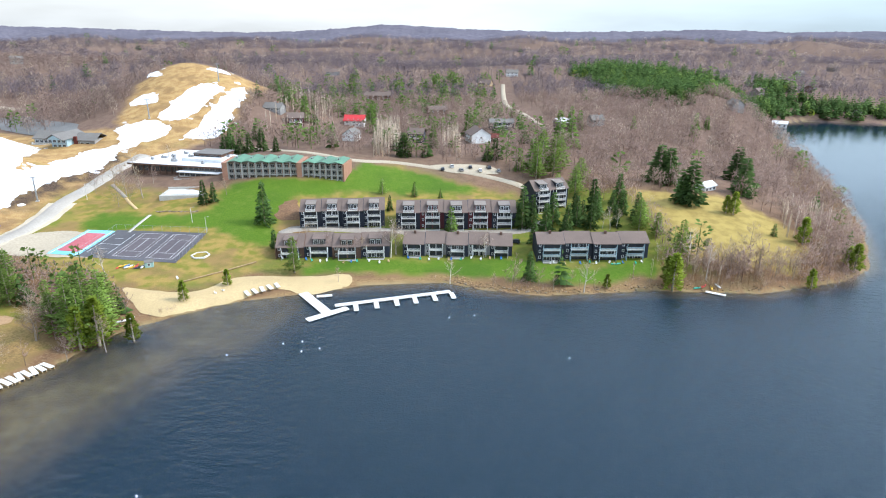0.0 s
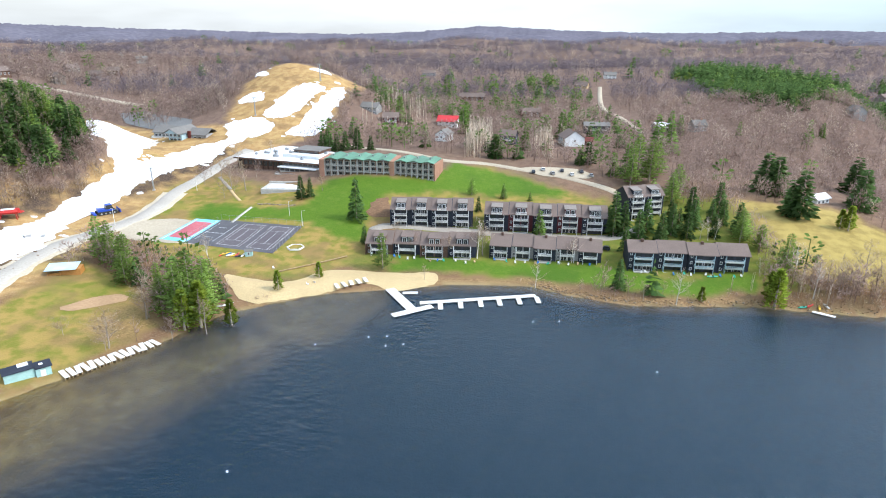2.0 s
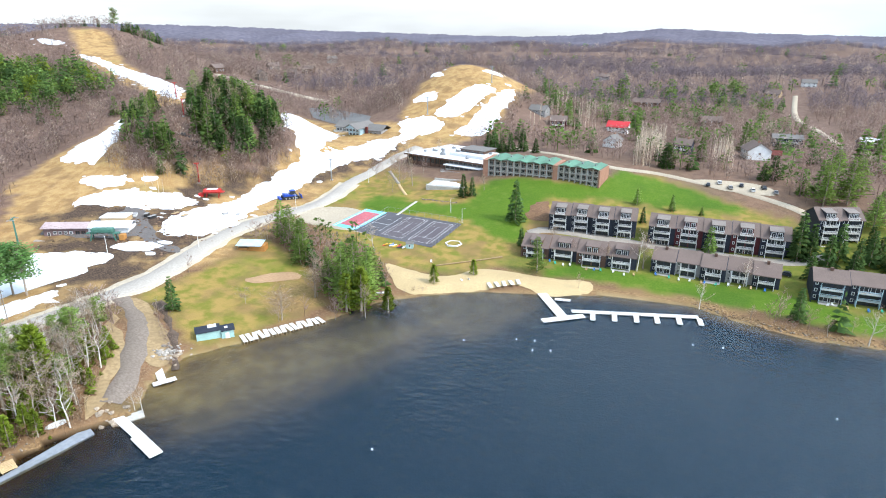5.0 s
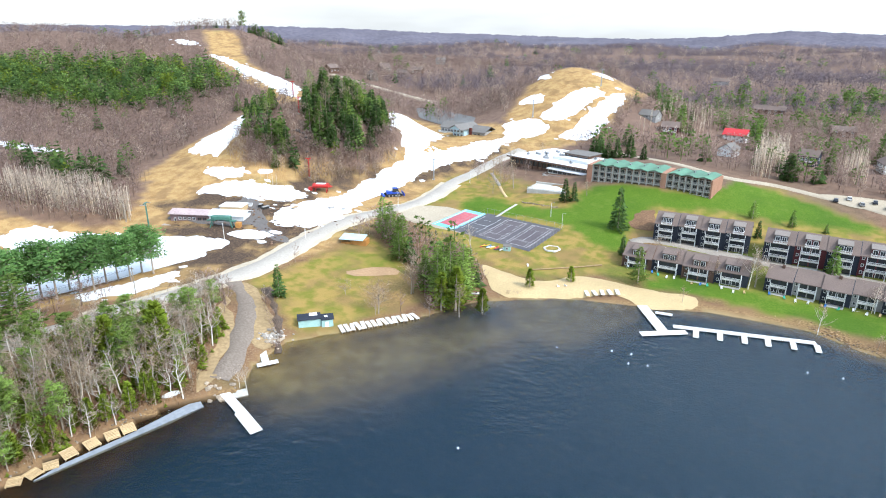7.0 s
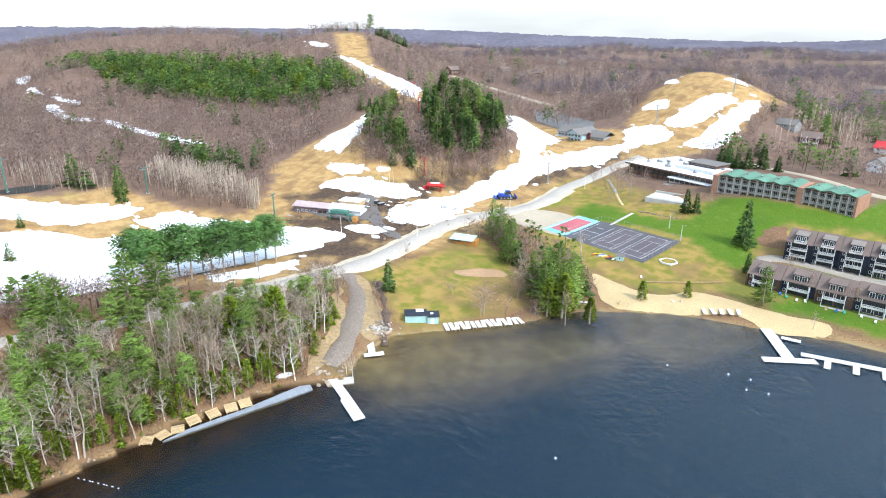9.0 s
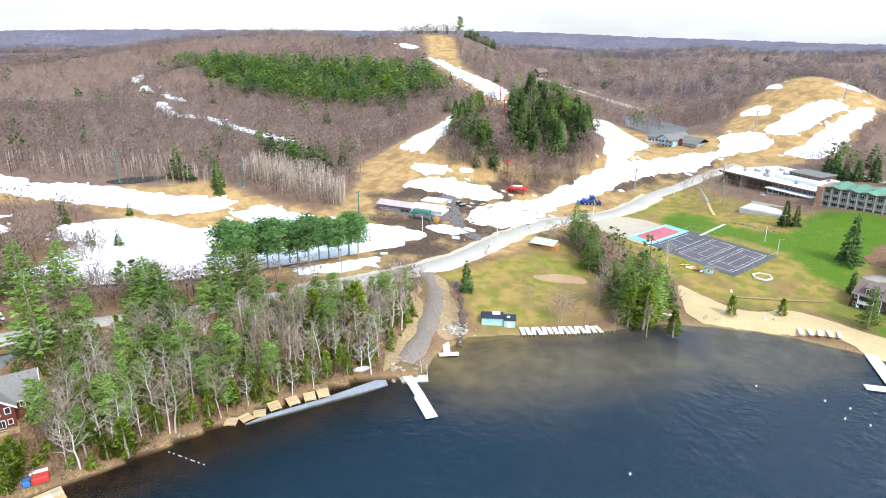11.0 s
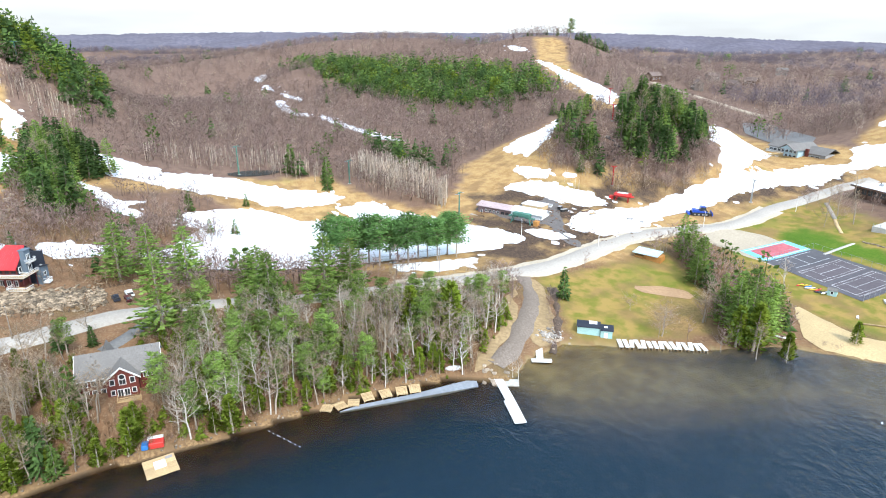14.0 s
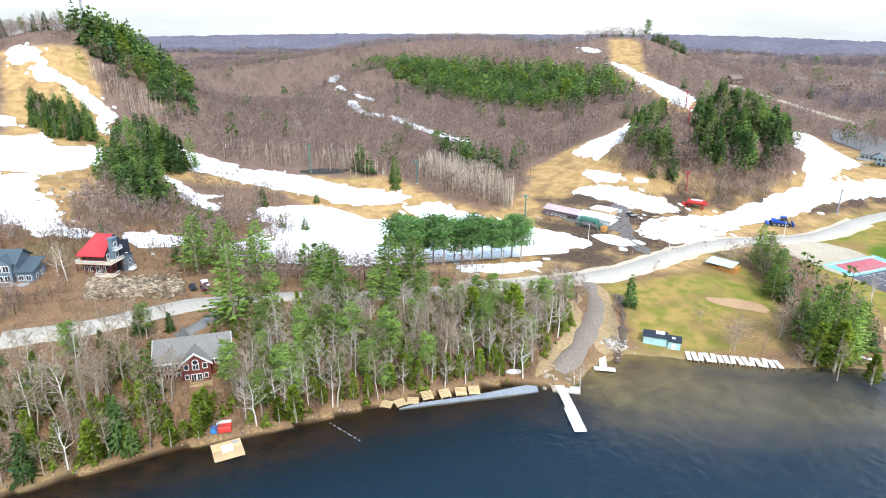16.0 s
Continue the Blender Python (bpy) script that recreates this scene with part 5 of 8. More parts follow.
BARE_SPOTS = [(-56, 244, 11.1), (-33, 237, 9.8), (-19, 240, 13.5), (94, 270, 9.3), (121, 228, 16.4), (112, 224, 13.9), (122, 222, 12.7), (128, 220, 11.5), (134, 219, 10.4), (109, 228, 10.6), (-123, 167, 12.7), (-123, 148, 11.0), (-124, 174, 11.2), (-100, 163, 11.3), (-170, 336, 15.1), (-161, 306, 16.1), (-150, 300, 14.4), (-158, 353, 10.5), (-173, 319, 12.1), (-106, 295, 7.7), (-170, -25, 16.6), (-160, -20, 14.6), (-139, 28, 17.7), (-156, -36, 16.9), (-151, -45, 10.6), (-157, -26, 15.8), (-39, 215, 6.9), (19, 213, 5.7), (41, 209, 6.7), (48, 213, 5.7)]

for kind, spots in (("spruce", SPRUCE_SPOTS), ("fir", FIR_SPOTS), ("pine", PINE_SPOTS), ("cedar", CEDAR_SPOTS), ("birch", BIRCH_SPOTS), ("bare", BARE_SPOTS)):
    for x, y, tall in spots:
        plant("bushpine" if kind == "pine" else kind, x, y, tall * (0.86 if kind == "pine" and -125 < x < -95 else 1.0), wide=1.5 if kind == "cedar" else 1.25 if kind == "pine" and x < -170 else 1.9 if kind == "bare" and -126 < x < -120 else 1.55 if kind == "spruce" and (x > 90 or y > 330) else 1.2 if kind == "bare" else 1.0)
for x, y, tall in REDPINE_SPOTS:
    plant("redpine", x, y, tall, "row of pines by the snow field", 1.05)


def build_shore_wood():
    """Mixed trees between the shore and the road."""
    r = random.Random(12)
    placed = []
    while len(placed) < 430:
        x, y = r.uniform(-192, -130), r.uniform(-56, 116)
        xa, ya = np.array([x]), np.array([y])
        d, wet = ring_distance(xa, ya, LAKE)
        if wet[0] or d[0] < 1.6 or not in_any(xa, ya, [NEARWOOD])[0]:
            continue
        if ring_distance(xa, ya, LANE, closed=False)[0][0] < 6 or ring_distance(xa, ya, ROAD, closed=False)[0][0] < 11 or ring_distance(xa, ya, DRIVE, closed=False)[0][0] < 4:
            continue
        if (x < -154.5 and math.hypot(x + 165, y + 5) < 14.5) or (-157 < x < -140 and -9.5 < y < 4.5 and r.random() < 0.93) or any(math.hypot(x - a, y - b) < 2.1 for a, b in placed):
            continue
        if ring_distance(xa, ya, ROAD, closed=False)[0][0] < (26 if y < 52 else 18) and r.random() < 0.8:
            continue
        if y < 5 and r.random() < 0.35:
            continue
        placed.append((x, y))
        luck = r.random()
        if y < 0:
            kind = "bare" if luck < 0.42 else "birch" if luck < 0.52 else "cedar" if luck < 0.86 else "pine" if luck < 0.91 else "fir"
        else:
            kind = ("bare" if luck < 0.20 else "birch" if luck < 0.62 else "pine" if luck < 0.76 else "cedar") if y > 55 else ("bare" if luck < 0.20 else "birch" if luck < 0.44 else "pine" if luck < 0.72 else "bushpine" if luck < 0.76 else "cedar")
        if d[0] < 8 and luck > 0.60:
            kind = "cedar"
        tall = {"bare": 15, "birch": 15, "cedar": 8.5, "pine": 15.5, "fir": 10, "bushpine": 12.0}[kind] * r.uniform(0.6, 1.08)
        plant(kind, x, y, tall, "shore woods", 1.25 if kind == "cedar" else 1.15 if kind in ("birch", "bare") else 1.0)


build_shore_wood()


def build_understory():
    """Saplings and brush on the floor of the shore woods."""
    x, y, r = jittered(125, 235, -112, -40, 1.6, 51)
    d, wet = ring_distance(x, y, LAKE)
    m = in_any(x, y, [NEARWOOD]) & (~wet) & (d > 0.7) & (np.hypot(x + 165, y + 5) > 12)
    for line in (LANE, ROAD, DRIVE):
        m &= ring_distance(x, y, line, closed=False)[0] > 5
    m &= (rolling(x, y, 18.0, 61) > -0.75) & ((ring_distance(x, y, ROAD, closed=False)[0] > 15) | (y > 52))
    x, y = x[m], y[m]
    low = r.uniform(0, 1, len(x)) < 0.82
    rusty = low & (r.uniform(0, 1, len(x)) < 0.5)
    scatter("rusty_brush", np.stack([x[rusty], y[rusty], r.uniform(1.5, 5.0, rusty.sum()), np.full(rusty.sum(), 1.2)], 1), [far_template("fine", 80 + k) for k in range(6)], "brown leafless undergrowth in the shore woods", BROWNTWIGS)
    low &= ~rusty
    scatter("woodland_brush", np.stack([x[low], y[low], r.uniform(1.5, 6.0, low.sum()), np.full(low.sum(), 1.0)], 1), [far_template("fine", 90 + k) for k in range(6)], "tangled leafless brush and saplings in the shore woods", TANTWIGS)
    young = ~low & ~rusty
    scatter("evergreen_saplings", np.stack([x[young], y[young], r.uniform(1.2, 4.0, young.sum()), np.full(young.sum(), 1.6)], 1), [far_template("spruce", 95 + k) for k in range(4)], "young evergreen saplings in the shore woods", CEDAR)


build_understory()


def build_hillside_brush():
    """Leafless brush and saplings on the bank above the shore road."""
    x, y, r = jittered(195, 300, -112, -78, 2.3, 55)
    m = ~in_any(x, y, SNOW, 1.0) & (ring_distance(x, y, ROAD, closed=False)[0] > 6) & (x < -196) & (rolling(x, y, 16.0, 62) > -0.35)
    for hx, hy, w in ((-219, -32, 9.5), (-218, -58, 9.0), (-212, -20, 8.5), (-212, -12, 7.0), (-209, -2, 5.0)):
        m &= np.hypot(x - hx, y - hy) > w
    x, y = x[m], y[m]
    rusty = r.uniform(0, 1, len(x)) < 0.5
    made = [far_template("fine", 120 + k) for k in range(6)]
    for name, sel, paint, label in (("hillside_brush", rusty, BROWNTWIGS, "brown leafless brush on the bank above the road"), ("pale_hillside_brush", ~rusty, TANTWIGS, "grey leafless saplings on the bank above the road")):
        scatter(name, np.stack([x[sel], y[sel], r.uniform(1.2, 6.5, sel.sum()), np.full(sel.sum(), 1.1)], 1), made, label, paint)


build_hillside_brush()

for k in range(26):
    u = k / 25
    plant(pick.choice(("bare", "spruce", "bare", "pine")), -543 - 20 * u - pick.uniform(0, 14), -132 + 96 * u, pick.uniform(10, 15), "trees on the hill crest")


def build_shore_brush():
    """Leafless shrubs and saplings along the point's bank and between the apartments and the lake."""
    x, y, r = jittered(200, 520, -12, 42, 2.6, 71)
    d, wet = ring_distance(x, y, LAKE)
    reach = np.where(x > 85, 20.0, 3.5) * (1 + 0.5 * rolling(x, y, 25.0, 72))
    m = (~wet) & (d > 1.0) & (d < reach) & (x > -10)
    x, y, d = x[m], y[m], d[m]
    rusty = r.uniform(0, 1, len(x)) < 0.45
    made = [far_template("fine", 75 + k) for k in range(6)]
    tall = np.where(x > 85, r.uniform(2.0, 6.5, len(x)), r.uniform(0.8, 2.2, len(x)))
    scatter("bank_brush", np.stack([x[rusty], y[rusty], tall[rusty], np.full(rusty.sum(), 1.2)], 1), made, "brown leafless shrubs on the lake bank", BROWNTWIGS)
    scatter("pale_bank_brush", np.stack([x[~rusty], y[~rusty], tall[~rusty], np.full((~rusty).sum(), 1.1)], 1), made, "pale leafless saplings on the lake bank", TANTWIGS)


build_shore_brush()


def build_knob_stand(ring, gap, low, high, group, seed):
    """Close evergreens on a steep knob, with a few leafless trees among them."""
    x, y, r = jittered(200, 480, -112, -30, gap, seed)
    m = in_any(x, y, [ring], 3.0) & ~in_any(x, y, SNOW, 2.0)
    for px, py in zip(x[m], y[m]):
        luck = r.uniform(0, 1)
        kind = "spruce" if luck < 0.34 else "fir" if luck < 0.52 else "bushpine" if luck < 0.74 else "cedar" if luck < 0.84 else "bare"
        tall = r.uniform(low, high) * (0.65 if kind == "cedar" else 1.0)
        plant(kind, px, py, tall, group, 1.25 if kind in ("spruce", "cedar") else 1.0)


build_knob_stand(EVERGREEN[1], 5.6, 12, 21, "evergreens on the knob", 81)
build_knob_stand(EVERGREEN[9], 5.6, 8, 14, "evergreens on the knob", 84)
build_knob_stand(EVERGREEN[3], 5.2, 9, 14, "evergreens beside the snow run", 82)
build_knob_stand(EVERGREEN[4], 6.2, 12, 21, "evergreens above the snow field", 83)

KNOBFOOT = [(-318, 238), (-285, 226), (-262, 236), (-243, 240), (-217, 290), (-228, 312), (-246, 304), (-262, 262), (-300, 250)]


def build_knob_thicket():
    """Leafless trees round the foot of the evergreen knob."""
    x, y, r = jittered(280, 440, -60, -30, 2.7, 91)
    m = in_any(x, y, [KNOBFOOT], 2.0) & ~in_any(x, y, SNOW, 2.0)
    x, y = x[m], y[m]
    pale = r.uniform(0, 1, len(x)) < 0.3
    made = [far_template("bare", 110 + k) for k in range(6)]
    for name, sel, paint, label in (("knob_thicket", ~pale, TWIGS, "leafless grey trees at the foot of the knob"), ("pale_knob_thicket", pale, PALETWIGS, "pale leafless saplings at the foot of the knob")):
        scatter(name, np.stack([x[sel], y[sel], r.uniform(5, 10, sel.sum()), np.full(sel.sum(), 1.1)], 1), made, label, paint)


build_knob_thicket()

# ---- buildings ----
SHARED = {}


def shared(key, make, material):
    """One mesh for alike pieces."""
    if key not in SHARED:
        SHARED[key] = mesh_of(key[0], make(), material)
    return SHARED[key]


def frame_ring(w, h, thick=0.15, deep=0.10):
    bm = box(-w / 2, w / 2, -deep, 0.02, 0, thick)
    box(-w / 2, w / 2, -deep, 0.02, h - thick, h, bm)
    box(-w / 2, -w / 2 + thick, -deep, 0.02, thick, h - thick, bm)
    box(w / 2 - thick, w / 2, -deep, 0.02, thick, h - thick, bm)
    if w > 1.3:
        box(-0.04, 0.04, -deep * 0.8, 0.02, thick, h - thick, bm)
    return bm


def window(parent, x, y, z, w, h, turn=0.0, name="window", trim=None):
    """A framed pane on a wall whose outer face is at y, looking to -y before the turn."""
    trim = trim or WHITEPAINT
    ob = part(name, shared(("frame", w, h, trim.name), lambda: frame_ring(w, h), trim), None, parent, at=pose(x, y, z, 0, 0, turn))
    part("pane", shared(("pane", w, h), lambda: box(-w / 2 + 0.1, w / 2 - 0.1, -0.05, 0.01, 0.1, h - 0.1), GLASS), None, ob)
    return ob


def rail_mesh(w, d, high=1.05, step=0.5):
    """Top and bottom rails and balusters on three sides."""
    bm = bmesh.new()
    for z0, z1 in ((high - 0.16, high), (-0.08, 0.10), (0.45, 0.52)):
        box(-w / 2, w / 2, -d, -d + 0.07, z0, z1, bm)
        box(-w / 2, -w / 2 + 0.07, -d + 0.07, 0, z0, z1, bm)
        box(w / 2 - 0.07, w / 2, -d + 0.07, 0, z0, z1, bm)
    n = max(int(w / step), 2)
    for k in range(n + 1):
        x = -w / 2 + 0.035 + (w - 0.07) * k / n
        box(x - 0.03, x + 0.03, -d + 0.01, -d + 0.06, 0, high - 0.08, bm)
    return bm


def balcony(parent, x, y, z, w, d, paint, turn=0.0, name="balcony"):
    ob = part(name, shared(("slab", w, d), lambda: box(-w / 2, w / 2, -d, 0, -0.2, 0), CONCRETE), None, parent, at=pose(x, y, z, 0, 0, turn))
    tagged(part("railing", shared(("railing", w, d, paint.name), lambda: rail_mesh(w, d), paint), None, ob), kind="stuff")
    return ob


def gable_roof(x0, x1, front, back, eave, ridge, over=0.5, thick=0.28, bm=None):
    mid = (front + back) / 2
    slope = (ridge - eave) / (mid - front)
    f, b, low = front - over, back + over, eave - slope * over
    return profile([(f, low), (mid, ridge), (b, low), (b, low + thick), (mid, ridge + thick), (f, low + thick)], x0, x1, bm)


def gable_wall(x0, x1, y0, y1, eave, ridge, bm=None):
    return profile([(y0, -2.5), (y1, -2.5), (y1, eave), ((y0 + y1) / 2, ridge), (y0, eave)], x0, x1, bm)


def apartment_row(label, p, q, units, levels, storey, roof_up, clad, paint, deep=12.0, dormers=True, group="apartment rows", roof=None, stagger=0.7, share=0.60):
    """A terrace of apartments: staggered units with a bay of balconies each, shingled gables and dormers."""
    roof = roof or SHINGLE
    long = math.hypot(q[0] - p[0], q[1] - p[1])
    u, wall_up = long / units, levels * storey
    z = min(z_at(*p), z_at(*q), z_at((p[0] + q[0]) / 2, (p[1] + q[1]) / 2))
    b = thing("apartment_building", label, "apartments", group, pose(p[0], p[1], z, 0, 0, facing(*p, *q)))
    for k in range(units):
        x0, x1, cx, y0 = k * u, (k + 1) * u, (k + 0.5) * u, stagger * (k % 2)
        part("wall", gable_wall(x0 + 0.02, x1 - 0.02, y0, y0 + deep, wall_up, wall_up + roof_up), clad[k % len(clad)], b)
        part("roof", gable_roof(x0 - 0.25, x1 + 0.25 - 0.5 * (k < units - 1), y0, y0 + deep, wall_up + 0.02 + 0.05 * (k % 2), wall_up + roof_up + 0.02 + 0.05 * (k % 2), 0.8), roof, b)
        part("fin_wall", box(x0 - 0.12, x0 + 0.12, y0 - 1.5, y0 + 0.0, -2, wall_up - 0.2), clad[k % len(clad)], b)
        bay = round(u * share, 2)
        for n in range(levels):
            zz = n * storey
            if n:
                balcony(b, cx, y0, zz, bay, 1.9, paint)
            else:
                part("patio", box(cx - bay / 2, cx + bay / 2, y0 - 2.6, y0, -1.2, 0.05), CONCRETE, b)
            for s in (-1, 1):
                part("balcony_post", shared(("bpost", storey, paint.name), lambda: box(-0.09, 0.09, -1.95, -1.77, -0.1, storey), paint), None, b, at=pose(cx + s * bay / 2, y0, zz))
                if levels < 3 or n == 0:
                    part("privacy_screen", shared(("screen", storey, paint.name, k % 2), lambda: box(-0.08, 0.08, -1.7, 0, 0, storey * 0.8), paint if k % 2 else BLUECLAD), None, b, at=pose(cx + s * (bay / 2 + 0.1), y0, zz))
                window(b, cx + s * bay * 0.25, y0, zz + 0.1, round(bay * 0.42, 2), round(storey * 0.82, 2), name="glass_door", trim=BLUECLAD if (n + k) % 3 else WHITEPAINT)
            window(b, x0 + (u - bay) * 0.25, y0, zz + 1.0, 0.9, 1.2)
        if dormers:
            w = round(u * 0.44, 2)
            top = wall_up + roof_up * 0.78
            d = part("dormer", profile([(y0 + 0.3, wall_up - 0.4), (y0 + deep / 2, wall_up - 0.4), (y0 + deep / 2, top + 0.5), (y0 + 0.3, top)], cx - w / 2, cx + w / 2), clad[k % len(clad)], b)
            part("dormer_roof", profile([(y0 - 0.2, top), (y0 + deep / 2, top + 0.55), (y0 + deep / 2, top + 0.75), (y0 - 0.2, top + 0.2)], cx - w / 2 - 0.25, cx + w / 2 + 0.25), BEIGE if levels > 2 else roof, d, "beige flashed dormer roof" if levels > 2 else "")
            for s in (-1, 1):
                window(d, cx + s * w * 0.24, y0 + 0.28, wall_up + 0.25, round(w * 0.36, 2), round(roof_up * 0.62, 2))
            if levels > 2:
                balcony(d, cx, y0 + 0.3, wall_up + 0.1, w, 1.9, paint)
        elif k % 2 == 0:
            part("chimney", box(cx - 0.5, cx + 0.5, y0 + deep * 0.4, y0 + deep * 0.4 + 1.0, wall_up + roof_up * 0.6, wall_up + roof_up + 0.9), BROWNCLAD, b)
    return b


apartment_row("navy-clad four-storey apartment row with brown shingle roof", (-63, 263), (-26, 266), 4, 3, 2.75, 3.6, (BLUECLAD,), WHITEPAINT)
apartment_row("maroon and navy four-storey apartment row with brown roof", (-20.5, 265), (33, 266), 5, 3, 2.75, 3.6, (BLUECLAD, REDCLAD), WHITEPAINT)
apartment_row("corner block of grey-balconied apartments below the gravel road", (43, 281), (60, 286.5), 2, 4, 2.7, 3.4, (BLUECLAD,), WHITEPAINT)
apartment_row("low brown-roofed lakeside apartments with cluttered patios", (-67, 234.5), (-21.5, 236.5), 4, 2, 2.7, 3.4, (BROWNCLAD, BLUECLAD), WHITEPAINT, stagger=1.0)
apartment_row("low white-screened lakeside apartments with brown shingle roof", (-16, 239.5), (28.5, 237.5), 5, 2, 2.7, 2.9, (BLUECLAD, GREYCLAD), WHITEPAINT, dormers=False, stagger=1.2)
apartment_row("three-storey lakeside apartments with grey-brown roof and balconies", (38, 233), (83, 233.5), 4, 3, 2.5, 2.6, (BLUECLAD,), PALEBLUE, dormers=False, stagger=1.0)


def hotel_wing(b, x0, y0, length, bays, base, deep=15.0, floors=3, storey=2.95):
    """A wing with a grid of balconies under a folded green roof; along +x, looking to -y."""
    u, high = length / bays, floors * storey
    part("wall", box(x0, x0 + length, y0 + 0.02, y0 + deep, base - 4, base + high), BROWNCLAD, b, "brown wall behind the balconies")
    for k in range(bays + 1):
        part("fin_wall", box(x0 + k * u - 0.2, x0 + k * u + 0.2, y0 - 1.7, y0, base - 3, base + high), CONCRETE, b)
    for n in range(floors):
        for k in range(bays):
            cx, z = x0 + (k + 0.5) * u, base + n * storey
            balcony(b, cx, y0, z, round(u - 0.42, 2), 1.5, CONCRETE)
            window(b, cx - u * 0.12, y0, z + 0.05, round(u * 0.55, 2), 2.2, name="glass_door", trim=CONCRETE)
            part("curtain_panel", shared(("panel", round(u, 2)), lambda: box(-0.3, 0.3, -0.06, 0, 0, 2.3), BRICK), None, b, at=pose(cx + u * 0.33, y0, z + 0.05))
    folds = max(bays // 2, 1)
    w = length / folds
    for k in range(folds):
        a, c = x0 + k * w, x0 + (k + 1) * w
        bm = bmesh.new()
        lo, hi, t = base + high + 0.25, base + high + 1.15, 0.22
        ya, yb = y0 - 1.9, y0 + deep + 0.8
        sec = [(a, lo), ((a + c) / 2, hi), (c, lo), (c, lo + t), ((a + c) / 2, hi + t), (a, lo + t)]
        f, g = [bm.verts.new((x, ya, z)) for x, z in sec], [bm.verts.new((x, yb, z)) for x, z in sec]
        bm.faces.new(f), bm.faces.new(g[::-1])
        for m in range(6):
            bm.faces.new((f[m], g[m], g[(m + 1) % 6], f[(m + 1) % 6]))
        bmesh.ops.recalc_face_normals(bm, faces=bm.faces)
        part("roof_fold", bm, GREENROOF, b)
        tri = bmesh.new()
        p = [(a + 0.1, lo), (c - 0.1, lo), ((a + c) / 2, hi)]
        f, g = [tri.verts.new((x, y0 - 0.1, z)) for x, z in p], [tri.verts.new((x, y0 + 0.2, z)) for x, z in p]
        tri.faces.new(f), tri.faces.new(g[::-1])
        for m in range(3):
            tri.faces.new((f[m], g[m], g[(m + 1) % 3], f[(m + 1) % 3]))
        bmesh.ops.recalc_face_normals(tri, faces=tri.faces)
        part("roof_gable", tri, GREYCLAD, b)
        part("parapet_beam", box(a, c, y0 - 0.1, y0 + 0.3, base + high, lo), GREYCLAD, b)
        part("roof_vent", box((a + c) / 2 - 0.35, (a + c) / 2 + 0.35, y0 + 4 + k % 2, y0 + 5 + k % 2, hi, hi + 0.9), STEEL, b)


def build_hotel():
    z = 16.4
    b = thing("hotel", "long three-storey hotel with brick piers and folded green roof", "hotel", "", pose(-113, 315.2, z, 0, 0, -1.2))
    part("brick_pier", box(-0.6, 2.2, -1.9, 15, -5, 9.0), BRICK, b, "orange brick end wall")
    hotel_wing(b, 2.2, 0.0, 36.0, 10, 0.0)
    part("brick_pier", box(38.2, 40.6, -2.2, 14.5, -5, 9.3), BRICK, b, "orange brick pier between the wings")
    w = part("wing", box(0, 0.4, 0.5, 12, -3, 8.8), BRICK, b, at=pose(40.6, 0.2, 0.0, 0, 0, -6))
    hotel_wing(w, 0.4, 0.0, 21.4, 7, 0.0, 13.0)
    part("brick_pier", box(21.8, 22.6, -1.9, 13.4, -5, 9.0), BRICK, w, "orange brick end wall")


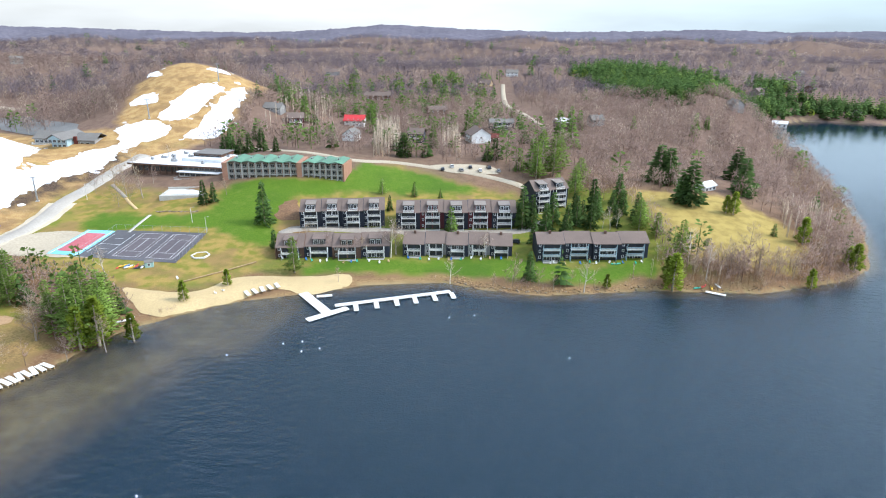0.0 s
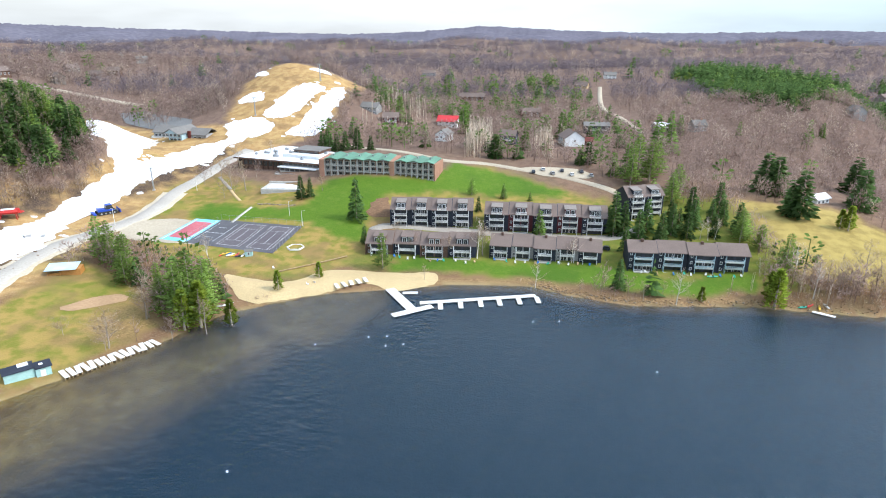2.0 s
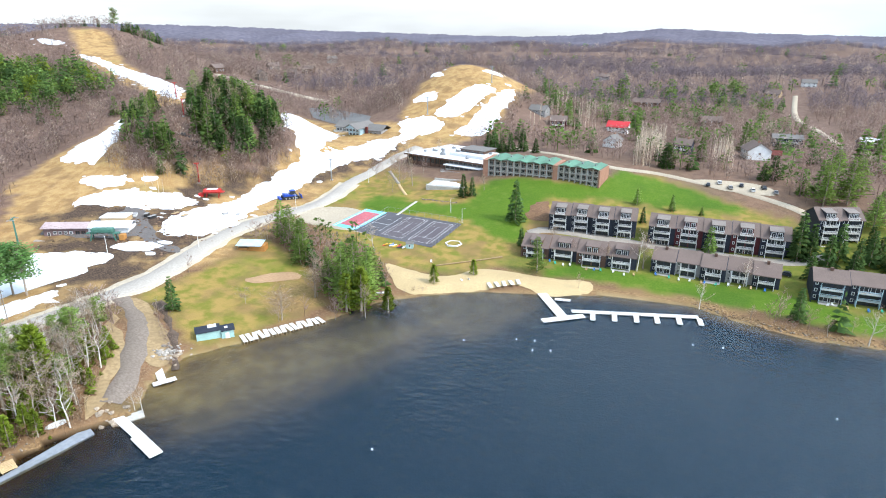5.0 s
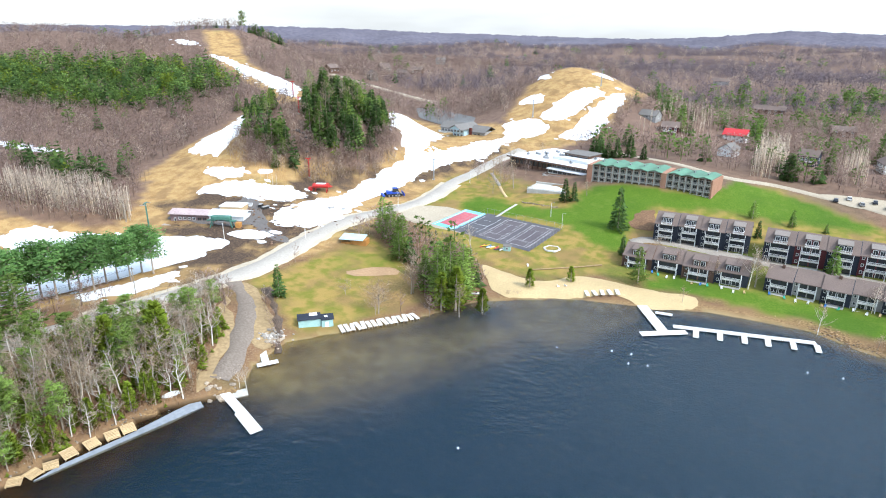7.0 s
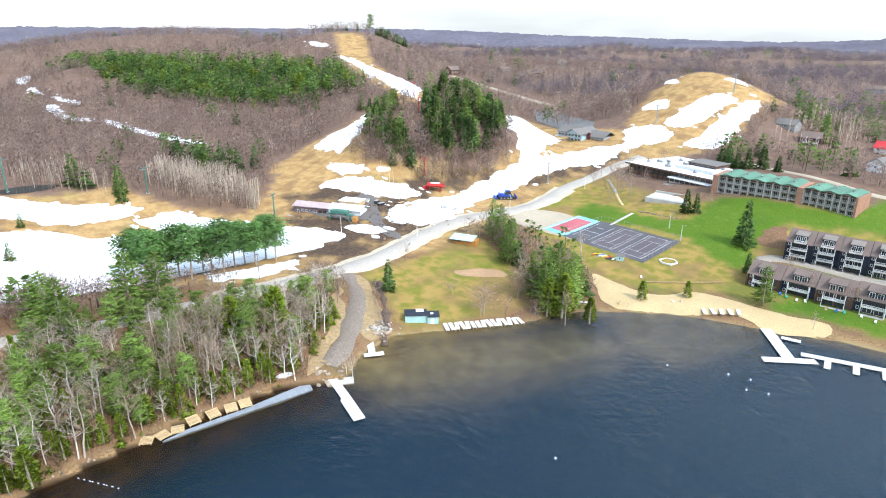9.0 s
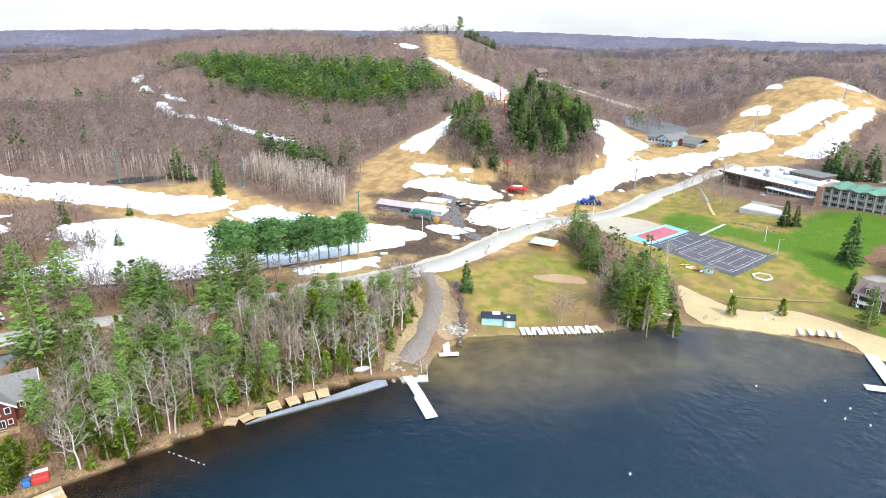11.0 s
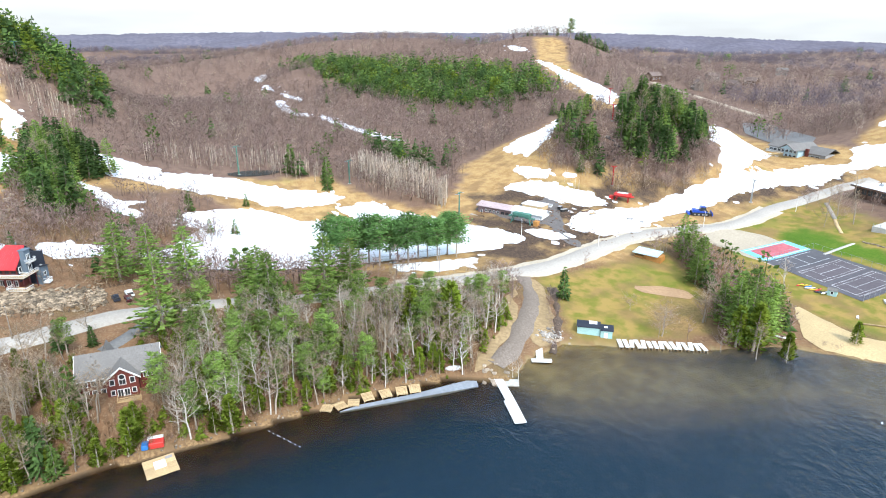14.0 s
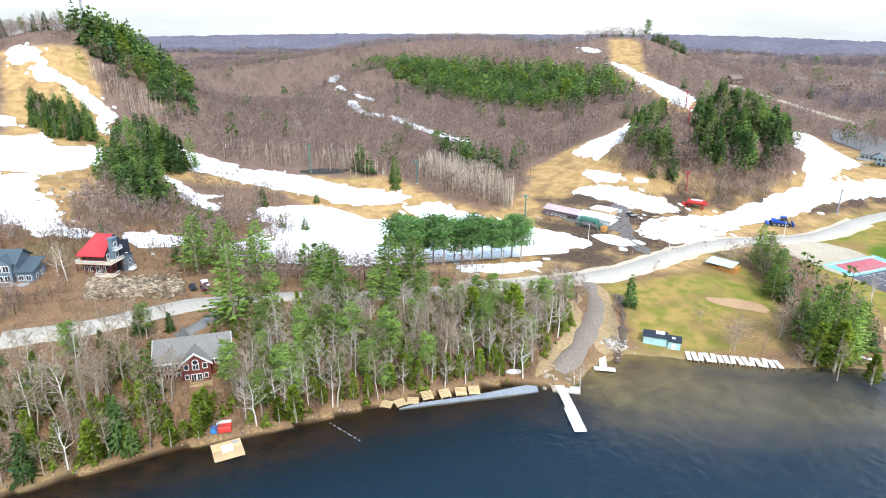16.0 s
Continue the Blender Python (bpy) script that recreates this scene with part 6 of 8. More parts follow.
def build_lodge_main():
    """The low main building with wide white roofs over bands of dark glass, beside the hotel."""
    b = thing("main_lodge", "low resort building with wide white flat roof and dark glass front", "lodge", "", pose(-172, 338.2, 14.6, 0, 0, -12.4))
    part("wall", prism([(0, 0.3), (54, 0.3), (52, 27), (30, 37), (6, 37)], -5, 5.0), BROWNCLAD, b)
    part("roof", prism([(-1.8, -1.4), (55.2, -1.4), (53, 28), (31, 38.5), (4.5, 38.5)], 5.0, 5.7), WHITEROOF, b, "white flat roof")
    part("fascia", box(-1.9, 55.3, -1.56, -1.42, 4.75, 5.62), BROWNCLAD, b, "dark brown fascia")
    part("upper_roof", prism([(25, 9), (50, 8), (51, 24), (27, 26)], 5.7, 7.4), WHITEROOF, b)
    pent = part("penthouse", box(29, 46, 15, 28, 5.7, 9.0), BROWNCLAD, b, "brown rooftop storey")
    part("penthouse_roof", box(28.4, 46.6, 14.4, 28.6, 9.0, 9.35), GREYSHINGLE, pent)
    for k in range(5):
        window(pent, 31 + k * 3.2, 15, 7.0, 2.4, 1.4, trim=GREYCLAD)
    for k in range(9):
        window(b, 1.8 + k * 3.45, 0.3, 1.3, 3.2, 3.2, trim=BROWNCLAD)
    low = part("lower_front", box(31, 54.4, -3.4, 0.28, -6, 2.4), CONCRETE, b, "pale lower storey")
    part("ledge_roof", box(30, 55.4, -4.4, 0.26, 2.42, 2.85, bevel=0.05), WHITEROOF, low)
    for k in range(7):
        window(b, 32.8 + k * 3.25, 0.3, 3.0, 3.0, 1.8, trim=GREYCLAD)
        window(b, 32.8 + k * 3.25, -3.4, 0.5, 3.0, 1.75, trim=GREYCLAD)
    for k in range(10):
        part("mullion_fin", box(0.0 + k * 3.45, 0.14 + k * 3.45, -0.5, 0.3, -1, 4.9), BROWNCLAD, b)
    part("terrace_rail", rail_mesh(24, 3.6, 1.0, 0.8), GREYCLAD, b, at=pose(42.7, -4.4, -0.6))
    part("terrace", box(30.7, 54.7, -8.1, -3.42, -6, -0.6), CONCRETE, b, "pale terrace below the dining room")
    for k, (ux, uy, uz) in enumerate(((6, 8, 5.7), (12, 18, 5.7), (20, 6, 5.7), (40, 4, 5.7), (14, 27, 5.7), (24, 31, 5.7), (48, 17, 7.4), (27.3, 12, 7.4), (9, 13, 5.7), (17, 12, 5.7))):
        u = part("roof_unit", box(ux, ux + 1.6 + k % 3, uy, uy + 1.4, uz, uz + 1.2, bevel=0.1), STEEL, b)
        part("vent", tube((ux + 0.5, uy + 0.7, uz + 1.2), (ux + 0.5, uy + 0.7, uz + 1.6), 0.25, 0.25, 8), RUBBER, u)
    pool = thing("pool_terrace", "white covered pool on a walled terrace below the lodge", "pool", "", pose(-137.5, 294.5, 12.3, 0, 0, 4))
    part("terrace", box(-1.5, 19.5, -0.5, 13.5, -4, 0.6), CONCRETE, pool)
    part("pool_cover", box(0.8, 17.2, 1.2, 10.4, 0.6, 0.85, bevel=0.08), WHITEROOF, pool, "white winter pool cover")
    part("terrace_wall", box(-1.5, 19.5, 12.9, 13.5, 0.6, 1.6), CONCRETE, pool)
    for k in range(8):
        part("fence_post", box(-1.4 + k * 2.96, -1.3 + k * 2.96, -0.45, -0.35, 0.6, 1.7), STEEL, pool)
    part("fence_rail", box(-1.4, 19.4, -0.43, -0.37, 1.65, 1.72), STEEL, pool)


build_hotel()
build_lodge_main()


def house(label, x, y, turn, w, d, eave, ridge, wall, roof, windows=3, floors=2, deck=None, category="house", name="house", chimney=True, trim=None, group="hillside houses"):
    """A gabled house with its long side along x; the ridge runs along x."""
    z = min(z_at(x + dx, y + dy) for dx in (-w / 3, w / 3) for dy in (-3, 3))
    b = thing(name, label, category, group, pose(x, y, z, 0, 0, turn))
    part("wall", gable_wall(-w / 2, w / 2, 0, d, eave, ridge), wall, b)
    part("roof", gable_roof(-w / 2 - 0.6, w / 2 + 0.6, 0, d, eave + 0.02, ridge + 0.02, 0.7), roof, b)
    for n in range(floors):
        for k in range(windows):
            window(b, -w / 2 + w * (k + 0.5) / windows, 0, 0.7 + n * eave / floors, round(min(1.8, w / windows * 0.55), 2), round(eave / floors * 0.5, 2), trim=trim)
    window(b, w / 2, d / 2, eave * 0.55, 1.4, 1.3, 90, trim=trim)
    window(b, -w / 2, d / 2, eave * 0.55, 1.4, 1.3, -90, trim=trim)
    if deck:
        balcony(b, 0, 0, eave / floors if floors > 1 else 0.5, round(w * 0.8, 2), 2.2, deck, name="deck")
    if chimney:
        part("chimney", box(w * 0.2, w * 0.2 + 0.9, d * 0.45, d * 0.45 + 0.9, eave, ridge + 1.1), BRICK, b)
    return b


house("dark maroon chalet with white-edged balcony in bare woods", -104, 442, 10, 11, 9, 6.5, 9.5, REDCLAD, SHINGLE, deck=WHITEPAINT)
house("pale house with a bright red metal roof in the woods", -67, 470, -5, 15, 10, 5.0, 8.5, WHITEPAINT, REDROOF)
house("grey-roofed white house with a front porch", -57, 417, 80, 12, 9, 5.0, 8.0, WHITEPAINT, GREYSHINGLE)
house("dark blue house with a white deck among birches", -18, 406, -10, 10, 9, 6.0, 9.0, BLUECLAD, SHINGLE, deck=WHITEPAINT)
house("brown-roofed white chalet with timber balcony", 17, 409, -75, 14, 13, 5.5, 9.6, WHITEPAINT, SHINGLE, deck=BROWNCLAD)
house("low garage with a red-brown roof beside the chalet", 31, 410, -8, 11, 7, 3.0, 4.8, BROWNCLAD, REDSIDING, floors=1, chimney=False)
house("blue-grey two-storey house with long decks", 44, 465, 2, 18, 10, 5.8, 7.8, BLUECLAD, GREYSHINGLE, 5, deck=WHITEPAINT)
house("long brown house deep in the leafless woods", -67, 655, 0, 26, 10, 4.5, 7.5, BROWNCLAD, SHINGLE, 5)
house("small white cabin with a porch at the field's edge", 136, 306, 35, 9, 6, 3.0, 4.6, WHITEPAINT, WHITEROOF, floors=1, chimney=False)
house("grey roof of a house far back in the woods", -146, 850, 10, 18, 10, 5, 8, GREYCLAD, SHINGLE)
house("tan-sided house far back in the woods", 46, 715, -20, 14, 10, 5, 8.5, RAWWOOD, SHINGLE)
house("pale house on the wooded ridge", 117, 470, 20, 10, 8, 5, 8, GREYCLAD, GREYSHINGLE)
house("white house far up the wooded hill", 84, 780, 0, 14, 9, 5, 8, WHITEPAINT, GREYSHINGLE)
house("grey house above the ski slope among trees", -123, 452, -12, 13, 9, 5, 8, GREYCLAD, GREYSHINGLE)
house("brown-roofed house behind the birches", -4, 549, 15, 16, 9, 5, 8, BROWNCLAD, SHINGLE)
house("long red-brown house on the crest beside the ski slope", -235, 540, -25, 34, 11, 5, 8, REDSIDING, REDSIDING, 6)

house("white boathouse with a pale roof over the far shore water", 330, 612, -30, 13, 8, 3.4, 5.4, WHITEPAINT, WHITEROOF, floors=1, chimney=False, group="", name="boathouse", category="boathouse")
house("pale cottage among the trees by the far shore", 285, 640, -20, 15, 9, 4.5, 7.5, GREYCLAD, GREYSHINGLE)
house("tan cottage with pale roof above the bay woods", 92, 470, 15, 12, 8, 4.5, 7.5, BEIGE, WHITEROOF)


def rake_roof(half, eave, peak, x0, x1, over=0.55, thick=0.28):
    """A pair of roof slopes over a gable; the ridge runs along x."""
    slope = (peak - eave) / half
    low = eave - slope * over
    return profile([(-half - over, low), (0, peak), (half + over, low), (half + over, low + thick), (0, peak + thick), (-half - over, low + thick)], x0, x1)


def far_cottage(x, y, turn, wall, roof, label):
    """A plain gabled house seen far across the valley."""
    b = thing("cottage", label, "house", "far cottages", pose(x, y, z_at(x, y) + 1.0, 0, 0, turn))
    part("wall", gable_wall(-7, 7, 0, 9, 5.0, 8.4), wall, b)
    part("roof", gable_roof(-7.6, 7.6, 0, 9, 5.02, 8.42, 0.7), roof, b)
    for k in range(3):
        window(b, -4.5 + 4.5 * k, 0, 1.4, 2.0, 1.8)


FAR_SPOTS = [(-733, 834), (-851, 1044), (-453, 599), (-472, 658), (-542, 821), (-519, 656), (-478, 516), (-758, 1078), (-448, 536), (492, 927), (557, 998), (357, 712), (443, 764), (242, 513), (641, 1064), (524, 874)]
for k, (x, y) in enumerate(FAR_SPOTS):
    pale = k % 3
    far_cottage(x, y, 25 * (k % 7) - 60, (BROWNCLAD, GREYCLAD, BEIGE)[pale], (SHINGLE, GREYSHINGLE, SHINGLE)[pale], ("brown cottage with a shingle roof across the valley", "grey cottage with a shingle roof across the valley", "tan cottage with a brown roof across the valley")[pale])


def build_brick_red_house():
    """The lake house: a long gabled body with a tall front gable and an arched window."""
    b = thing("lake_house", "brick-red lake house with grey shingle roof and white windows", "house", "", pose(-160.8, -14.6, 5.7, 0, 0, 84.5))
    part("wall", gable_wall(0, 18.4, 0, 10.6, 5.7, 9.6), REDSIDING, b)
    part("roof", gable_roof(-0.7, 19.1, 0, 10.6, 5.72, 9.62, 0.7), GREYSHINGLE, b, "grey shingle roof")
    for x in (-0.82, 19.1):
        part("bargeboard", profile([(-0.75, 5.05), (5.3, 9.5), (11.35, 5.05), (11.35, 5.4), (5.3, 9.92), (-0.75, 5.4)], x, x + 0.12), WHITEPAINT, b, "white bargeboard")
    part("fascia", box(-0.7, 6.0, -0.82, -0.7, 5.1, 5.4), WHITEPAINT, b)
    part("fascia", box(14.0, 19.1, -0.82, -0.7, 5.1, 5.4), WHITEPAINT, b)
    g = part("gable_front", profile([(-3.7, -3), (3.7, -3), (3.7, 5.3), (0, 8.2), (-3.7, 5.3)], 0, 6.6), REDSIDING, b, at=pose(9.9, 4.5, 0, 0, 0, -90))
    part("gable_roof", rake_roof(3.7, 5.32, 8.24, -0.9, 7.2), GREYSHINGLE, g)
    part("gable_trim", rake_roof(3.72, 5.14, 8.06, 7.2, 7.34, 0.62, 0.50), WHITEPAINT, g, "white bargeboards")
    front = -2.1
    for k, w in ((-2.3, 1.25), (2.3, 1.25)):
        window(b, 9.9 + k, front, 3.5, w, 1.7)
    for k, w in ((-2.4, 1.1), (-0.75, 1.4), (0.75, 1.4), (2.4, 1.1)):
        window(b, 9.9 + k, front, 0.1 if abs(k) < 2 else 0.7, w, 2.1 if abs(k) < 2 else 1.5, name="glass_door" if abs(k) < 2 else "window")
    window(b, 9.9, front, 3.3, 1.7, 2.2)
    part("arch_trim", tube((9.9, front - 0.09, 5.5), (9.9, front + 0.03, 5.5), 0.85, 0.85, 20), WHITEPAINT, b)
    part("arched_pane", tube((9.9, front - 0.13, 5.55), (9.9, front - 0.02, 5.55), 0.66, 0.66, 20), GLASS, b)
    for k in range(3):
        window(b, 15.0 + k * 1.05, 0, 3.4, 0.95, 1.55)
        window(b, 1.4 + k * 1.9, 0, 3.2, 1.3, 1.5)
        window(b, 1.4 + k * 1.9, 0, 0.4, 1.3, 1.7)
    window(b, 18.4, 5.3, 3.4, 1.4, 1.5, 90)
    part("corner_board", box(18.28, 18.46, -0.06, 0.12, -2.5, 5.5), WHITEPAINT, b)
    part("timber_porch", box(8.2, 13.8, -4.6, -2.15, -3, -0.1), RAWWOOD, b, "raw timber porch")
    part("porch_rail", rail_mesh(5.4, 2.3, 1.0, 0.4), RAWWOOD, b, at=pose(11.0, -2.2, -0.1))
    tw = part("rear_gable", profile([(-2.6, 5.0), (2.6, 5.0), (0, 10.3)], 0, 5.0), GREYSHINGLE, b, "grey rear cross roof", at=pose(6.2, 11.6, 0, 0, 0, -90))
    part("dormer_window", box(4.6, 4.9, -0.5, 0.5, 6.3, 7.3), WHITEPAINT, tw)
    for x, y, z in ((15.4, 4.2, 8.6), (17.3, 4.6, 8.8), (9.2, 6.4, 8.6), (3.2, 4.4, 8.8)):
        part("roof_vent", tube((x, y, z), (x, y, z + 0.95), 0.13, 0.13), STEEL, b)


def build_red_roof_house():
    """A steep-roofed house on the bank, with a dark end wall, a slate dormer and white-railed decks round its corner."""
    b = thing("red_roof_house", "tall dark house with steep red metal roof and white decks", "house", "", pose(-224.3, -38.6, 16.6, 0, 0, 61))
    part("wall", box(0.4, 9.0, 2.2, 10.5, -4, 6.9), REDSIDING, b, "red clapboard wall")
    part("side_block", profile([(6.9, -3), (12.2, -3), (12.2, 9.2), (6.9, 10.6)], 9.32, 11.4), BLUECLAD, b, "black clad side block")
    part("end_wall", profile([(2.2, 2.0), (10.5, 2.0), (10.5, 9.6), (7.2, 12.2), (2.2, 6.9)], 9.02, 9.3), BLUECLAD, b, "black clad end wall")
    part("upper_wall", profile([(2.6, 6.9), (10.5, 6.9), (10.5, 9.5), (7.2, 12.0)], 3.6, 9.0), BLUECLAD, b)
    bm, top = bmesh.new(), []
    for dz in (0.0, 0.28):
        top.append([bm.verts.new(c) for c in ((-0.6, 1.0, 6.3 + dz), (9.4, 1.0, 6.3 + dz), (9.4, 7.3, 12.3 + dz), (3.4, 7.3, 12.3 + dz))])
    bm.faces.new(top[0][::-1]), bm.faces.new(top[1])
    for k in range(4):
        bm.faces.new((top[0][k], top[0][(k + 1) % 4], top[1][(k + 1) % 4], top[1][k]))
    part("roof", bm, REDROOF, b, "steep bright red metal roof")
    part("rear_roof", profile([(7.3, 12.25), (10.9, 9.4), (10.9, 9.65), (7.3, 12.55)], 3.4, 9.5), BLUECLAD, b)
    for k in range(12):
        u = k / 11
        part("roof_seam", tube((-0.5 + 9.8 * u, 1.05, 6.68), (3.5 + 5.8 * u, 7.2, 12.62), 0.035, 0.035, 4), REDROOF, b)
    t = part("dormer_tower", box(9.3, 10.9, 4.2, 7.0, 4.2, 11.6), SLATEBLUE, b, "slate-blue clad dormer tower")
    part("tower_roof", profile([(4.0, 11.6), (7.2, 11.6), (7.2, 11.85), (4.0, 11.85)], 9.0, 11.2), SLATEBLUE, t)
    window(b, 10.9, 5.6, 8.3, 1.5, 2.0, 90)
    window(b, 10.9, 5.6, 5.0, 1.6, 2.0, 90, name="glass_door")
    balcony(b, 10.9, 5.4, 7.9, 3.4, 1.5, WHITEPAINT, 90)
    for k in range(4):
        window(b, 1.5 + k * 2.1, 2.2, 4.75, 1.6, 1.75, trim=REDCLAD)
        window(b, 1.5 + k * 2.1, 2.2, 0.6, 1.5, 2.0)
    for k in range(2):
        window(b, 9.3, 3.2 + 5.6 * k, 4.8, 1.3, 2.0, 90)
    d = part("deck", box(-0.2, 12.4, -0.4, 2.15, 4.1, 4.35), RAWWOOD, b)
    part("deck", box(9.32, 12.4, 2.17, 9.4, 4.1, 4.35), RAWWOOD, b)
    part("railing", rail_mesh(12.6, 2.5, 1.1, 0.7), WHITEPAINT, d, "white deck railing", at=pose(6.1, 2.1, 4.35))
    part("railing", rail_mesh(7.2, 3.0, 1.1, 0.7), WHITEPAINT, d, "white deck railing", at=pose(9.4, 5.8, 4.35, 0, 0, 90))
    low = part("lower_deck", box(7.0, 13.4, -1.4, 2.1, 0.2, 0.45), RAWWOOD, b)
    part("railing", rail_mesh(6.4, 3.5, 1.1, 0.7), WHITEPAINT, low, "white deck railing", at=pose(10.2, 2.1, 0.45))
    for k in range(5):
        part("post", box(0.0 + 3.0 * k, 0.2 + 3.0 * k, -0.3, -0.1, -4, 4.1), REDCLAD, b)
    for k in range(3):
        part("post", box(12.1, 12.3, 2.4 + 3.2 * k, 2.6 + 3.2 * k, -4, 4.1), REDCLAD, b)
    part("lean_to", profile([(7.2, -4), (11.0, -4), (11.0, 4.6), (7.2, 5.4)], 9.35, 12.8), SLATEBLUE, b, "slate-blue lean-to")
    part("lean_to_roof", profile([(6.9, 5.45), (11.3, 4.6), (11.3, 4.8), (6.9, 5.68)], 9.3, 13.2), BLUECLAD, b)
    window(b, 12.8, 9.2, 1.8, 1.3, 1.4, 90)
    st = part("stair", box(12.9, 14.6, 7.4, 9.6, -0.4, 0.2), WHITEPAINT, b, "white painted steps")
    part("railing", rail_mesh(2.2, 1.6, 1.0, 0.5), WHITEPAINT, st, at=pose(13.0, 8.5, 0.2, 0, 0, 90))
    part("chimney", tube((6.0, 8.4, 10.5), (6.0, 8.4, 13.2), 0.22, 0.22, 8), STEEL, b)


def build_grey_house():
    b = thing("slate_house", "slate-blue house with dark roof and glazed front on stilts", "house", "", pose(-223.5, -66.5, 18.0, 0, 0, 74))
    part("wall", gable_wall(0, 12, 1, 10, 6.4, 9.2), SLATEBLUE, b, "slate-blue clapboard wall")
    part("roof", gable_roof(-0.8, 12.8, 1, 10, 6.42, 9.22, 0.9), SLATEROOF, b, "dark slate shingle roof")
    part("front_gable", profile([(-2.6, -1), (2.6, -1), (2.6, 6.3), (0, 8.3), (-2.6, 6.3)], 0, 5.2), SLATEBLUE, b, at=pose(8.6, 4.6, 0, 0, 0, -90))
    part("gable_roof", rake_roof(2.6, 6.32, 8.34, -0.9, 5.7, 0.5), SLATEROOF, b, at=pose(8.6, 4.6, 0, 0, 0, -90))
    part("side_wing", box(12.02, 17, 0, 8, -4, 3.4), SLATEBLUE, b)
    part("side_roof", profile([(-0.8, 3.4), (8.4, 5.6), (8.4, 5.9), (-0.8, 3.7)], 11.8, 17.6), SLATEROOF, b)
    for k in range(3):
        window(b, 1.2 + 2.0 * k, 1, 3.6, 1.6, 2.0)
        window(b, 1.2 + 2.0 * k, 1, 0.3, 1.6, 2.2, name="glass_door")
    for s in (-1.1, 1.1):
        window(b, 8.6 + s, -0.6, 3.6, 1.9, 2.3)
        window(b, 8.6 + s, -0.6, 0.3, 1.9, 2.2, name="glass_door")
    for k in range(2):
        window(b, 13.4 + 2.2 * k, 0, 0.6, 1.7, 1.7)
        window(b, 17, 2.4 + 3.0 * k, 0.6, 1.5, 1.6, 90)
    balcony(b, 3.0, 1, 3.2, 6.0, 2.2, WHITEPAINT)
    balcony(b, 8.0, -0.6, 0.0, 16.4, 2.6, GREYCLAD, name="deck")
    for k in range(6):
        part("stilt", box(0.2 + 3.1 * k, 0.45 + 3.1 * k, -3.0, -2.75, -6, -0.2), RAWWOOD, b, "raw timber stilt")
    part("chimney", box(4.4, 5.2, 6.4, 7.2, 7.0, 10.4), BRICK, b)


def build_ski_lodge():
    """Rental and lift house at the foot of the runs."""
    x, y = -261, 164
    b = thing("ski_lodge", "low ski base building with brown and white metal roofs", "lodge", "", pose(x, y, 6.4, 0, 0, facing(x, y, -230, 179)))
    part("wall", box(0, 19, 0, 8, -3, 4.0), surface("mauve_cladding", (0.17, 0.115, 0.115), (0.22, 0.15, 0.15), 0.8, 0.3, 2.0, 0.01, stretch=(6, 6, 1)), b, "mauve-brown clad half")
    part("roof", gable_roof(-0.8, 18.9, 0, 8, 4.02, 5.3, 0.8), surface("mauve_roof_metal", (0.47, 0.37, 0.36), (0.39, 0.30, 0.295), 0.6, 0.2, 1.0), b, "mauve-brown metal roof")
    part("wall", box(19, 36, 0.3, 8.6, -3, 4.1), WHITEPAINT, b, "white clad half")
    part("roof", gable_roof(19.0, 37, 0.3, 8.6, 4.12, 5.6, 0.9), WHITEROOF, b, "pale metal roof")
    part("annex", box(20, 31, 10, 17, -3, 5.4), RAWWOOD, b)
    part("annex_roof", box(19.6, 31.4, 9.6, 17.4, 5.4, 5.8), DECKWHITE, b)
    window(b, 2.2, 0, -0.1, 1.1, 2.1, name="door")
    for k in range(2):
        window(b, 14.5 + 2.5 * k, 0, 0.9, 2.0, 1.7, trim=BROWNCLAD)
    for k in range(4):
        window(b, 4.8 + 2.3 * k, 0, 1.2, 1.4, 1.3)
    for k in range(3):
        part("bay_opening", box(21.0 + 5 * k, 25.0 + 5 * k, 0.1, 0.32, -0.2, 2.9), RUBBER if k < 2 else WHITEPAINT, b)
    window(b, 36.0, 6, 0.5, 2.2, 1.8, 90)
    part("apron", box(-2, 42, -5, 0, -2.5, -0.2), GRIT, b)


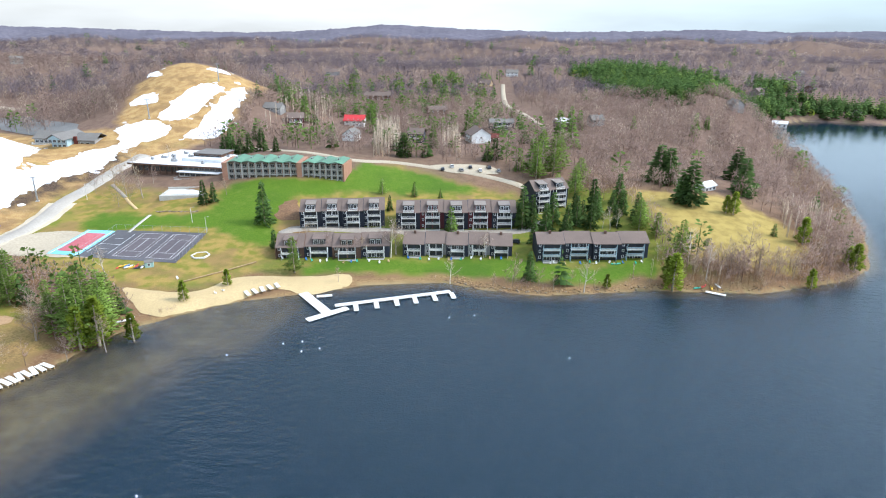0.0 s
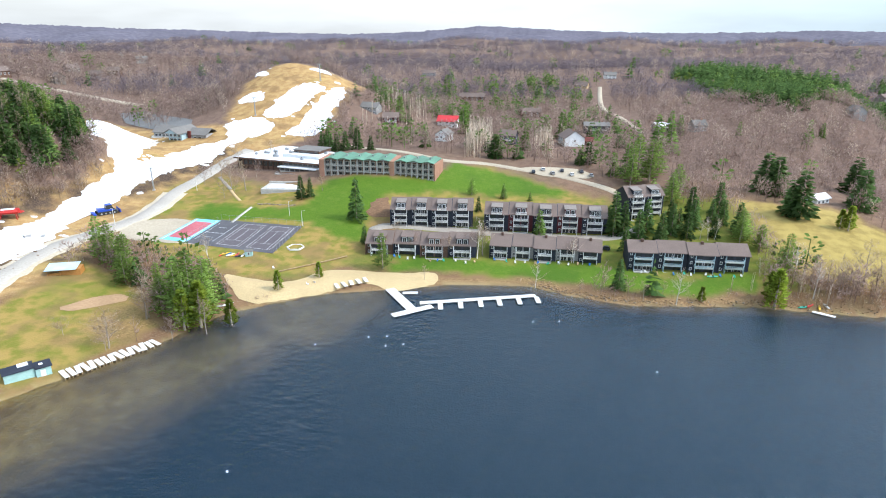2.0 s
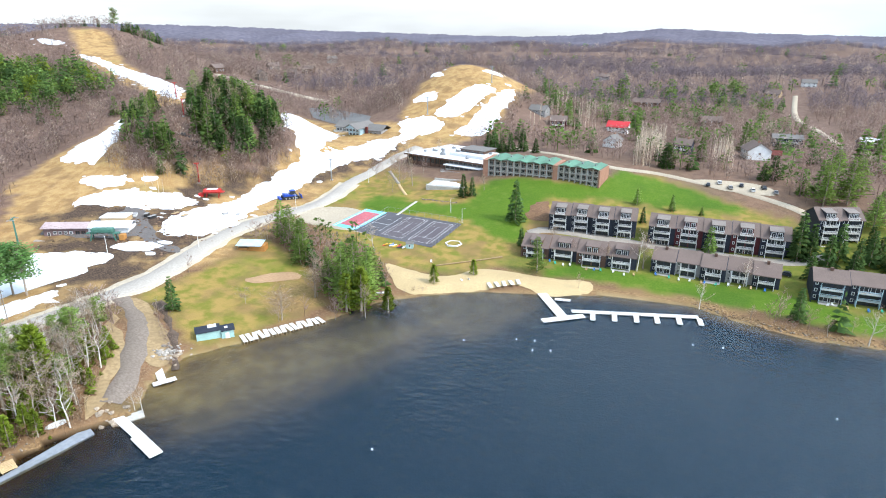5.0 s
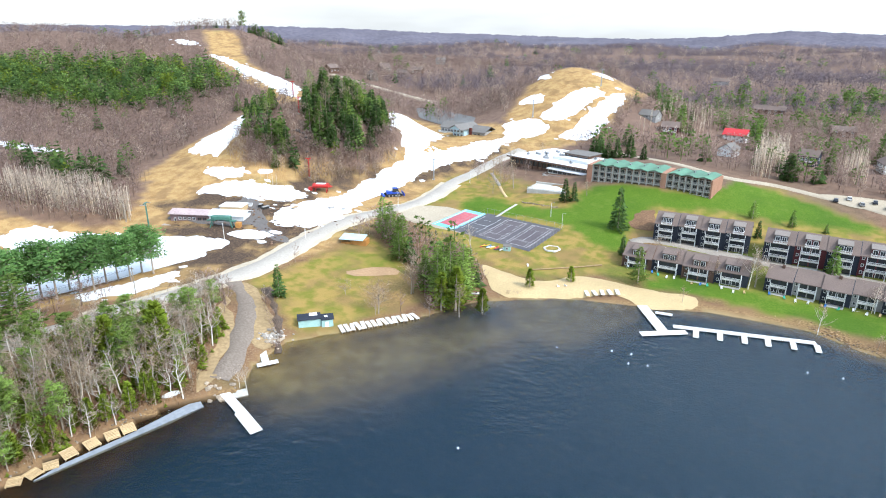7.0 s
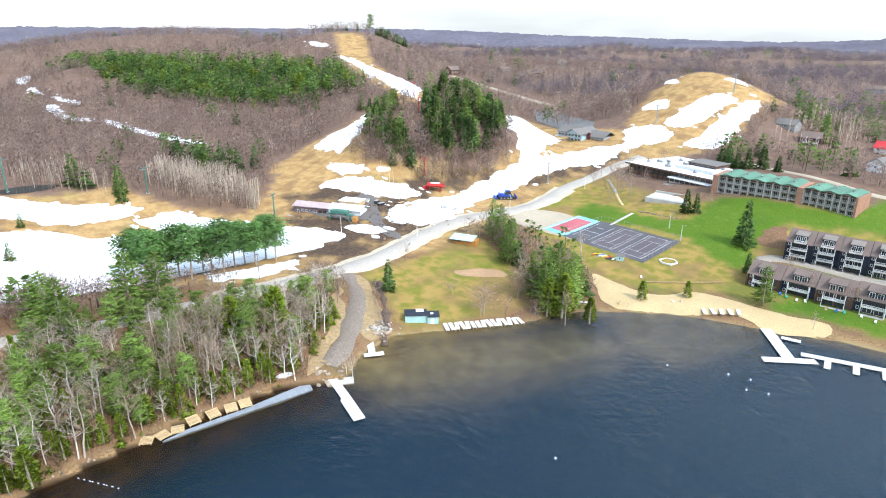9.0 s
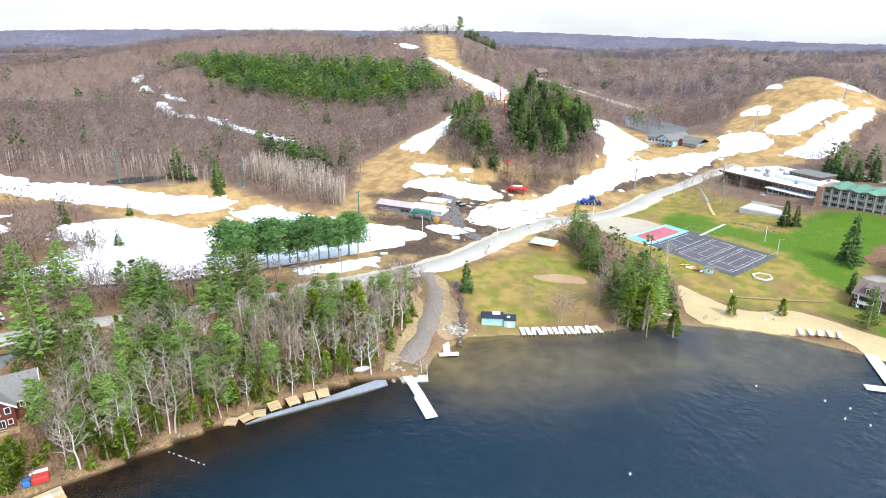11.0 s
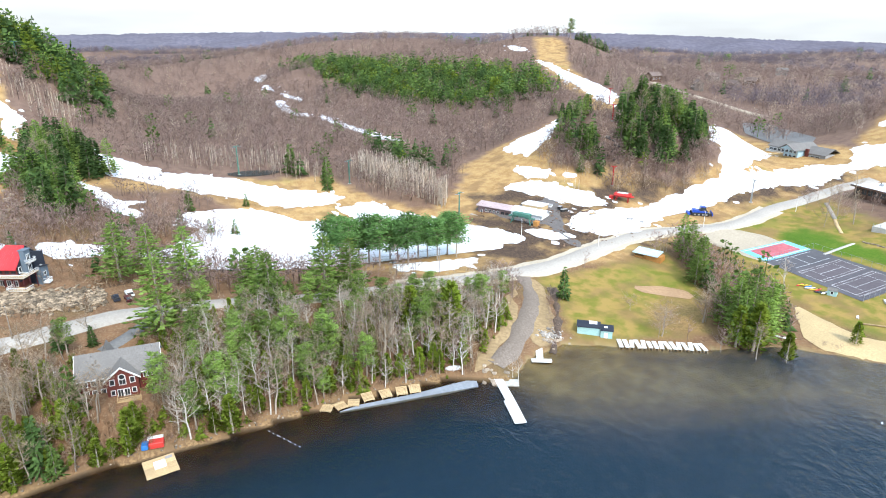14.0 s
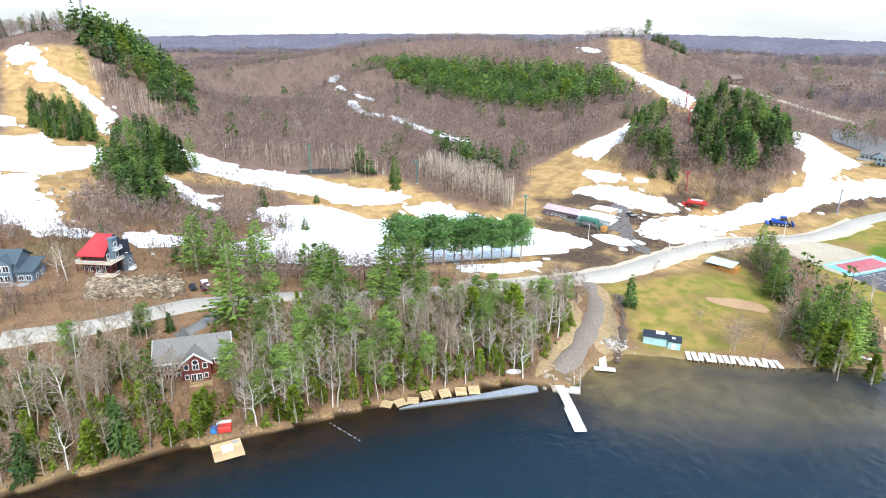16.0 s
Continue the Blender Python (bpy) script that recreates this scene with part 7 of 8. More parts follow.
def build_chalet_lodge():
    """The grey ski chalet with two wings behind the snow."""
    x, y = -256, 388
    b = thing("ski_chalet", "grey ski chalet with hipped roofs beside the parking lot", "lodge", "", pose(x, y, 20.6, 0, 0, facing(x, y, -215, 383)))
    part("wall", box(0, 20, 0, 12, -3, 4.2), GREYCLAD, b)
    part("roof", gable_roof(-0.8, 20.8, 0, 12, 4.22, 7.6, 0.9), GREYSHINGLE, b)
    part("wall", box(18, 28, -8, 12, -4, 5.6), PALEBLUE, b)
    part("roof", profile([(-6.2, 5.2), (0, 8.6), (6.2, 5.2), (6.2, 5.5), (0, 8.9), (-6.2, 5.5)], -13, 10), GREYSHINGLE, b, at=pose(23, 0, 0, 0, 0, 90))
    part("gable_wall", profile([(-5, 5.6), (5, 5.6), (0, 8.3)], -11.9, 7.9), PALEBLUE, b, at=pose(23, 0, 0, 0, 0, 90))
    part("wall", box(28, 42, -2, 11, -4, 4.0), GREYCLAD, b)
    part("roof", gable_roof(27.6, 42.8, -2, 11, 4.02, 7.2, 0.9), GREYSHINGLE, b)
    for k in range(3):
        window(b, 20 + 3 * k, -8, 3.0, 2.2, 1.8)
        window(b, 20 + 3 * k, -8, 0.2, 2.2, 1.8)
        window(b, 30 + 3.6 * k, -2, 0.8, 2.4, 1.8)
    for k in range(6):
        window(b, 1.8 + 3.0 * k, 0, 1.2, 2.4, 1.8)
    balcony(b, 9, 0, 0.6, 18.0, 3.0, WHITEPAINT, name="deck")
    part("chimney", box(29.0, 31.0, -3.2, -2.05, -3, 6.2), REDSIDING, b, "red brick chimney")


build_brick_red_house()
build_red_roof_house()
build_grey_house()
build_ski_lodge()
build_chalet_lodge()

# ---- courts ----
def court_ring(a0, a1, b0, b1):
    ox, oy = -159.0, 233.0
    return [(ox + 0.9959 * a + 0.0900 * b, oy - 0.0900 * a + 0.9959 * b) for a, b in ((a0, b0), (a1, b0), (a1, b1), (a0, b1))]


def flat_piece(name, ring, material, up, parent, label=""):
    return part(name, drape(name, ring, material, up, 0.0, 0.0, 6.0, round_off=False), None, parent, label)


def build_courts():
    c = thing("sports_courts", "paved courts with a red and blue pad and mauve tennis courts", "sports court")
    flat_piece("pad", court_ring(13, 54, -0.5, 28), COURTBLACK, 0.14, c, "black asphalt pad")
    flat_piece("blue_border", court_ring(0, 13, 0, 27), COURTBLUE, 0.16, c, "sky-blue painted border")
    flat_piece("red_field", court_ring(2.0, 11.0, 3.5, 23.5), COURTRED, 0.22, c, "red painted playing field")
    for side in (1.0, 11.6):
        flat_piece("side_line", court_ring(side, side + 0.5, 0.3, 26.7), LINE, 0.24, c)
    for k in range(2):
        o = 25.5 + 14.0 * k
        flat_piece("tennis_court", court_ring(o, o + 12.6, 1.8, 25.8), COURTMAUVE, 0.20, c, "mauve painted tennis court")
        for a0, a1, b0, b1 in ((0.8, 0.95, 2.2, 25.4), (11.65, 11.8, 2.2, 25.4), (2.2, 2.32, 2.2, 25.4), (10.3, 10.42, 2.2, 25.4), (0.8, 11.8, 2.2, 2.35), (0.8, 11.8, 25.25, 25.4), (2.2, 10.4, 7.4, 7.52), (2.2, 10.4, 20.2, 20.32), (6.2, 6.34, 7.4, 20.3)):
            flat_piece("court_line", court_ring(o + a0, o + a1, b0, b1), LINE, 0.26, c)
    for a0, a1, b0, b1 in ((14.5, 23.5, 12.9, 13.1), (14.5, 14.7, 4, 24), (23.3, 23.5, 4, 24), (17, 21, 8, 8.2), (17, 21, 19, 19.2)):
        flat_piece("court_line", court_ring(a0, a1, b0, b1), LINE, 0.22, c)
    corners = court_ring(12.8, 54.5, -0.6, 28.2)
    for k in range(4):
        (x0, y0), (x1, y1) = corners[k], corners[(k + 1) % 4]
        if k == 0:
            continue
        n = 10
        for m in range(n):
            x, y = x0 + (x1 - x0) * m / n, y0 + (y1 - y0) * m / n
            z = z_at(x, y)
            part("fence_post", tube((x, y, z - 0.3), (x, y, z + 2.6), 0.05, 0.05, 5), STEEL, c)
        part("fence_rail", tube((x0, y0, z_at(x0, y0) + 2.6), (x1, y1, z_at(x1, y1) + 2.6), 0.04, 0.04, 5), STEEL, c)


build_courts()


# ---- docks and shore things ----
def dock(label, legs, z=0.55, name="dock", group="lake docks"):
    """A dock of straight legs: each (from, to, breadth), laid in sections on posts."""
    d = thing(name, label, "dock", group, pose(legs[0][0][0], legs[0][0][1], 0))
    ox, oy = legs[0][0]
    for (x0, y0), (x1, y1), wide in legs:
        long, turn = math.hypot(x1 - x0, y1 - y0), facing(x0, y0, x1, y1)
        n = max(round(long / 3.2), 1)
        step = long / n
        for k in range(n):
            at = pose(x0 - ox, y0 - oy, z, 0, 0, turn) @ pose(k * step, 0, 0.004 * (k % 2))
            s = part("section", shared(("section", round(step, 2), wide), lambda: box(0.03, step - 0.03, -wide / 2, wide / 2, -0.22, 0, bevel=0.03), DECKWHITE), None, d, at=at)
            for side in (-1, 1):
                part("post", shared(("post", wide), lambda: tube((0.3, 0, -1.6), (0.3, 0, 0.12), 0.06, 0.06, 5), STEEL), None, s, at=pose(0, side * (wide / 2 - 0.12), 0))
    return d


dock("white T-shaped swimming dock running off the sand beach", [((-50.5, 206), (-38.6, 189.3), 3.6), ((-44.5, 184.0), (-32.5, 193.5), 2.8), ((-45, 203.0), (-39.5, 204.0), 1.8)])
FINGER = (0.19, -0.98)
LONG = [((-37.2, 195.4), (3.1, 208.1), 2.2)]
for u in (0.17, 0.34, 0.51, 0.67, 0.84, 1.0):
    fx, fy = -37.2 + 40.3 * u, 195.4 + 12.7 * u
    LONG.append(((fx + FINGER[0] * 1.2, fy + FINGER[1] * 1.2), (fx + FINGER[0] * 6.5, fy + FINGER[1] * 6.5), 1.7))
dock("long white boat dock with six finger slips", LONG)
dock("white launch dock with a wider outer half", [((-127.4, 87.9), (-116.5, 84.6), 2.5), ((-116.6, 84.3), (-106.6, 81.0), 3.1)])
dock("short white T-shaped dock beside the launch", [((-136.6, 109.2), (-130.4, 105.0), 2.1), ((-131.2, 102.4), (-128.0, 107.6), 2.0)])

r = random.Random(3)
for k in range(15):
    u = (k + 0.5) / 15
    x, y = -126.8 + 15.0 * u, 132.4 + 22.6 * u
    d = thing("stored_dock_section", "white dock section laid up on the shore grass", "dock section", "stored dock sections", pose(x, y, z_at(x, y) + 0.35, 0, 2.5 * r.uniform(-1, 1), facing(0, 0, 15.0, 22.6) + 90 + r.uniform(-9, 9)))
    part("deck", shared(("deck", k % 3), lambda: box(-2.6, 2.6, -0.68, 0.68, 0.12, 0.30, bevel=0.03), DECKWHITE), None, d)
    for s in (-1, 1):
        part("skid", shared(("skid",), lambda: box(-2.5, 2.5, -0.08, 0.08, -0.6, 0.12), RAWWOOD), None, d, at=pose(0, s * 0.5, 0))
for k in range(5):
    x, y = -70 + 2.3 * k, 203.5 + 1.6 * k
    d = thing("stored_dock_section", "white dock section lying on the sand beach", "dock section", "sections on the beach", pose(x, y, z_at(x, y) + 0.45, 0, 3, 118 + r.uniform(-8, 8)))
    part("deck", shared(("deck", 0), lambda: box(-2.6, 2.6, -0.68, 0.68, 0.12, 0.30, bevel=0.03), DECKWHITE), None, d)

# Swimming raft and what stands by it
raft = thing("swim_raft", "square raw-wood swim raft with a raised box", "raft", "", pose(-132.1, 0.2, 0.3, 0, 0, 5))
for k in range(9):
    part("plank", shared(("raftplank",), lambda: box(-0.37, 0.37, -3.4, 3.4, -0.15, 0.06, bevel=0.02), RAWWOOD), None, raft, at=pose(-3.1 + 0.775 * k, 0, 0))
part("raised_box", box(-1.5, 0.9, -1.3, 1.2, 0.06, 0.55, bevel=0.03), DECKWHITE, raft)
part("ladder_deck", box(-2.9, -1.9, 1.4, 2.9, 0.065, 0.12), GREYCLAD, raft, "grey mat on the deck")
for s in (-1, 1):
    part("float", tube((-3.3, s * 2.8, -0.35), (3.3, s * 2.8, -0.35), 0.3, 0.3, 8), RUBBER, raft)
tub = thing("beach_locker", "red and blue plastic lockers with a white lid on the bank", "locker", "", pose(-139.0, 0.2, z_at(-139.0, 0.2), 0, 0, 80) @ Matrix.Scale(1.35, 4))
part("red_box", box(-1.2, 1.2, -0.8, 0.8, 0, 1.1, bevel=0.1), PLASTICRED, tub)
part("blue_box", box(-2.4, -1.3, -0.8, 0.8, 0, 0.9, bevel=0.1), PLASTICBLUE, tub)
part("lid", box(-1.6, 1.0, 0.9, 1.9, 0.2, 1.0, bevel=0.1), WHITEPAINT, tub)

# Grey breakwater ramp, lumber racks and boulders at the launch
tagged(part("launch_apron", prism([(-133.4, 43), (-131.0, 57), (-126.8, 81), (-130.6, 82.5), (-131.2, 75), (-131.8, 63), (-133.8, 49)], -0.6, 0.22), surface("wet_concrete", (0.30, 0.32, 0.35), (0.22, 0.24, 0.27), 0.35, 0.1, 0.8)), "long wet grey concrete apron along the shore", "breakwater", kind="structure")


def lumber_rack(x, y, turn, tilt, flat=False):
    k = thing("lumber_rack", "tan slatted wooden dock ramp resting on the bank", "dock ramp", "lumber ramps on the bank", pose(x, y, z_at(x, y) + (0.4 if flat else 0.95), tilt, 0, turn))
    for n in range(7):
        part("slat", shared(("slat",), lambda: box(-1.55, 1.55, -0.17, 0.17, 0, 0.07), RAWWOOD), None, k, at=pose(0, -1.35 + 0.45 * n, 0))
    for s in (-1, 1):
        part("beam", shared(("beam",), lambda: box(-0.08, 0.08, -1.6, 1.6, -0.2, 0), RAWWOOD), None, k, at=pose(s * 1.3, 0, 0))
        if not flat:
            part("leg", shared(("rackleg",), lambda: box(-0.07, 0.07, -0.07, 0.07, -1.2, -0.2), BARK), None, k, at=pose(s * 1.3, -1.3, 0))
    return k


for x, y in ((-135.4, 51.6), (-134.5, 56.4), (-133.7, 60.8), (-133.0, 64.4)):
    lumber_rack(x, y, 80 + r.uniform(-8, 8), 14)
for x, y in ((-136.2, 40.5), (-135.6, 44.0), (-135.2, 47.5)):
    lumber_rack(x, y, r.uniform(40, 100), 4, True)


def rock_mesh(seed):
    g, bm = random.Random(seed), bmesh.new()
    bmesh.ops.create_icosphere(bm, subdivisions=1, radius=1.0)
    for v in bm.verts:
        v.co *= g.uniform(0.72, 1.15)
        v.co.z *= 0.62
    return bm


for k in range(4):
    SHARED["rock", k] = mesh_of("boulder", rock_mesh(k), ROCK)
for k in range(26):
    u = r.random()
    x, y = (-131.5 + r.uniform(-1.5, 7), 83 + r.uniform(0, 9)) if k < 16 else (-138 + r.uniform(-2, 6), 112 + r.uniform(-2, 8))
    s = r.uniform(0.4, 1.1)
    b = tagged(part("boulder", SHARED["rock", k % 4], None), "pale grey boulder at the boat launch", "boulder", "launch boulders")
    b.matrix_world = pose(x, y, max(z_at(x, y), -0.1) + 0.1 * s, 0, 0, r.uniform(0, 360)) @ Matrix.Diagonal((s, s, s, 1))
pad = thing("launch_slab", "pale concrete slab beside the launch dock", "slab", "", pose(-124, 90, 0.1, 0, 0, 60))
part("slab", box(-2.2, 2.2, -1.6, 1.6, -0.8, 0.25, bevel=0.05), CONCRETE, pad)
boat = thing("upturned_boat", "white upturned rowing boat on the bank", "boat", "", pose(-136.2, 78.5, z_at(-136.2, 78.5) + 0.1, 0, 0, 70))
hull = bmesh.new()
bmesh.ops.create_uvsphere(hull, u_segments=14, v_segments=8, radius=1.0, matrix=Matrix.Diagonal((2.6, 0.9, 0.75, 1)))
part("hull", hull, WHITEPAINT, boat)


def rubble(name, label, rocks, place, low, high, seed, stone=None, slabs=0.0):
    """A heap of many rocks joined as one."""
    g, vs, fs, base = random.Random(seed), [], [], 0
    temp = []
    for k in range(4):
        bm = rock_mesh(20 + k)
        bm.verts.index_update()
        temp.append((np.array([v.co[:] for v in bm.verts]), np.array([[v.index for v in f.verts] for f in bm.faces])))
        bm.free()
    for _ in range(rocks):
        x, y = place(g)
        v, f = temp[g.randrange(4)]
        s, a = g.uniform(low, high), g.uniform(0, 6.28)
        c, d = math.cos(a), math.sin(a)
        if g.random() < slabs:
            v = v * np.array([2.1, 0.55, 0.6]) + v[:, :1] * np.array([0, 0, g.uniform(-0.5, 0.5)])
        w = np.stack([(v[:, 0] * c - v[:, 1] * d) * s * 1.3 + x, (v[:, 0] * d + v[:, 1] * c) * s + y, v[:, 2] * s + z_at(x, y) + s * 0.2], 1)
        vs.append(w), fs.append(f + base)
        base += len(v)
    return tagged(new(name, raw_mesh(name, np.concatenate(vs), np.concatenate(fs), stone or ROCK)), label, "rocks", kind="stuff")


rubble("rock_pile", "heap of broken grey and tan quarry rock by the road", 1300, lambda g: (-212 + g.gauss(0, 4.0), -20 + g.uniform(-15, 13)), 0.25, 1.0, 4, surface("broken_quarry_stone", (0.34, 0.26, 0.175), (0.15, 0.11, 0.075), 0.9, 0.4, 2.5, 0.08, island=0.55), 0.6)
rubble("shore_stones", "pale stones and driftwood along the waterline", 330, lambda g: (lambda k, u: (SHORE[k][0] + (SHORE[k + 1][0] - SHORE[k][0]) * u - (2.0 if k < 7 else 0) + g.uniform(-1.2, 1.2), SHORE[k][1] + (SHORE[k + 1][1] - SHORE[k][1]) * u + (1.2 if k > 15 else 0) + g.uniform(-1.0, 1.0)))(g.choice((1, 2, 3, 4, 16, 17, 18, 19, 20, 21, 22)), g.random()), 0.12, 0.42, 5)
rubble("launch_rubble", "heap of pale broken stones above the short dock", 70, lambda g: (-140.3 + g.gauss(0, 1.5), 116.3 + g.gauss(0, 2.0)), 0.25, 0.75, 14, surface("pale_broken_stone", (0.58, 0.53, 0.47), (0.34, 0.29, 0.24), 0.9, 0.4, 2.5, 0.08, vary=0.2, island=0.35))
rubble("slope_rocks", "broken rock below the evergreens on the run", 130, lambda g: (-305 + g.gauss(0, 9), -38 + g.gauss(0, 9)), 0.4, 1.4, 6)
rubble("knob_cliff_rocks", "dark rock ledges under the evergreen knob", 34, lambda g: (-270 + g.gauss(0, 7), 258 + g.gauss(0, 5)), 0.6, 1.7, 8, DARKROCK)

# Buoys and a rope of floats
def buoy_mesh():
    bm = bmesh.new()
    bmesh.ops.create_uvsphere(bm, u_segments=10, v_segments=6, radius=0.24)
    bmesh.ops.create_cone(bm, cap_ends=True, segments=8, radius1=0.08, radius2=0.05, depth=0.3, matrix=Matrix.Translation((0, 0, 0.28)))
    return bm


for x, y in ((-48.6, 168.5), (-42, 163.7), (-36.9, 165.6), (-63.5, 161.3), (11, 188.8), (-43, 169.8), (2.4, 187), (37.6, 160.4), (-63, 103)):
    tagged(part("mooring_buoy", shared(("buoy",), buoy_mesh, WHITEPAINT), None, at=pose(x, y, 0.12)), "small white mooring buoy floating on the lake", "buoy", "mooring buoys")
line = thing("float_line", "rope of small white floats off the shore", "float line", "", pose(-133.8, 24.9, 0.05))
for k in range(9):
    part("float", shared(("float",), lambda: tube((-0.2, 0, 0), (0.2, 0, 0), 0.10, 0.10, 6), WHITEPAINT), None, line, at=pose(9.0 * (k / 8 + 0.03 * (k % 3)), 4.6 * (k / 8 + 0.03 * (k % 3)), 0.05, 0, 0, 26))

# Beach wall, hexagon frame, boat shed, canteen hut
wall = thing("log_wall", "weathered pale log retaining wall above the beach", "retaining wall")
for k in range(8):
    x0, y0, x1, y1 = -96 + 2.75 * k, 211.5 + 2.3 * k, -96 + 2.75 * (k + 1), 211.5 + 2.3 * (k + 1)
    part("log", tube((x0, y0, z_at(x0, y0) + 0.3), (x1, y1, z_at(x1, y1) + 0.3), 0.30, 0.30, 8), VERGE, wall)
ring = thing("sand_box", "white hexagonal timber frame on the lawn", "sandbox", "", pose(-98, 235, z_at(-98, 235), 0, 0, 12))
for k in range(6):
    a = radians(60 * k)
    part("beam", box(-1.8, 1.8, -0.2, 0.2, -0.2, 0.5, bevel=0.03), DECKWHITE, ring, at=Matrix.Translation((3.1 * math.sin(a), -3.1 * math.cos(a), 0)) @ pose(0, 0, 0, 0, 0, 60 * k))

shed = thing("boat_shed", "pale teal boat shed with dark flat roof by the water", "shed", "", pose(-137.3, 125.0, z_at(-133, 130), 0, 0, facing(-136.8, 125.3, -129.7, 133.2)))
part("wall", box(0, 7.2, 0, 4.2, -1.5, 2.7), TEAL, shed)
part("roof", box(-0.3, 7.3, -0.4, 4.6, 2.7, 2.95, bevel=0.03), BLUECLAD, shed)
part("skylight", box(3.6, 6.2, 2.2, 4.4, 2.95, 3.1), WHITEROOF, shed, "white translucent roof panel")
part("wall", box(7.3, 11, -0.6, 3.4, -1.5, 2.3), TEAL, shed)
part("roof", box(7.2, 11.4, -0.9, 3.8, 2.3, 2.55, bevel=0.03), BLUECLAD, shed)
part("hatch", box(8.4, 9.4, 1.0, 2.0, 2.55, 2.75), WHITEROOF, shed)
part("door", box(8.4, 9.6, -0.66, -0.58, -0.4, 1.7), WHITEPAINT, shed)
hut = thing("canteen_hut", "orange wooden roadside hut with pale blue lean-to roof", "hut", "", pose(-175.5, 187.6, z_at(-170, 190), 0, 0, facing(-175.7, 187, -164.8, 191)))
part("wall", box(4.6, 11.2, 0.6, 5.2, -1.2, 2.3), ORANGEWOOD, hut)
part("roof", profile([(-0.6, 2.35), (5.8, 3.1), (5.8, 3.3), (-0.6, 2.55)], -0.6, 10.2), surface("pale_blue_roof_metal", (0.46, 0.62, 0.70), (0.52, 0.68, 0.75), 0.5), hut)
for px, py in ((0, 0), (4.4, 0), (0, 4.8)):
    part("post", box(px, px + 0.2, py, py + 0.2, -1.2, 2.4), ORANGEWOOD, hut)
part("counter", box(0.4, 4.4, 0.5, 1.0, -0.6, 1.0), ORANGEWOOD, hut)


# ---- vehicles ----
def car(label, x, y, turn, paint, pickup=False, group="parked cars", s=1.0):
    c = thing("pickup_truck" if pickup else "car", label, "truck" if pickup else "car", group, pose(x, y, z_at(x, y) + 0.15, 0, 0, turn) @ Matrix.Scale(s, 4))
    part("body", profile([(-2.3, 0.35), (2.3, 0.35), (2.35, 0.75), (2.2, 0.95), (0.9, 1.0), (-2.3, 1.0)], -0.92, 0.92), paint, c)
    if pickup:
        part("cabin", profile([(-0.7, 1.0), (1.0, 1.0), (0.45, 1.75), (-0.6, 1.75)], -0.82, 0.82), paint, c)
        part("cargo_bed", box(-0.8, 0.8, -2.2, -0.8, 1.0, 1.12), RUBBER, c)
    else:
        part("cabin", profile([(-2.2, 1.0), (1.1, 1.0), (0.4, 1.62), (-1.7, 1.62)], -0.82, 0.82), GLASS, c)
        part("roof_panel", box(-0.78, 0.78, -1.6, 0.35, 1.62, 1.68, bevel=0.02), paint, c)
    for wx in (-0.9, 0.9):
        for wy in (-1.45, 1.45):
            w = part("wheel", shared(("tyre",), lambda: tube((-0.12, 0, 0), (0.12, 0, 0), 0.34, 0.34, 12), RUBBER), None, c, at=pose(wx, wy, 0.34))
            part("rim", shared(("rim",), lambda: tube((-0.14, 0, 0), (0.14, 0, 0), 0.18, 0.18, 8), STEEL), None, w)
        part("headlight", box(wx * 0.75 - 0.14, wx * 0.75 + 0.14, 2.28, 2.38, 0.65, 0.82), WHITEPAINT, c)
    return c


DARKPAINT = surface("dark_car_paint", (0.03, 0.035, 0.05), (0.04, 0.045, 0.06), 0.3)
for k, (paint, word) in enumerate(((DARKPAINT, "dark"), (WHITEPAINT, "white"), (GREYCLAD, "grey"), (DARKPAINT, "black"), (WHITEPAINT, "white"), (DARKPAINT, "dark"), (GREYCLAD, "silver"))):
    car(word + " car parked on the pale gravel ground", 0 + 5.2 * k, 338.5 + (k % 2) * 5.5, 5 * (k % 3), paint)
car("dark blue pickup truck parked by the rock heap", -209, -4, 100, DARKPAINT, True, "")
car("dark red car parked beside a pickup truck", -208.5, -0.5, 100, REDCLAD, False, "")
car("white van parked behind the red car", -212.5, 0.0, 100, WHITEPAINT, True, "", 1.1)
car("white car at the head of the driveway", -189.5, 4, 20, WHITEPAINT, False, "")
car("dark car parked beside the apartment row", 31, 250, 80, DARKPAINT, False, "")


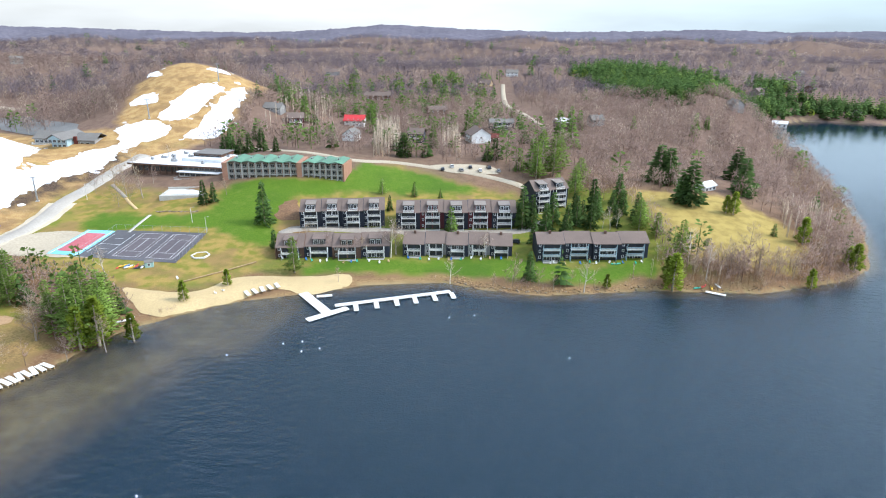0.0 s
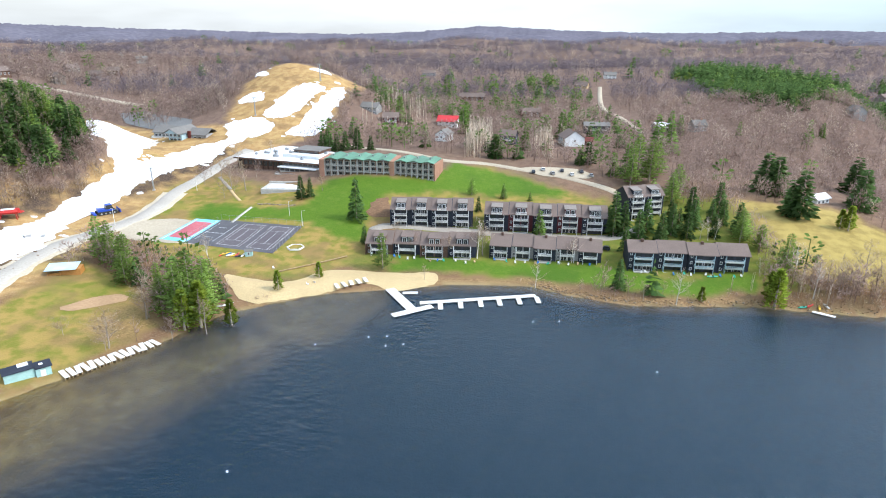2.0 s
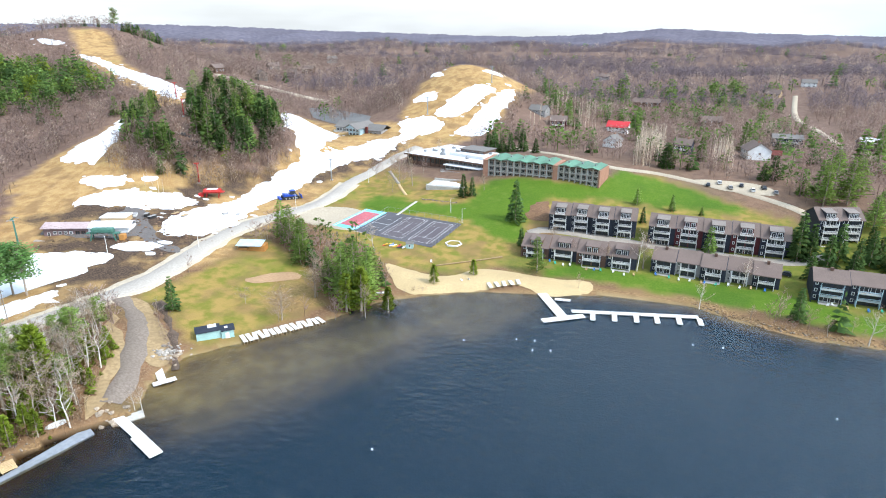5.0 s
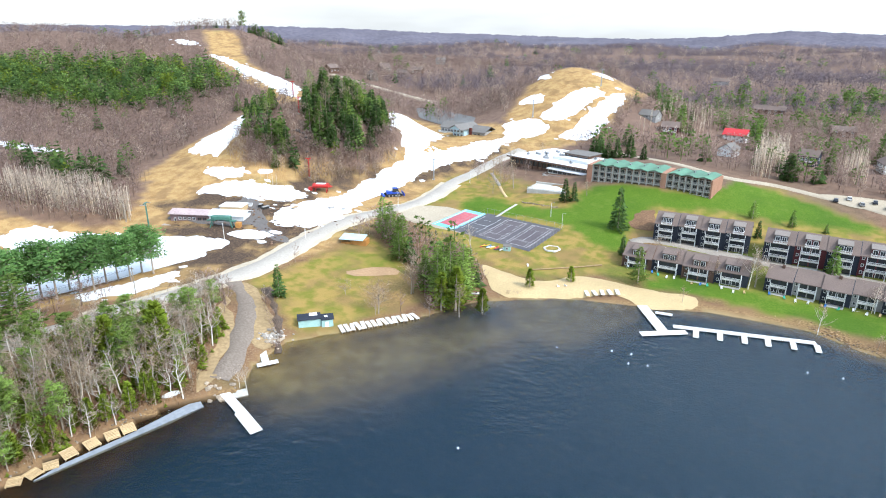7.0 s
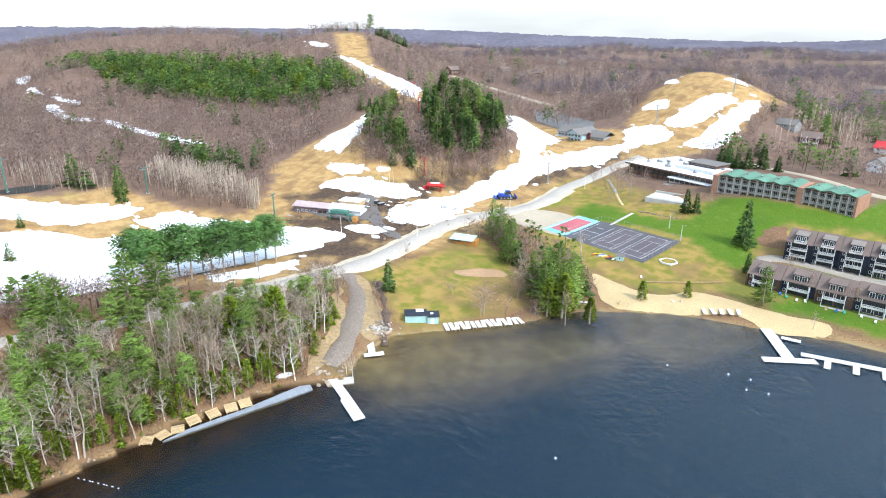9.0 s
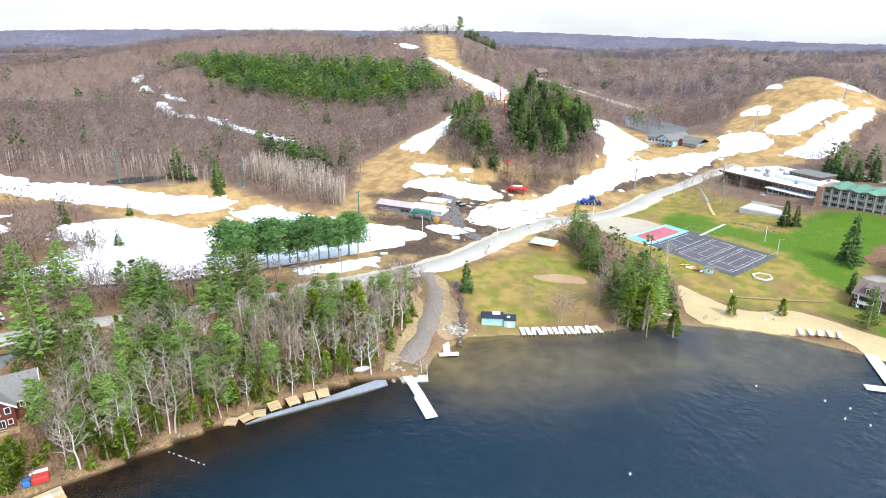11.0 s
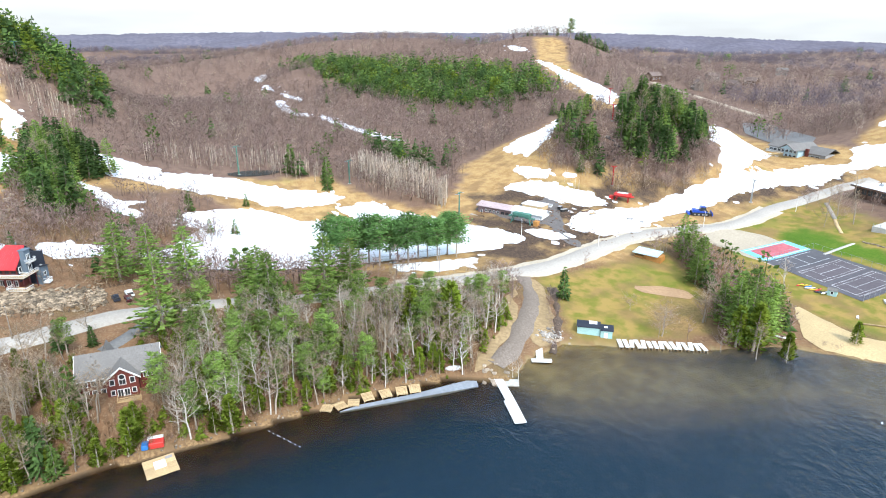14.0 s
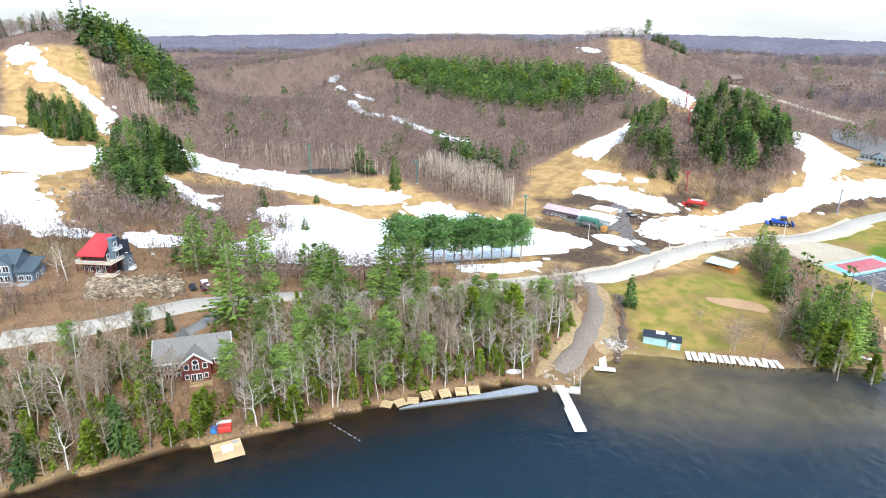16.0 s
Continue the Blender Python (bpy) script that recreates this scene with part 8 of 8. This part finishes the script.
def groomer(label, x, y, turn, paint):
    g = thing("snow_groomer", label, "snow groomer", "", pose(x, y, z_at(x, y) + 0.1, 0, 0, turn) @ Matrix.Scale(1.25, 4))
    for s in (-1, 1):
        t = part("track", profile([(-3.6, 0.3), (-3.1, 0), (3.1, 0), (3.6, 0.5), (3.3, 1.1), (-3.3, 1.1)], -0.75, 0.75), RUBBER, g, at=pose(s * 1.6, 0, 0))
        for k in range(4):
            part("road_wheel", shared(("roadwheel",), lambda: tube((-0.8, 0, 0), (0.8, 0, 0), 0.35, 0.35, 10), STEEL), None, t, at=pose(0, -2.2 + 1.5 * k, 0.5))
    part("body", profile([(-3.0, 1.0), (2.6, 1.0), (2.4, 1.6), (-0.2, 1.8), (-3.0, 2.4)], -1.5, 1.5), paint, g)
    cab = part("cab", profile([(-0.4, 1.6), (2.5, 1.6), (1.9, 3.3), (-0.1, 3.3)], -1.25, 1.25), GLASS, g)
    part("cab_roof", box(-1.3, 1.3, -0.2, 2.0, 3.3, 3.45, bevel=0.04), paint, cab)
    part("blade", profile([(4.3, 0.1), (4.7, 0.2), (4.5, 1.5), (4.3, 1.4)], -2.5, 2.5), paint, g)
    part("tiller", box(-2.3, 2.3, -5.0, -3.9, 0.2, 0.9, bevel=0.1), paint, g)
    for s in (-1, 1):
        part("push_arm", tube((s * 0.9, 2.4, 0.9), (s * 0.9, 4.3, 0.7), 0.12, 0.12), STEEL, g)
    return g


groomer("bright blue snow groomer parked on muddy snow", -202.5, 259.5, -40, BLUESTEEL)

# Red drive station of the chairlift
x, y = -233, 236
st = thing("lift_station", "red chairlift drive station with pale roof on the slope", "lift station", "", pose(x, y, z_at(x, y), 0, 0, 30))
part("housing", profile([(-1.8, 2.4), (1.8, 2.4), (2.2, 3.2), (1.6, 4.2), (-1.6, 4.2), (-2.2, 3.2)], -4.2, 4.2), REDSTEEL, st)
part("roof_sheet", box(-2.6, 2.6, -1.3, 1.3, 4.2, 4.35), WHITEROOF, st)
for px in (-3.2, 3.2):
    for py in (-1.2, 1.2):
        part("leg", tube((px, py, -0.8), (px * 0.9, py * 0.9, 2.5), 0.22, 0.18), REDSTEEL, st)
part("bull_wheel", tube((4.4, 0, 2.6), (4.4, 0, 2.85), 1.8, 1.8, 20), REDSTEEL, st)
part("booth", box(-6.8, -4.6, -1.2, 1.2, -0.5, 2.3, bevel=0.05), REDSTEEL, st)


def lift_tower(label, x, y, tall, paint, arm=4.4, turn=0.0, group="lift towers"):
    t = thing("lift_tower", label, "lift tower", group, pose(x, y, z_at(x, y), 0, 0, turn))
    part("mast", tube((0, 0, -0.8), (0, 0, tall), 0.42, 0.30, 8), paint, t)
    a = part("crossarm", box(-arm / 2, arm / 2, -0.2, 0.2, tall - 0.2, tall + 0.2), paint, t)
    for s in (-1, 1):
        part("sheave_train", box(s * arm / 2 - 0.12, s * arm / 2 + 0.12, -1.5, 1.5, tall - 0.45, tall - 0.2), STEEL, a)
    part("foot", box(-0.8, 0.8, -0.8, 0.8, -0.9, 0.25), CONCRETE, t)
    for k in range(int(tall / 1.2)):
        part("rung", box(-0.25, 0.25, -0.5, -0.44, 0.8 + 1.2 * k, 0.86 + 1.2 * k), STEEL, t)
    return t


lift_tower("red steel chairlift tower at the knob's foot", -248, 242.6, 10.5, REDSTEEL, 3.0, 40)
lift_tower("red steel chairlift tower on the rocky run", -283, 272, 9.5, REDSTEEL, 3.0, 40)
lift_tower("red steel chairlift tower on the upper run", -385, 365, 11, REDSTEEL, 3.4, 40)
GREENS = [(-376, 68, 17.0), (-343, 125, 14.0), (-265, 155, 11.5)]
for x, y, tall in GREENS:
    lift_tower("green steel chairlift tower above the snow field", x, y, tall, GREENSTEEL, 4.6, facing(-376, 68, -265, 155) + 90)
lift_tower("green steel chairlift tower on the hill crest", -560, -70, 8.0, GREENSTEEL, 5.0, 90)
lift_tower("green steel chairlift tower beside the evergreens", -520, -42, 12.0, GREENSTEEL, 4.6, 60)
lift_tower("dark floodlight tower on the straw slope", -199, 294, 12.0, STEEL, 1.6, 20, "light poles")
lift_tower("dark steel tower on the far ski slope", -194, 414, 12.0, STEEL, 3.0, 20, "light poles")
lift_tower("dark steel tower high on the far ski slope", -165, 470, 12.0, STEEL, 3.0, 20, "light poles")

t = thing("lift_terminal", "dark green chairlift loading terminal beside the ski lodge", "lift station", "", pose(-232, 170.5, z_at(-232, 170.5), 0, 0, facing(-261, 164, -230, 179)))
part("housing", box(-4.5, 4.5, -1.4, 1.4, 3.4, 5.2, bevel=0.25), GREENSTEEL, t)
for s in (-1, 1):
    for d in (-1, 1):
        part("leg", tube((s * 5.5, d * 1.0, -0.8), (s * 4.2, d * 0.9, 3.6), 0.3, 0.25), GREENSTEEL, t)
    part("cable_guide", box(s * 4.6 - 2.2, s * 4.6 + 2.2, -1.0, 1.0, 2.9, 3.3), GREENSTEEL, t)
part("bull_wheel", tube((0, 0, 2.9), (0, 0, 3.15), 1.9, 1.9, 20), STEEL, t)
part("control_booth", box(6.8, 9.0, -1.2, 1.2, -0.6, 2.4, bevel=0.05), ORANGEWOOD, t, "orange control booth")


def cable(name, label, points, thick, sag, material=None):
    c = thing(name, label, "cable")
    for (ax, ay, az), (bx, by, bz) in zip(points, points[1:]):
        n, rows = 8, []
        side = Vector((by - ay, ax - bx, 0)).normalized() * thick
        for k in range(n + 1):
            u = k / n
            p = Vector((ax + (bx - ax) * u, ay + (by - ay) * u, az + (bz - az) * u - sag * 4 * u * (1 - u)))
            rows += [p + side, p + Vector((0, 0, thick)), p - side]
        faces = [[3 * k + m, 3 * k + (m + 1) % 3, 3 * k + 3 + (m + 1) % 3, 3 * k + 3 + m] for k in range(n) for m in range(3)]
        part("strand", raw_mesh("strand", [tuple(p) for p in rows], faces, material or RUBBER), None, c)
    return c


tops = [(-232, 170.5, z_at(-232, 170.5) + 3.2)] + [(x, y, z_at(x, y) + tall - 0.2) for x, y, tall in reversed(GREENS)] + [(-520, -42, z_at(-520, -42) + 11.8)]
for s in (-1.6, 1.6):
    cable("lift_cable", "thin steel haul rope of the green chairlift", [(x + s * 0.6, y - s * 0.8, z) for x, y, z in tops], 0.03, 1.2)


def light_pole(x, y, tall, label="pale street lamp pole with a short arm", arm=1.2, turn=0):
    p = thing("street_lamp", label, "street lamp", "street lamps", pose(x, y, z_at(x, y), 0, 0, turn))
    part("pole", tube((0, 0, -0.5), (0, 0, tall), 0.14, 0.09, 8), DECKWHITE, p)
    part("arm", tube((0, 0, tall - 0.1), (arm, 0, tall + 0.25), 0.05, 0.05, 6), STEEL, p)
    part("lamp_head", box(arm - 0.15, arm + 0.55, -0.16, 0.16, tall + 0.18, tall + 0.34, bevel=0.04), STEEL, p)


for x, y, tall in ((-191, 182, 9), (-216, 159, 9), (-113, 267, 7), (-103, 257, 7), (-188, 245, 8), (-178, 300, 8)):
    light_pole(x, y, tall, turn=random.Random(int(x)).uniform(0, 360))

# Power line along the shore road
POLES = [(-200, -78), (-190, -30), (-205, 12), (-196, 61), (-194, 105)]
tip = []
for x, y in POLES:
    p = thing("utility_pole", "grey wooden utility pole beside the shore road", "utility pole", "utility poles", pose(x, y, z_at(x, y), 0, 0, 10))
    part("pole", tube((0, 0, -0.6), (0, 0, 10.5), 0.17, 0.12, 8), BARK, p)
    part("crossarm", box(-1.1, 1.1, -0.07, 0.07, 9.7, 9.85), BARK, p)
    for s in (-0.95, 0.0, 0.95):
        part("insulator", tube((s, 0, 9.85), (s, 0, 10.1), 0.05, 0.04, 6), WHITEPAINT, p)
    tip.append((x, y, z_at(x, y) + 10.1))
for s, drop in ((-0.95, 0), (0.0, 0.1), (0.95, 0), (0.2, 2.2), (-0.2, 2.9)):
    cable("power_line", "thin dark overhead wire along the shore road", [(x + s, y, z - drop) for x, y, z in tip], 0.045, 0.7)

# Lattice mast on the hill
m = thing("radio_mast", "tall grey lattice radio mast on the wooded hill", "mast", "", pose(-636.3, -68.7, z_at(-636.3, -68.7)))
for k in range(3):
    a = radians(120 * k)
    part("leg", tube((2.4 * math.cos(a), 2.4 * math.sin(a), -1), (0.4 * math.cos(a), 0.4 * math.sin(a), 78), 0.34, 0.22, 6), STEEL, m)
for n in range(18):
    z0, z1 = 4.2 * n, 4.2 * (n + 1)
    w0, w1 = 2.4 - 2.0 * z0 / 78, 2.4 - 2.0 * z1 / 78
    bm = bmesh.new()
    for k in range(3):
        a, b = radians(120 * k), radians(120 * (k + 1))
        tube((w0 * math.cos(a), w0 * math.sin(a), z0), (w1 * math.cos(b), w1 * math.sin(b), z1), 0.17, 0.17, 4, bm)
    part("brace", bm, STEEL, m)

# Toys by the court, kayaks by the point, garden chairs
kit = thing("rental_shed", "small grey-green rental shed on the courtside grass", "shed", "", pose(-114, 224.5, z_at(-114, 224.5), 0, 0, 20))
part("wall", gable_wall(-1.5, 1.5, -1.2, 1.2, 2.0, 2.7), TEAL, kit)
part("roof", gable_roof(-1.7, 1.7, -1.2, 1.2, 2.02, 2.72, 0.2, 0.12), GREYSHINGLE, kit)
window(kit, 0, -1.2, 0.5, 1.0, 1.2)


def kayak(x, y, turn, paint, word, tilt=0.0, group="kayaks", up=0.0):
    k = thing("kayak", word + " plastic kayak lying on the grass", "kayak", group, pose(x, y, z_at(x, y) + 0.3 + up, tilt, 0, turn))
    bm = bmesh.new()
    bmesh.ops.create_uvsphere(bm, u_segments=12, v_segments=8, radius=1.0, matrix=Matrix.Diagonal((2.2, 0.45, 0.3, 1)))
    part("hull", bm, paint, k)
    part("cockpit", tube((0.1, 0, 0.2), (0.1, 0, 0.34), 0.36, 0.36, 10), RUBBER, k)


PAINTS = ((PLASTICRED, "red"), (PLASTICYELLOW, "yellow"), (PLASTICBLUE, "blue"), (WHITEPAINT, "white"), (PLASTICYELLOW, "orange-yellow"), (PLASTICRED, "faded red"), (DARKPAINT, "dark"), (WHITEPAINT, "white"))
for k, (paint, word) in enumerate(PAINTS):
    kayak(-125 + 1.3 * k, 222.5 + 0.5 * (k % 3), 70 + r.uniform(-30, 30), paint, word, r.uniform(-10, 10), "kayaks by the court", 0.25 * (k % 2))
for k, (paint, word) in enumerate(((PLASTICGREEN, "green"), (PLASTICRED, "red"), (PLASTICYELLOW, "yellow"), (WHITEPAINT, "white"))):
    kayak(95 + 2.6 * k, 211.5 + (k % 2), 20 + 25 * k, paint, word, 0, "kayaks on the point")
kayak(69, 229.5, 10, PLASTICGREEN, "bright green", 20, "")
kayak(-139, -43, 60, PLASTICGREEN, "pale green", 0, "")
kayak(-104, 181, 30, WHITEPAINT, "white", 0, "white boats by the inlet")
kayak(-102.5, 182.5, 50, WHITEPAINT, "white", 0, "white boats by the inlet")
dock("small weathered dock at the kayak landing", [((97, 209), (103, 205.5), 1.5)])


def lawn_chair(x, y, turn, paint, word):
    c = thing("lawn_chair", word + " lawn chair on the grass", "chair", "lawn chairs", pose(x, y, z_at(x, y), 0, 0, turn))
    part("seat", box(-0.32, 0.32, -0.32, 0.3, 0.36, 0.42), paint, c)
    part("backrest", box(-0.32, 0.32, 0, 0.06, 0, 0.75), paint, c, at=pose(0, 0.28, 0.4, -18))
    for lx in (-0.28, 0.28):
        for ly in (-0.28, 0.26):
            part("leg", box(lx - 0.03, lx + 0.03, ly - 0.03, ly + 0.03, -0.02, 0.36), paint, c)
        part("armrest", box(lx - 0.06, lx + 0.06, -0.32, 0.34, 0.6, 0.64), paint, c)


for k in range(34):
    row = k % 3
    x = (-64 + 1.3 * k) if row == 0 else (-14 + 1.2 * k) if row == 1 else (40 + 1.25 * k)
    x += r.uniform(-1.8, 1.8)
    y = (232.2 if row == 0 else 235.8 if row == 1 else 230.0) + r.uniform(-1.2, 0.8)
    paint, word = ((WHITEPAINT, "white"), (PLASTICBLUE, "blue"), (WHITEPAINT, "white"), (RAWWOOD, "wooden"), (PLASTICGREEN, "green"))[k % 5]
    lawn_chair(x, y, r.uniform(-40, 40), paint, word)
for x, y in ((-81, 203), (-79, 205), (-99, 214)):
    lawn_chair(x, y, r.uniform(0, 360), WHITEPAINT, "white")

# ---- paths, patches and scrub ----
tagged(part("footpath", way("footpath", [(-137.3, 257.2), (-137.2, 266.1), (-136.4, 276.7)], 1.5, CONCRETE, up=0.14), None), "pale concrete footpath across the lawn", "path", kind="structure")
tagged(part("garden_steps", way("garden_steps", [(-146.3, 284.9), (-153.3, 293.3), (-159.2, 301.2)], 1.5, RAWWOOD, up=0.2), None), "pale wooden steps up the lawn to the lodge", "steps", kind="structure")
tagged(part("lodge_path", way("lodge_path", [(-159.6, 302.1), (-168.5, 312.9), (-175.8, 321.5)], 2.0, GRIT, up=0.16, ragged=0.4), None), "grey worn path up to the main lodge", "path", kind="structure")
tagged(part("chalet_lot", drape("chalet_lot", [(-330, 458), (-318, 476), (-285, 452), (-246, 420), (-238, 404), (-268, 408), (-303, 428)], DARKTAR, 0.35, 0.0, 1.6, round_off=False), None), "grey asphalt parking lot beside the ski chalet", "parking lot", kind="structure")
tagged(part("bare_infield", drape("bare_infield", [(-154, 168), (-149, 176), (-141, 181), (-138, 177), (-144, 170), (-150, 165)], surface("tan_earth", (0.42, 0.265, 0.15), (0.34, 0.215, 0.12), 0.95, 0.15, 1.2), 0.12, 0.1, 1.3), None), "tan bare-earth strip in the park lawn", "bare earth", kind="structure")
tagged(part("pond", drape("pond", [(-379, 62), (-381, 78), (-375, 92), (-371, 84), (-373, 66)], surface("dark_pond_water", (0.02, 0.022, 0.02), (0.03, 0.03, 0.026), 0.08, gloss=0.5), 0.25, 0.0, 0.5), None), "small dark pond below the woods", "pond", kind="structure")
tagged(part("creek_bed", way("creek_bed", [(-167, 138), (-157, 132), (-146, 124), (-137, 116), (-132, 111)], 2.0, surface("dark_wet_mud", (0.085, 0.058, 0.042), (0.14, 0.098, 0.068), 0.7), up=0.10, ragged=2.2), None), "dark wet creek bed between lane and lawn", "creek", kind="structure")

scrub = []
g = random.Random(17)
for _ in range(260):
    u = g.random()
    k = g.choice((17, 18, 19, 20, 21, 22, 1, 2, 3, 4, 10, 11))
    x, y = SHORE[k][0] + (SHORE[k + 1][0] - SHORE[k][0]) * u, SHORE[k][1] + (SHORE[k + 1][1] - SHORE[k][1]) * u
    if k < 9:
        scrub.append((x - g.uniform(2, 6), y, g.uniform(1.2, 3.5), 1.3))
    elif k < 13:
        scrub.append((x - g.uniform(1.5, 4), y + g.uniform(1, 3), g.uniform(1.0, 2.0), 1.3))
    else:
        scrub.append((x, y + g.uniform(2, 7), g.uniform(1.2, 3.5), 1.3))
for _ in range(60):
    u = g.random()
    scrub.append((-165 + 30 * u + g.uniform(-2, 2), 137 - 24 * u + g.uniform(-2, 2), g.uniform(1.2, 2.8), 1.4))
for _ in range(130):
    scrub.append((g.uniform(95, 160), g.uniform(214, 235), g.uniform(3, 8), 0.8))
scatter("shore_scrub", scrub, [far_template("bare", 70 + k) for k in range(5)], "low leafless reddish scrub along the banks", TWIGS)
for x, y, tall in ((46, 262, 13), (50, 268, 15), (53, 255, 10), (66, 262, 12), (70, 272, 14), (88, 268, 13), (62, 278, 11), (84, 286, 15), (34, 272, 10), (-128, 372, 13), (-115, 366, 12), (-108, 368, 14), (-98, 362, 9)):
    plant("spruce", x, y, tall, "spruces round the apartments", 1.15)
for x, y, tall, wide in ((88, 262, 12, 1.3), (92, 252, 11, 1.3), (57, 300, 12, 1.2), (66, 300, 15, 1.3), (72, 316, 14, 1.3), (-30, 300, 8, 1.2), (-112, 176, 15, 1.25), (-117, 179, 17, 1.3), (-120, 172, 14, 1.2), (-113, 188, 13, 1.2), (-152, 199, 15, 1.25), (-145, 189, 13, 1.3), (-105, 172, 16, 1.2)):
    plant("bushpine", x, y, tall, "bushy pines", wide)
for k, (x, y) in enumerate([(-661, 560), (-667, 571), (-661, 572), (-651, 567), (-662, 583), (-651, 579), (-645, 579), (-652, 590), (-646, 591), (-635, 586), (-642, 597), (-664, 571), (-652, 573), (-653, 584), (-654, 596)]):
    plant("fir" if k % 3 else "spruce", x, y, 9 + 5 * (k * 7 % 5) / 4, "dark evergreens on the summit's shoulder", 1.5)
for k, (x, y) in enumerate([(-739, 532), (-740, 540), (-734, 542), (-735, 551), (-729, 552), (-726, 557), (-724, 562)]):
    plant("spruce", x, y, 6 + 4 * (k * 3 % 4) / 3, "small spruces on the summit", 1.2)
plant("pine", -684, 569, 26)
plant("spruce", -700, 560, 12)
plant("spruce", -712, 551, 10)

# Wide bare trees on the park lawn, and bare trees between the apartment rows
plant("spread", -127.1, 153.0, 9.0, "bare trees on the park lawn")
plant("spread", -122.7, 167.9, 10.0, "bare trees on the park lawn")
plant("spread", -123.1, 146.6, 7.0, "bare trees on the park lawn")
plant("spread", -140.8, 151.5, 6.0, "bare trees on the park lawn")
plant("spread", -23.4, 240.1, 11.0, "bare trees between the apartments", 0.62)
plant("spread", -19.3, 239.7, 11.0, "bare trees between the apartments", 0.62)
plant("spread", -34.6, 236.3, 8.0, "bare trees between the apartments", 0.62)
plant("spread", 17.1, 238.8, 9.0, "bare trees between the apartments", 0.62)
plant("spread", -46.7, 237.3, 9.0, "bare trees between the apartments", 0.62)
plant("spread", 20.7, 248.4, 7.0, "bare trees between the apartments", 0.62)
plant("spread", -177.7, 308.2, 11.0, "bare trees by the main lodge", 0.75)
plant("spread", -156.8, 289.0, 11.0, "bare trees by the main lodge", 0.75)
plant("spread", -154.9, 296.8, 9.0, "bare trees by the main lodge", 0.75)
plant("spread", -152.8, 304.6, 10.0, "bare trees by the main lodge", 0.75)
plant("spread", -181.9, 323.9, 10.0, "bare trees by the main lodge", 0.75)
plant("spread", -153.4, 320.9, 9.0, "bare trees by the main lodge", 0.75)
plant("spread", -169.8, 320.8, 11.0, "bare trees by the main lodge", 0.75)
tagged(part("dirt_bank", drape("dirt_bank", [(-79.0, 281.6), (-73.9, 269.1), (-68.2, 268.6), (-64.4, 272.6), (-68.2, 286.8), (-74.6, 287.4)], surface("red_brown_dirt", (0.235, 0.13, 0.07), (0.14, 0.08, 0.045), 0.95, 0.2, 1.2, 0.15), 0.12, 1.2, 4.0), None), "cut bank of red-brown dirt beside the apartments", "dirt bank", kind="structure")
rubble("bank_rocks", "tan rocks and earth on the eroded lake bank", 420, lambda g: (lambda k, u: (SHORE[k][0] + (SHORE[k + 1][0] - SHORE[k][0]) * u, SHORE[k][1] + (SHORE[k + 1][1] - SHORE[k][1]) * u + abs(g.gauss(0.4, 2.2))))(g.choice((16, 17, 18, 19)), g.random()), 0.12, 0.42, 15, surface("tan_bank_rock", (0.36, 0.24, 0.13), (0.20, 0.125, 0.07), 0.95, 0.4, 2.5, 0.08, island=0.35))
for k in range(9):
    x, y = -236 + 5.5 * k + r.uniform(-2, 2), 186 + 3.5 * k + r.uniform(-4, 4)
    c = thing("storage_crate", "weathered equipment crate in the mud by the lodge", "crate", "crates behind the ski lodge", pose(x - 12, y + 4, z_at(x - 12, y + 4), 0, 0, r.uniform(0, 180)))
    w, h = r.uniform(1.0, 2.2), r.uniform(0.8, 1.7)
    part("box", box(-w, w, -0.8, 0.8, -0.1, h, bevel=0.04), r.choice((BROWNCLAD, GREYCLAD, RUBBER, WHITEPAINT, RAWWOOD)), c)
    part("lid", box(-w - 0.06, w + 0.06, -0.86, 0.86, h, h + 0.12), r.choice((GREYCLAD, DECKWHITE, RAWWOOD)), c)
rubble("lodge_dirt_heaps", "dirty heaps of earth and debris round the ski base", 240, lambda g: (-228 + g.gauss(0, 16), 186 + g.gauss(0, 14)), 0.15, 0.8, 16, surface("dark_debris", (0.20, 0.125, 0.08), (0.09, 0.06, 0.045), 0.95, 0.4, 2.5, 0.08, island=0.5))

GARDEN = [(-135.1, 280.5), (-125.0, 279.4), (-114.0, 278.4)]
rubble("garden_stones", "low row of brown garden stones on the lawn", 60, lambda g: (lambda k, u: (GARDEN[k][0] + (GARDEN[k + 1][0] - GARDEN[k][0]) * u + g.uniform(-0.6, 0.6), GARDEN[k][1] + (GARDEN[k + 1][1] - GARDEN[k][1]) * u + g.uniform(-0.6, 0.6)))(g.choice((0, 1)), g.random()), 0.2, 0.6, 18)
plant("spread", -108.1, 163.6, 10, "bare trees on the park lawn", 0.8)
plant("spread", -108.9, 174.9, 9, "bare trees on the park lawn", 0.8)
plant("spread", -170.7, 214.8, 11, "bare trees on the park lawn", 0.8)
plant("spread", -108.2, 157.2, 8, "bare trees on the park lawn", 0.8)
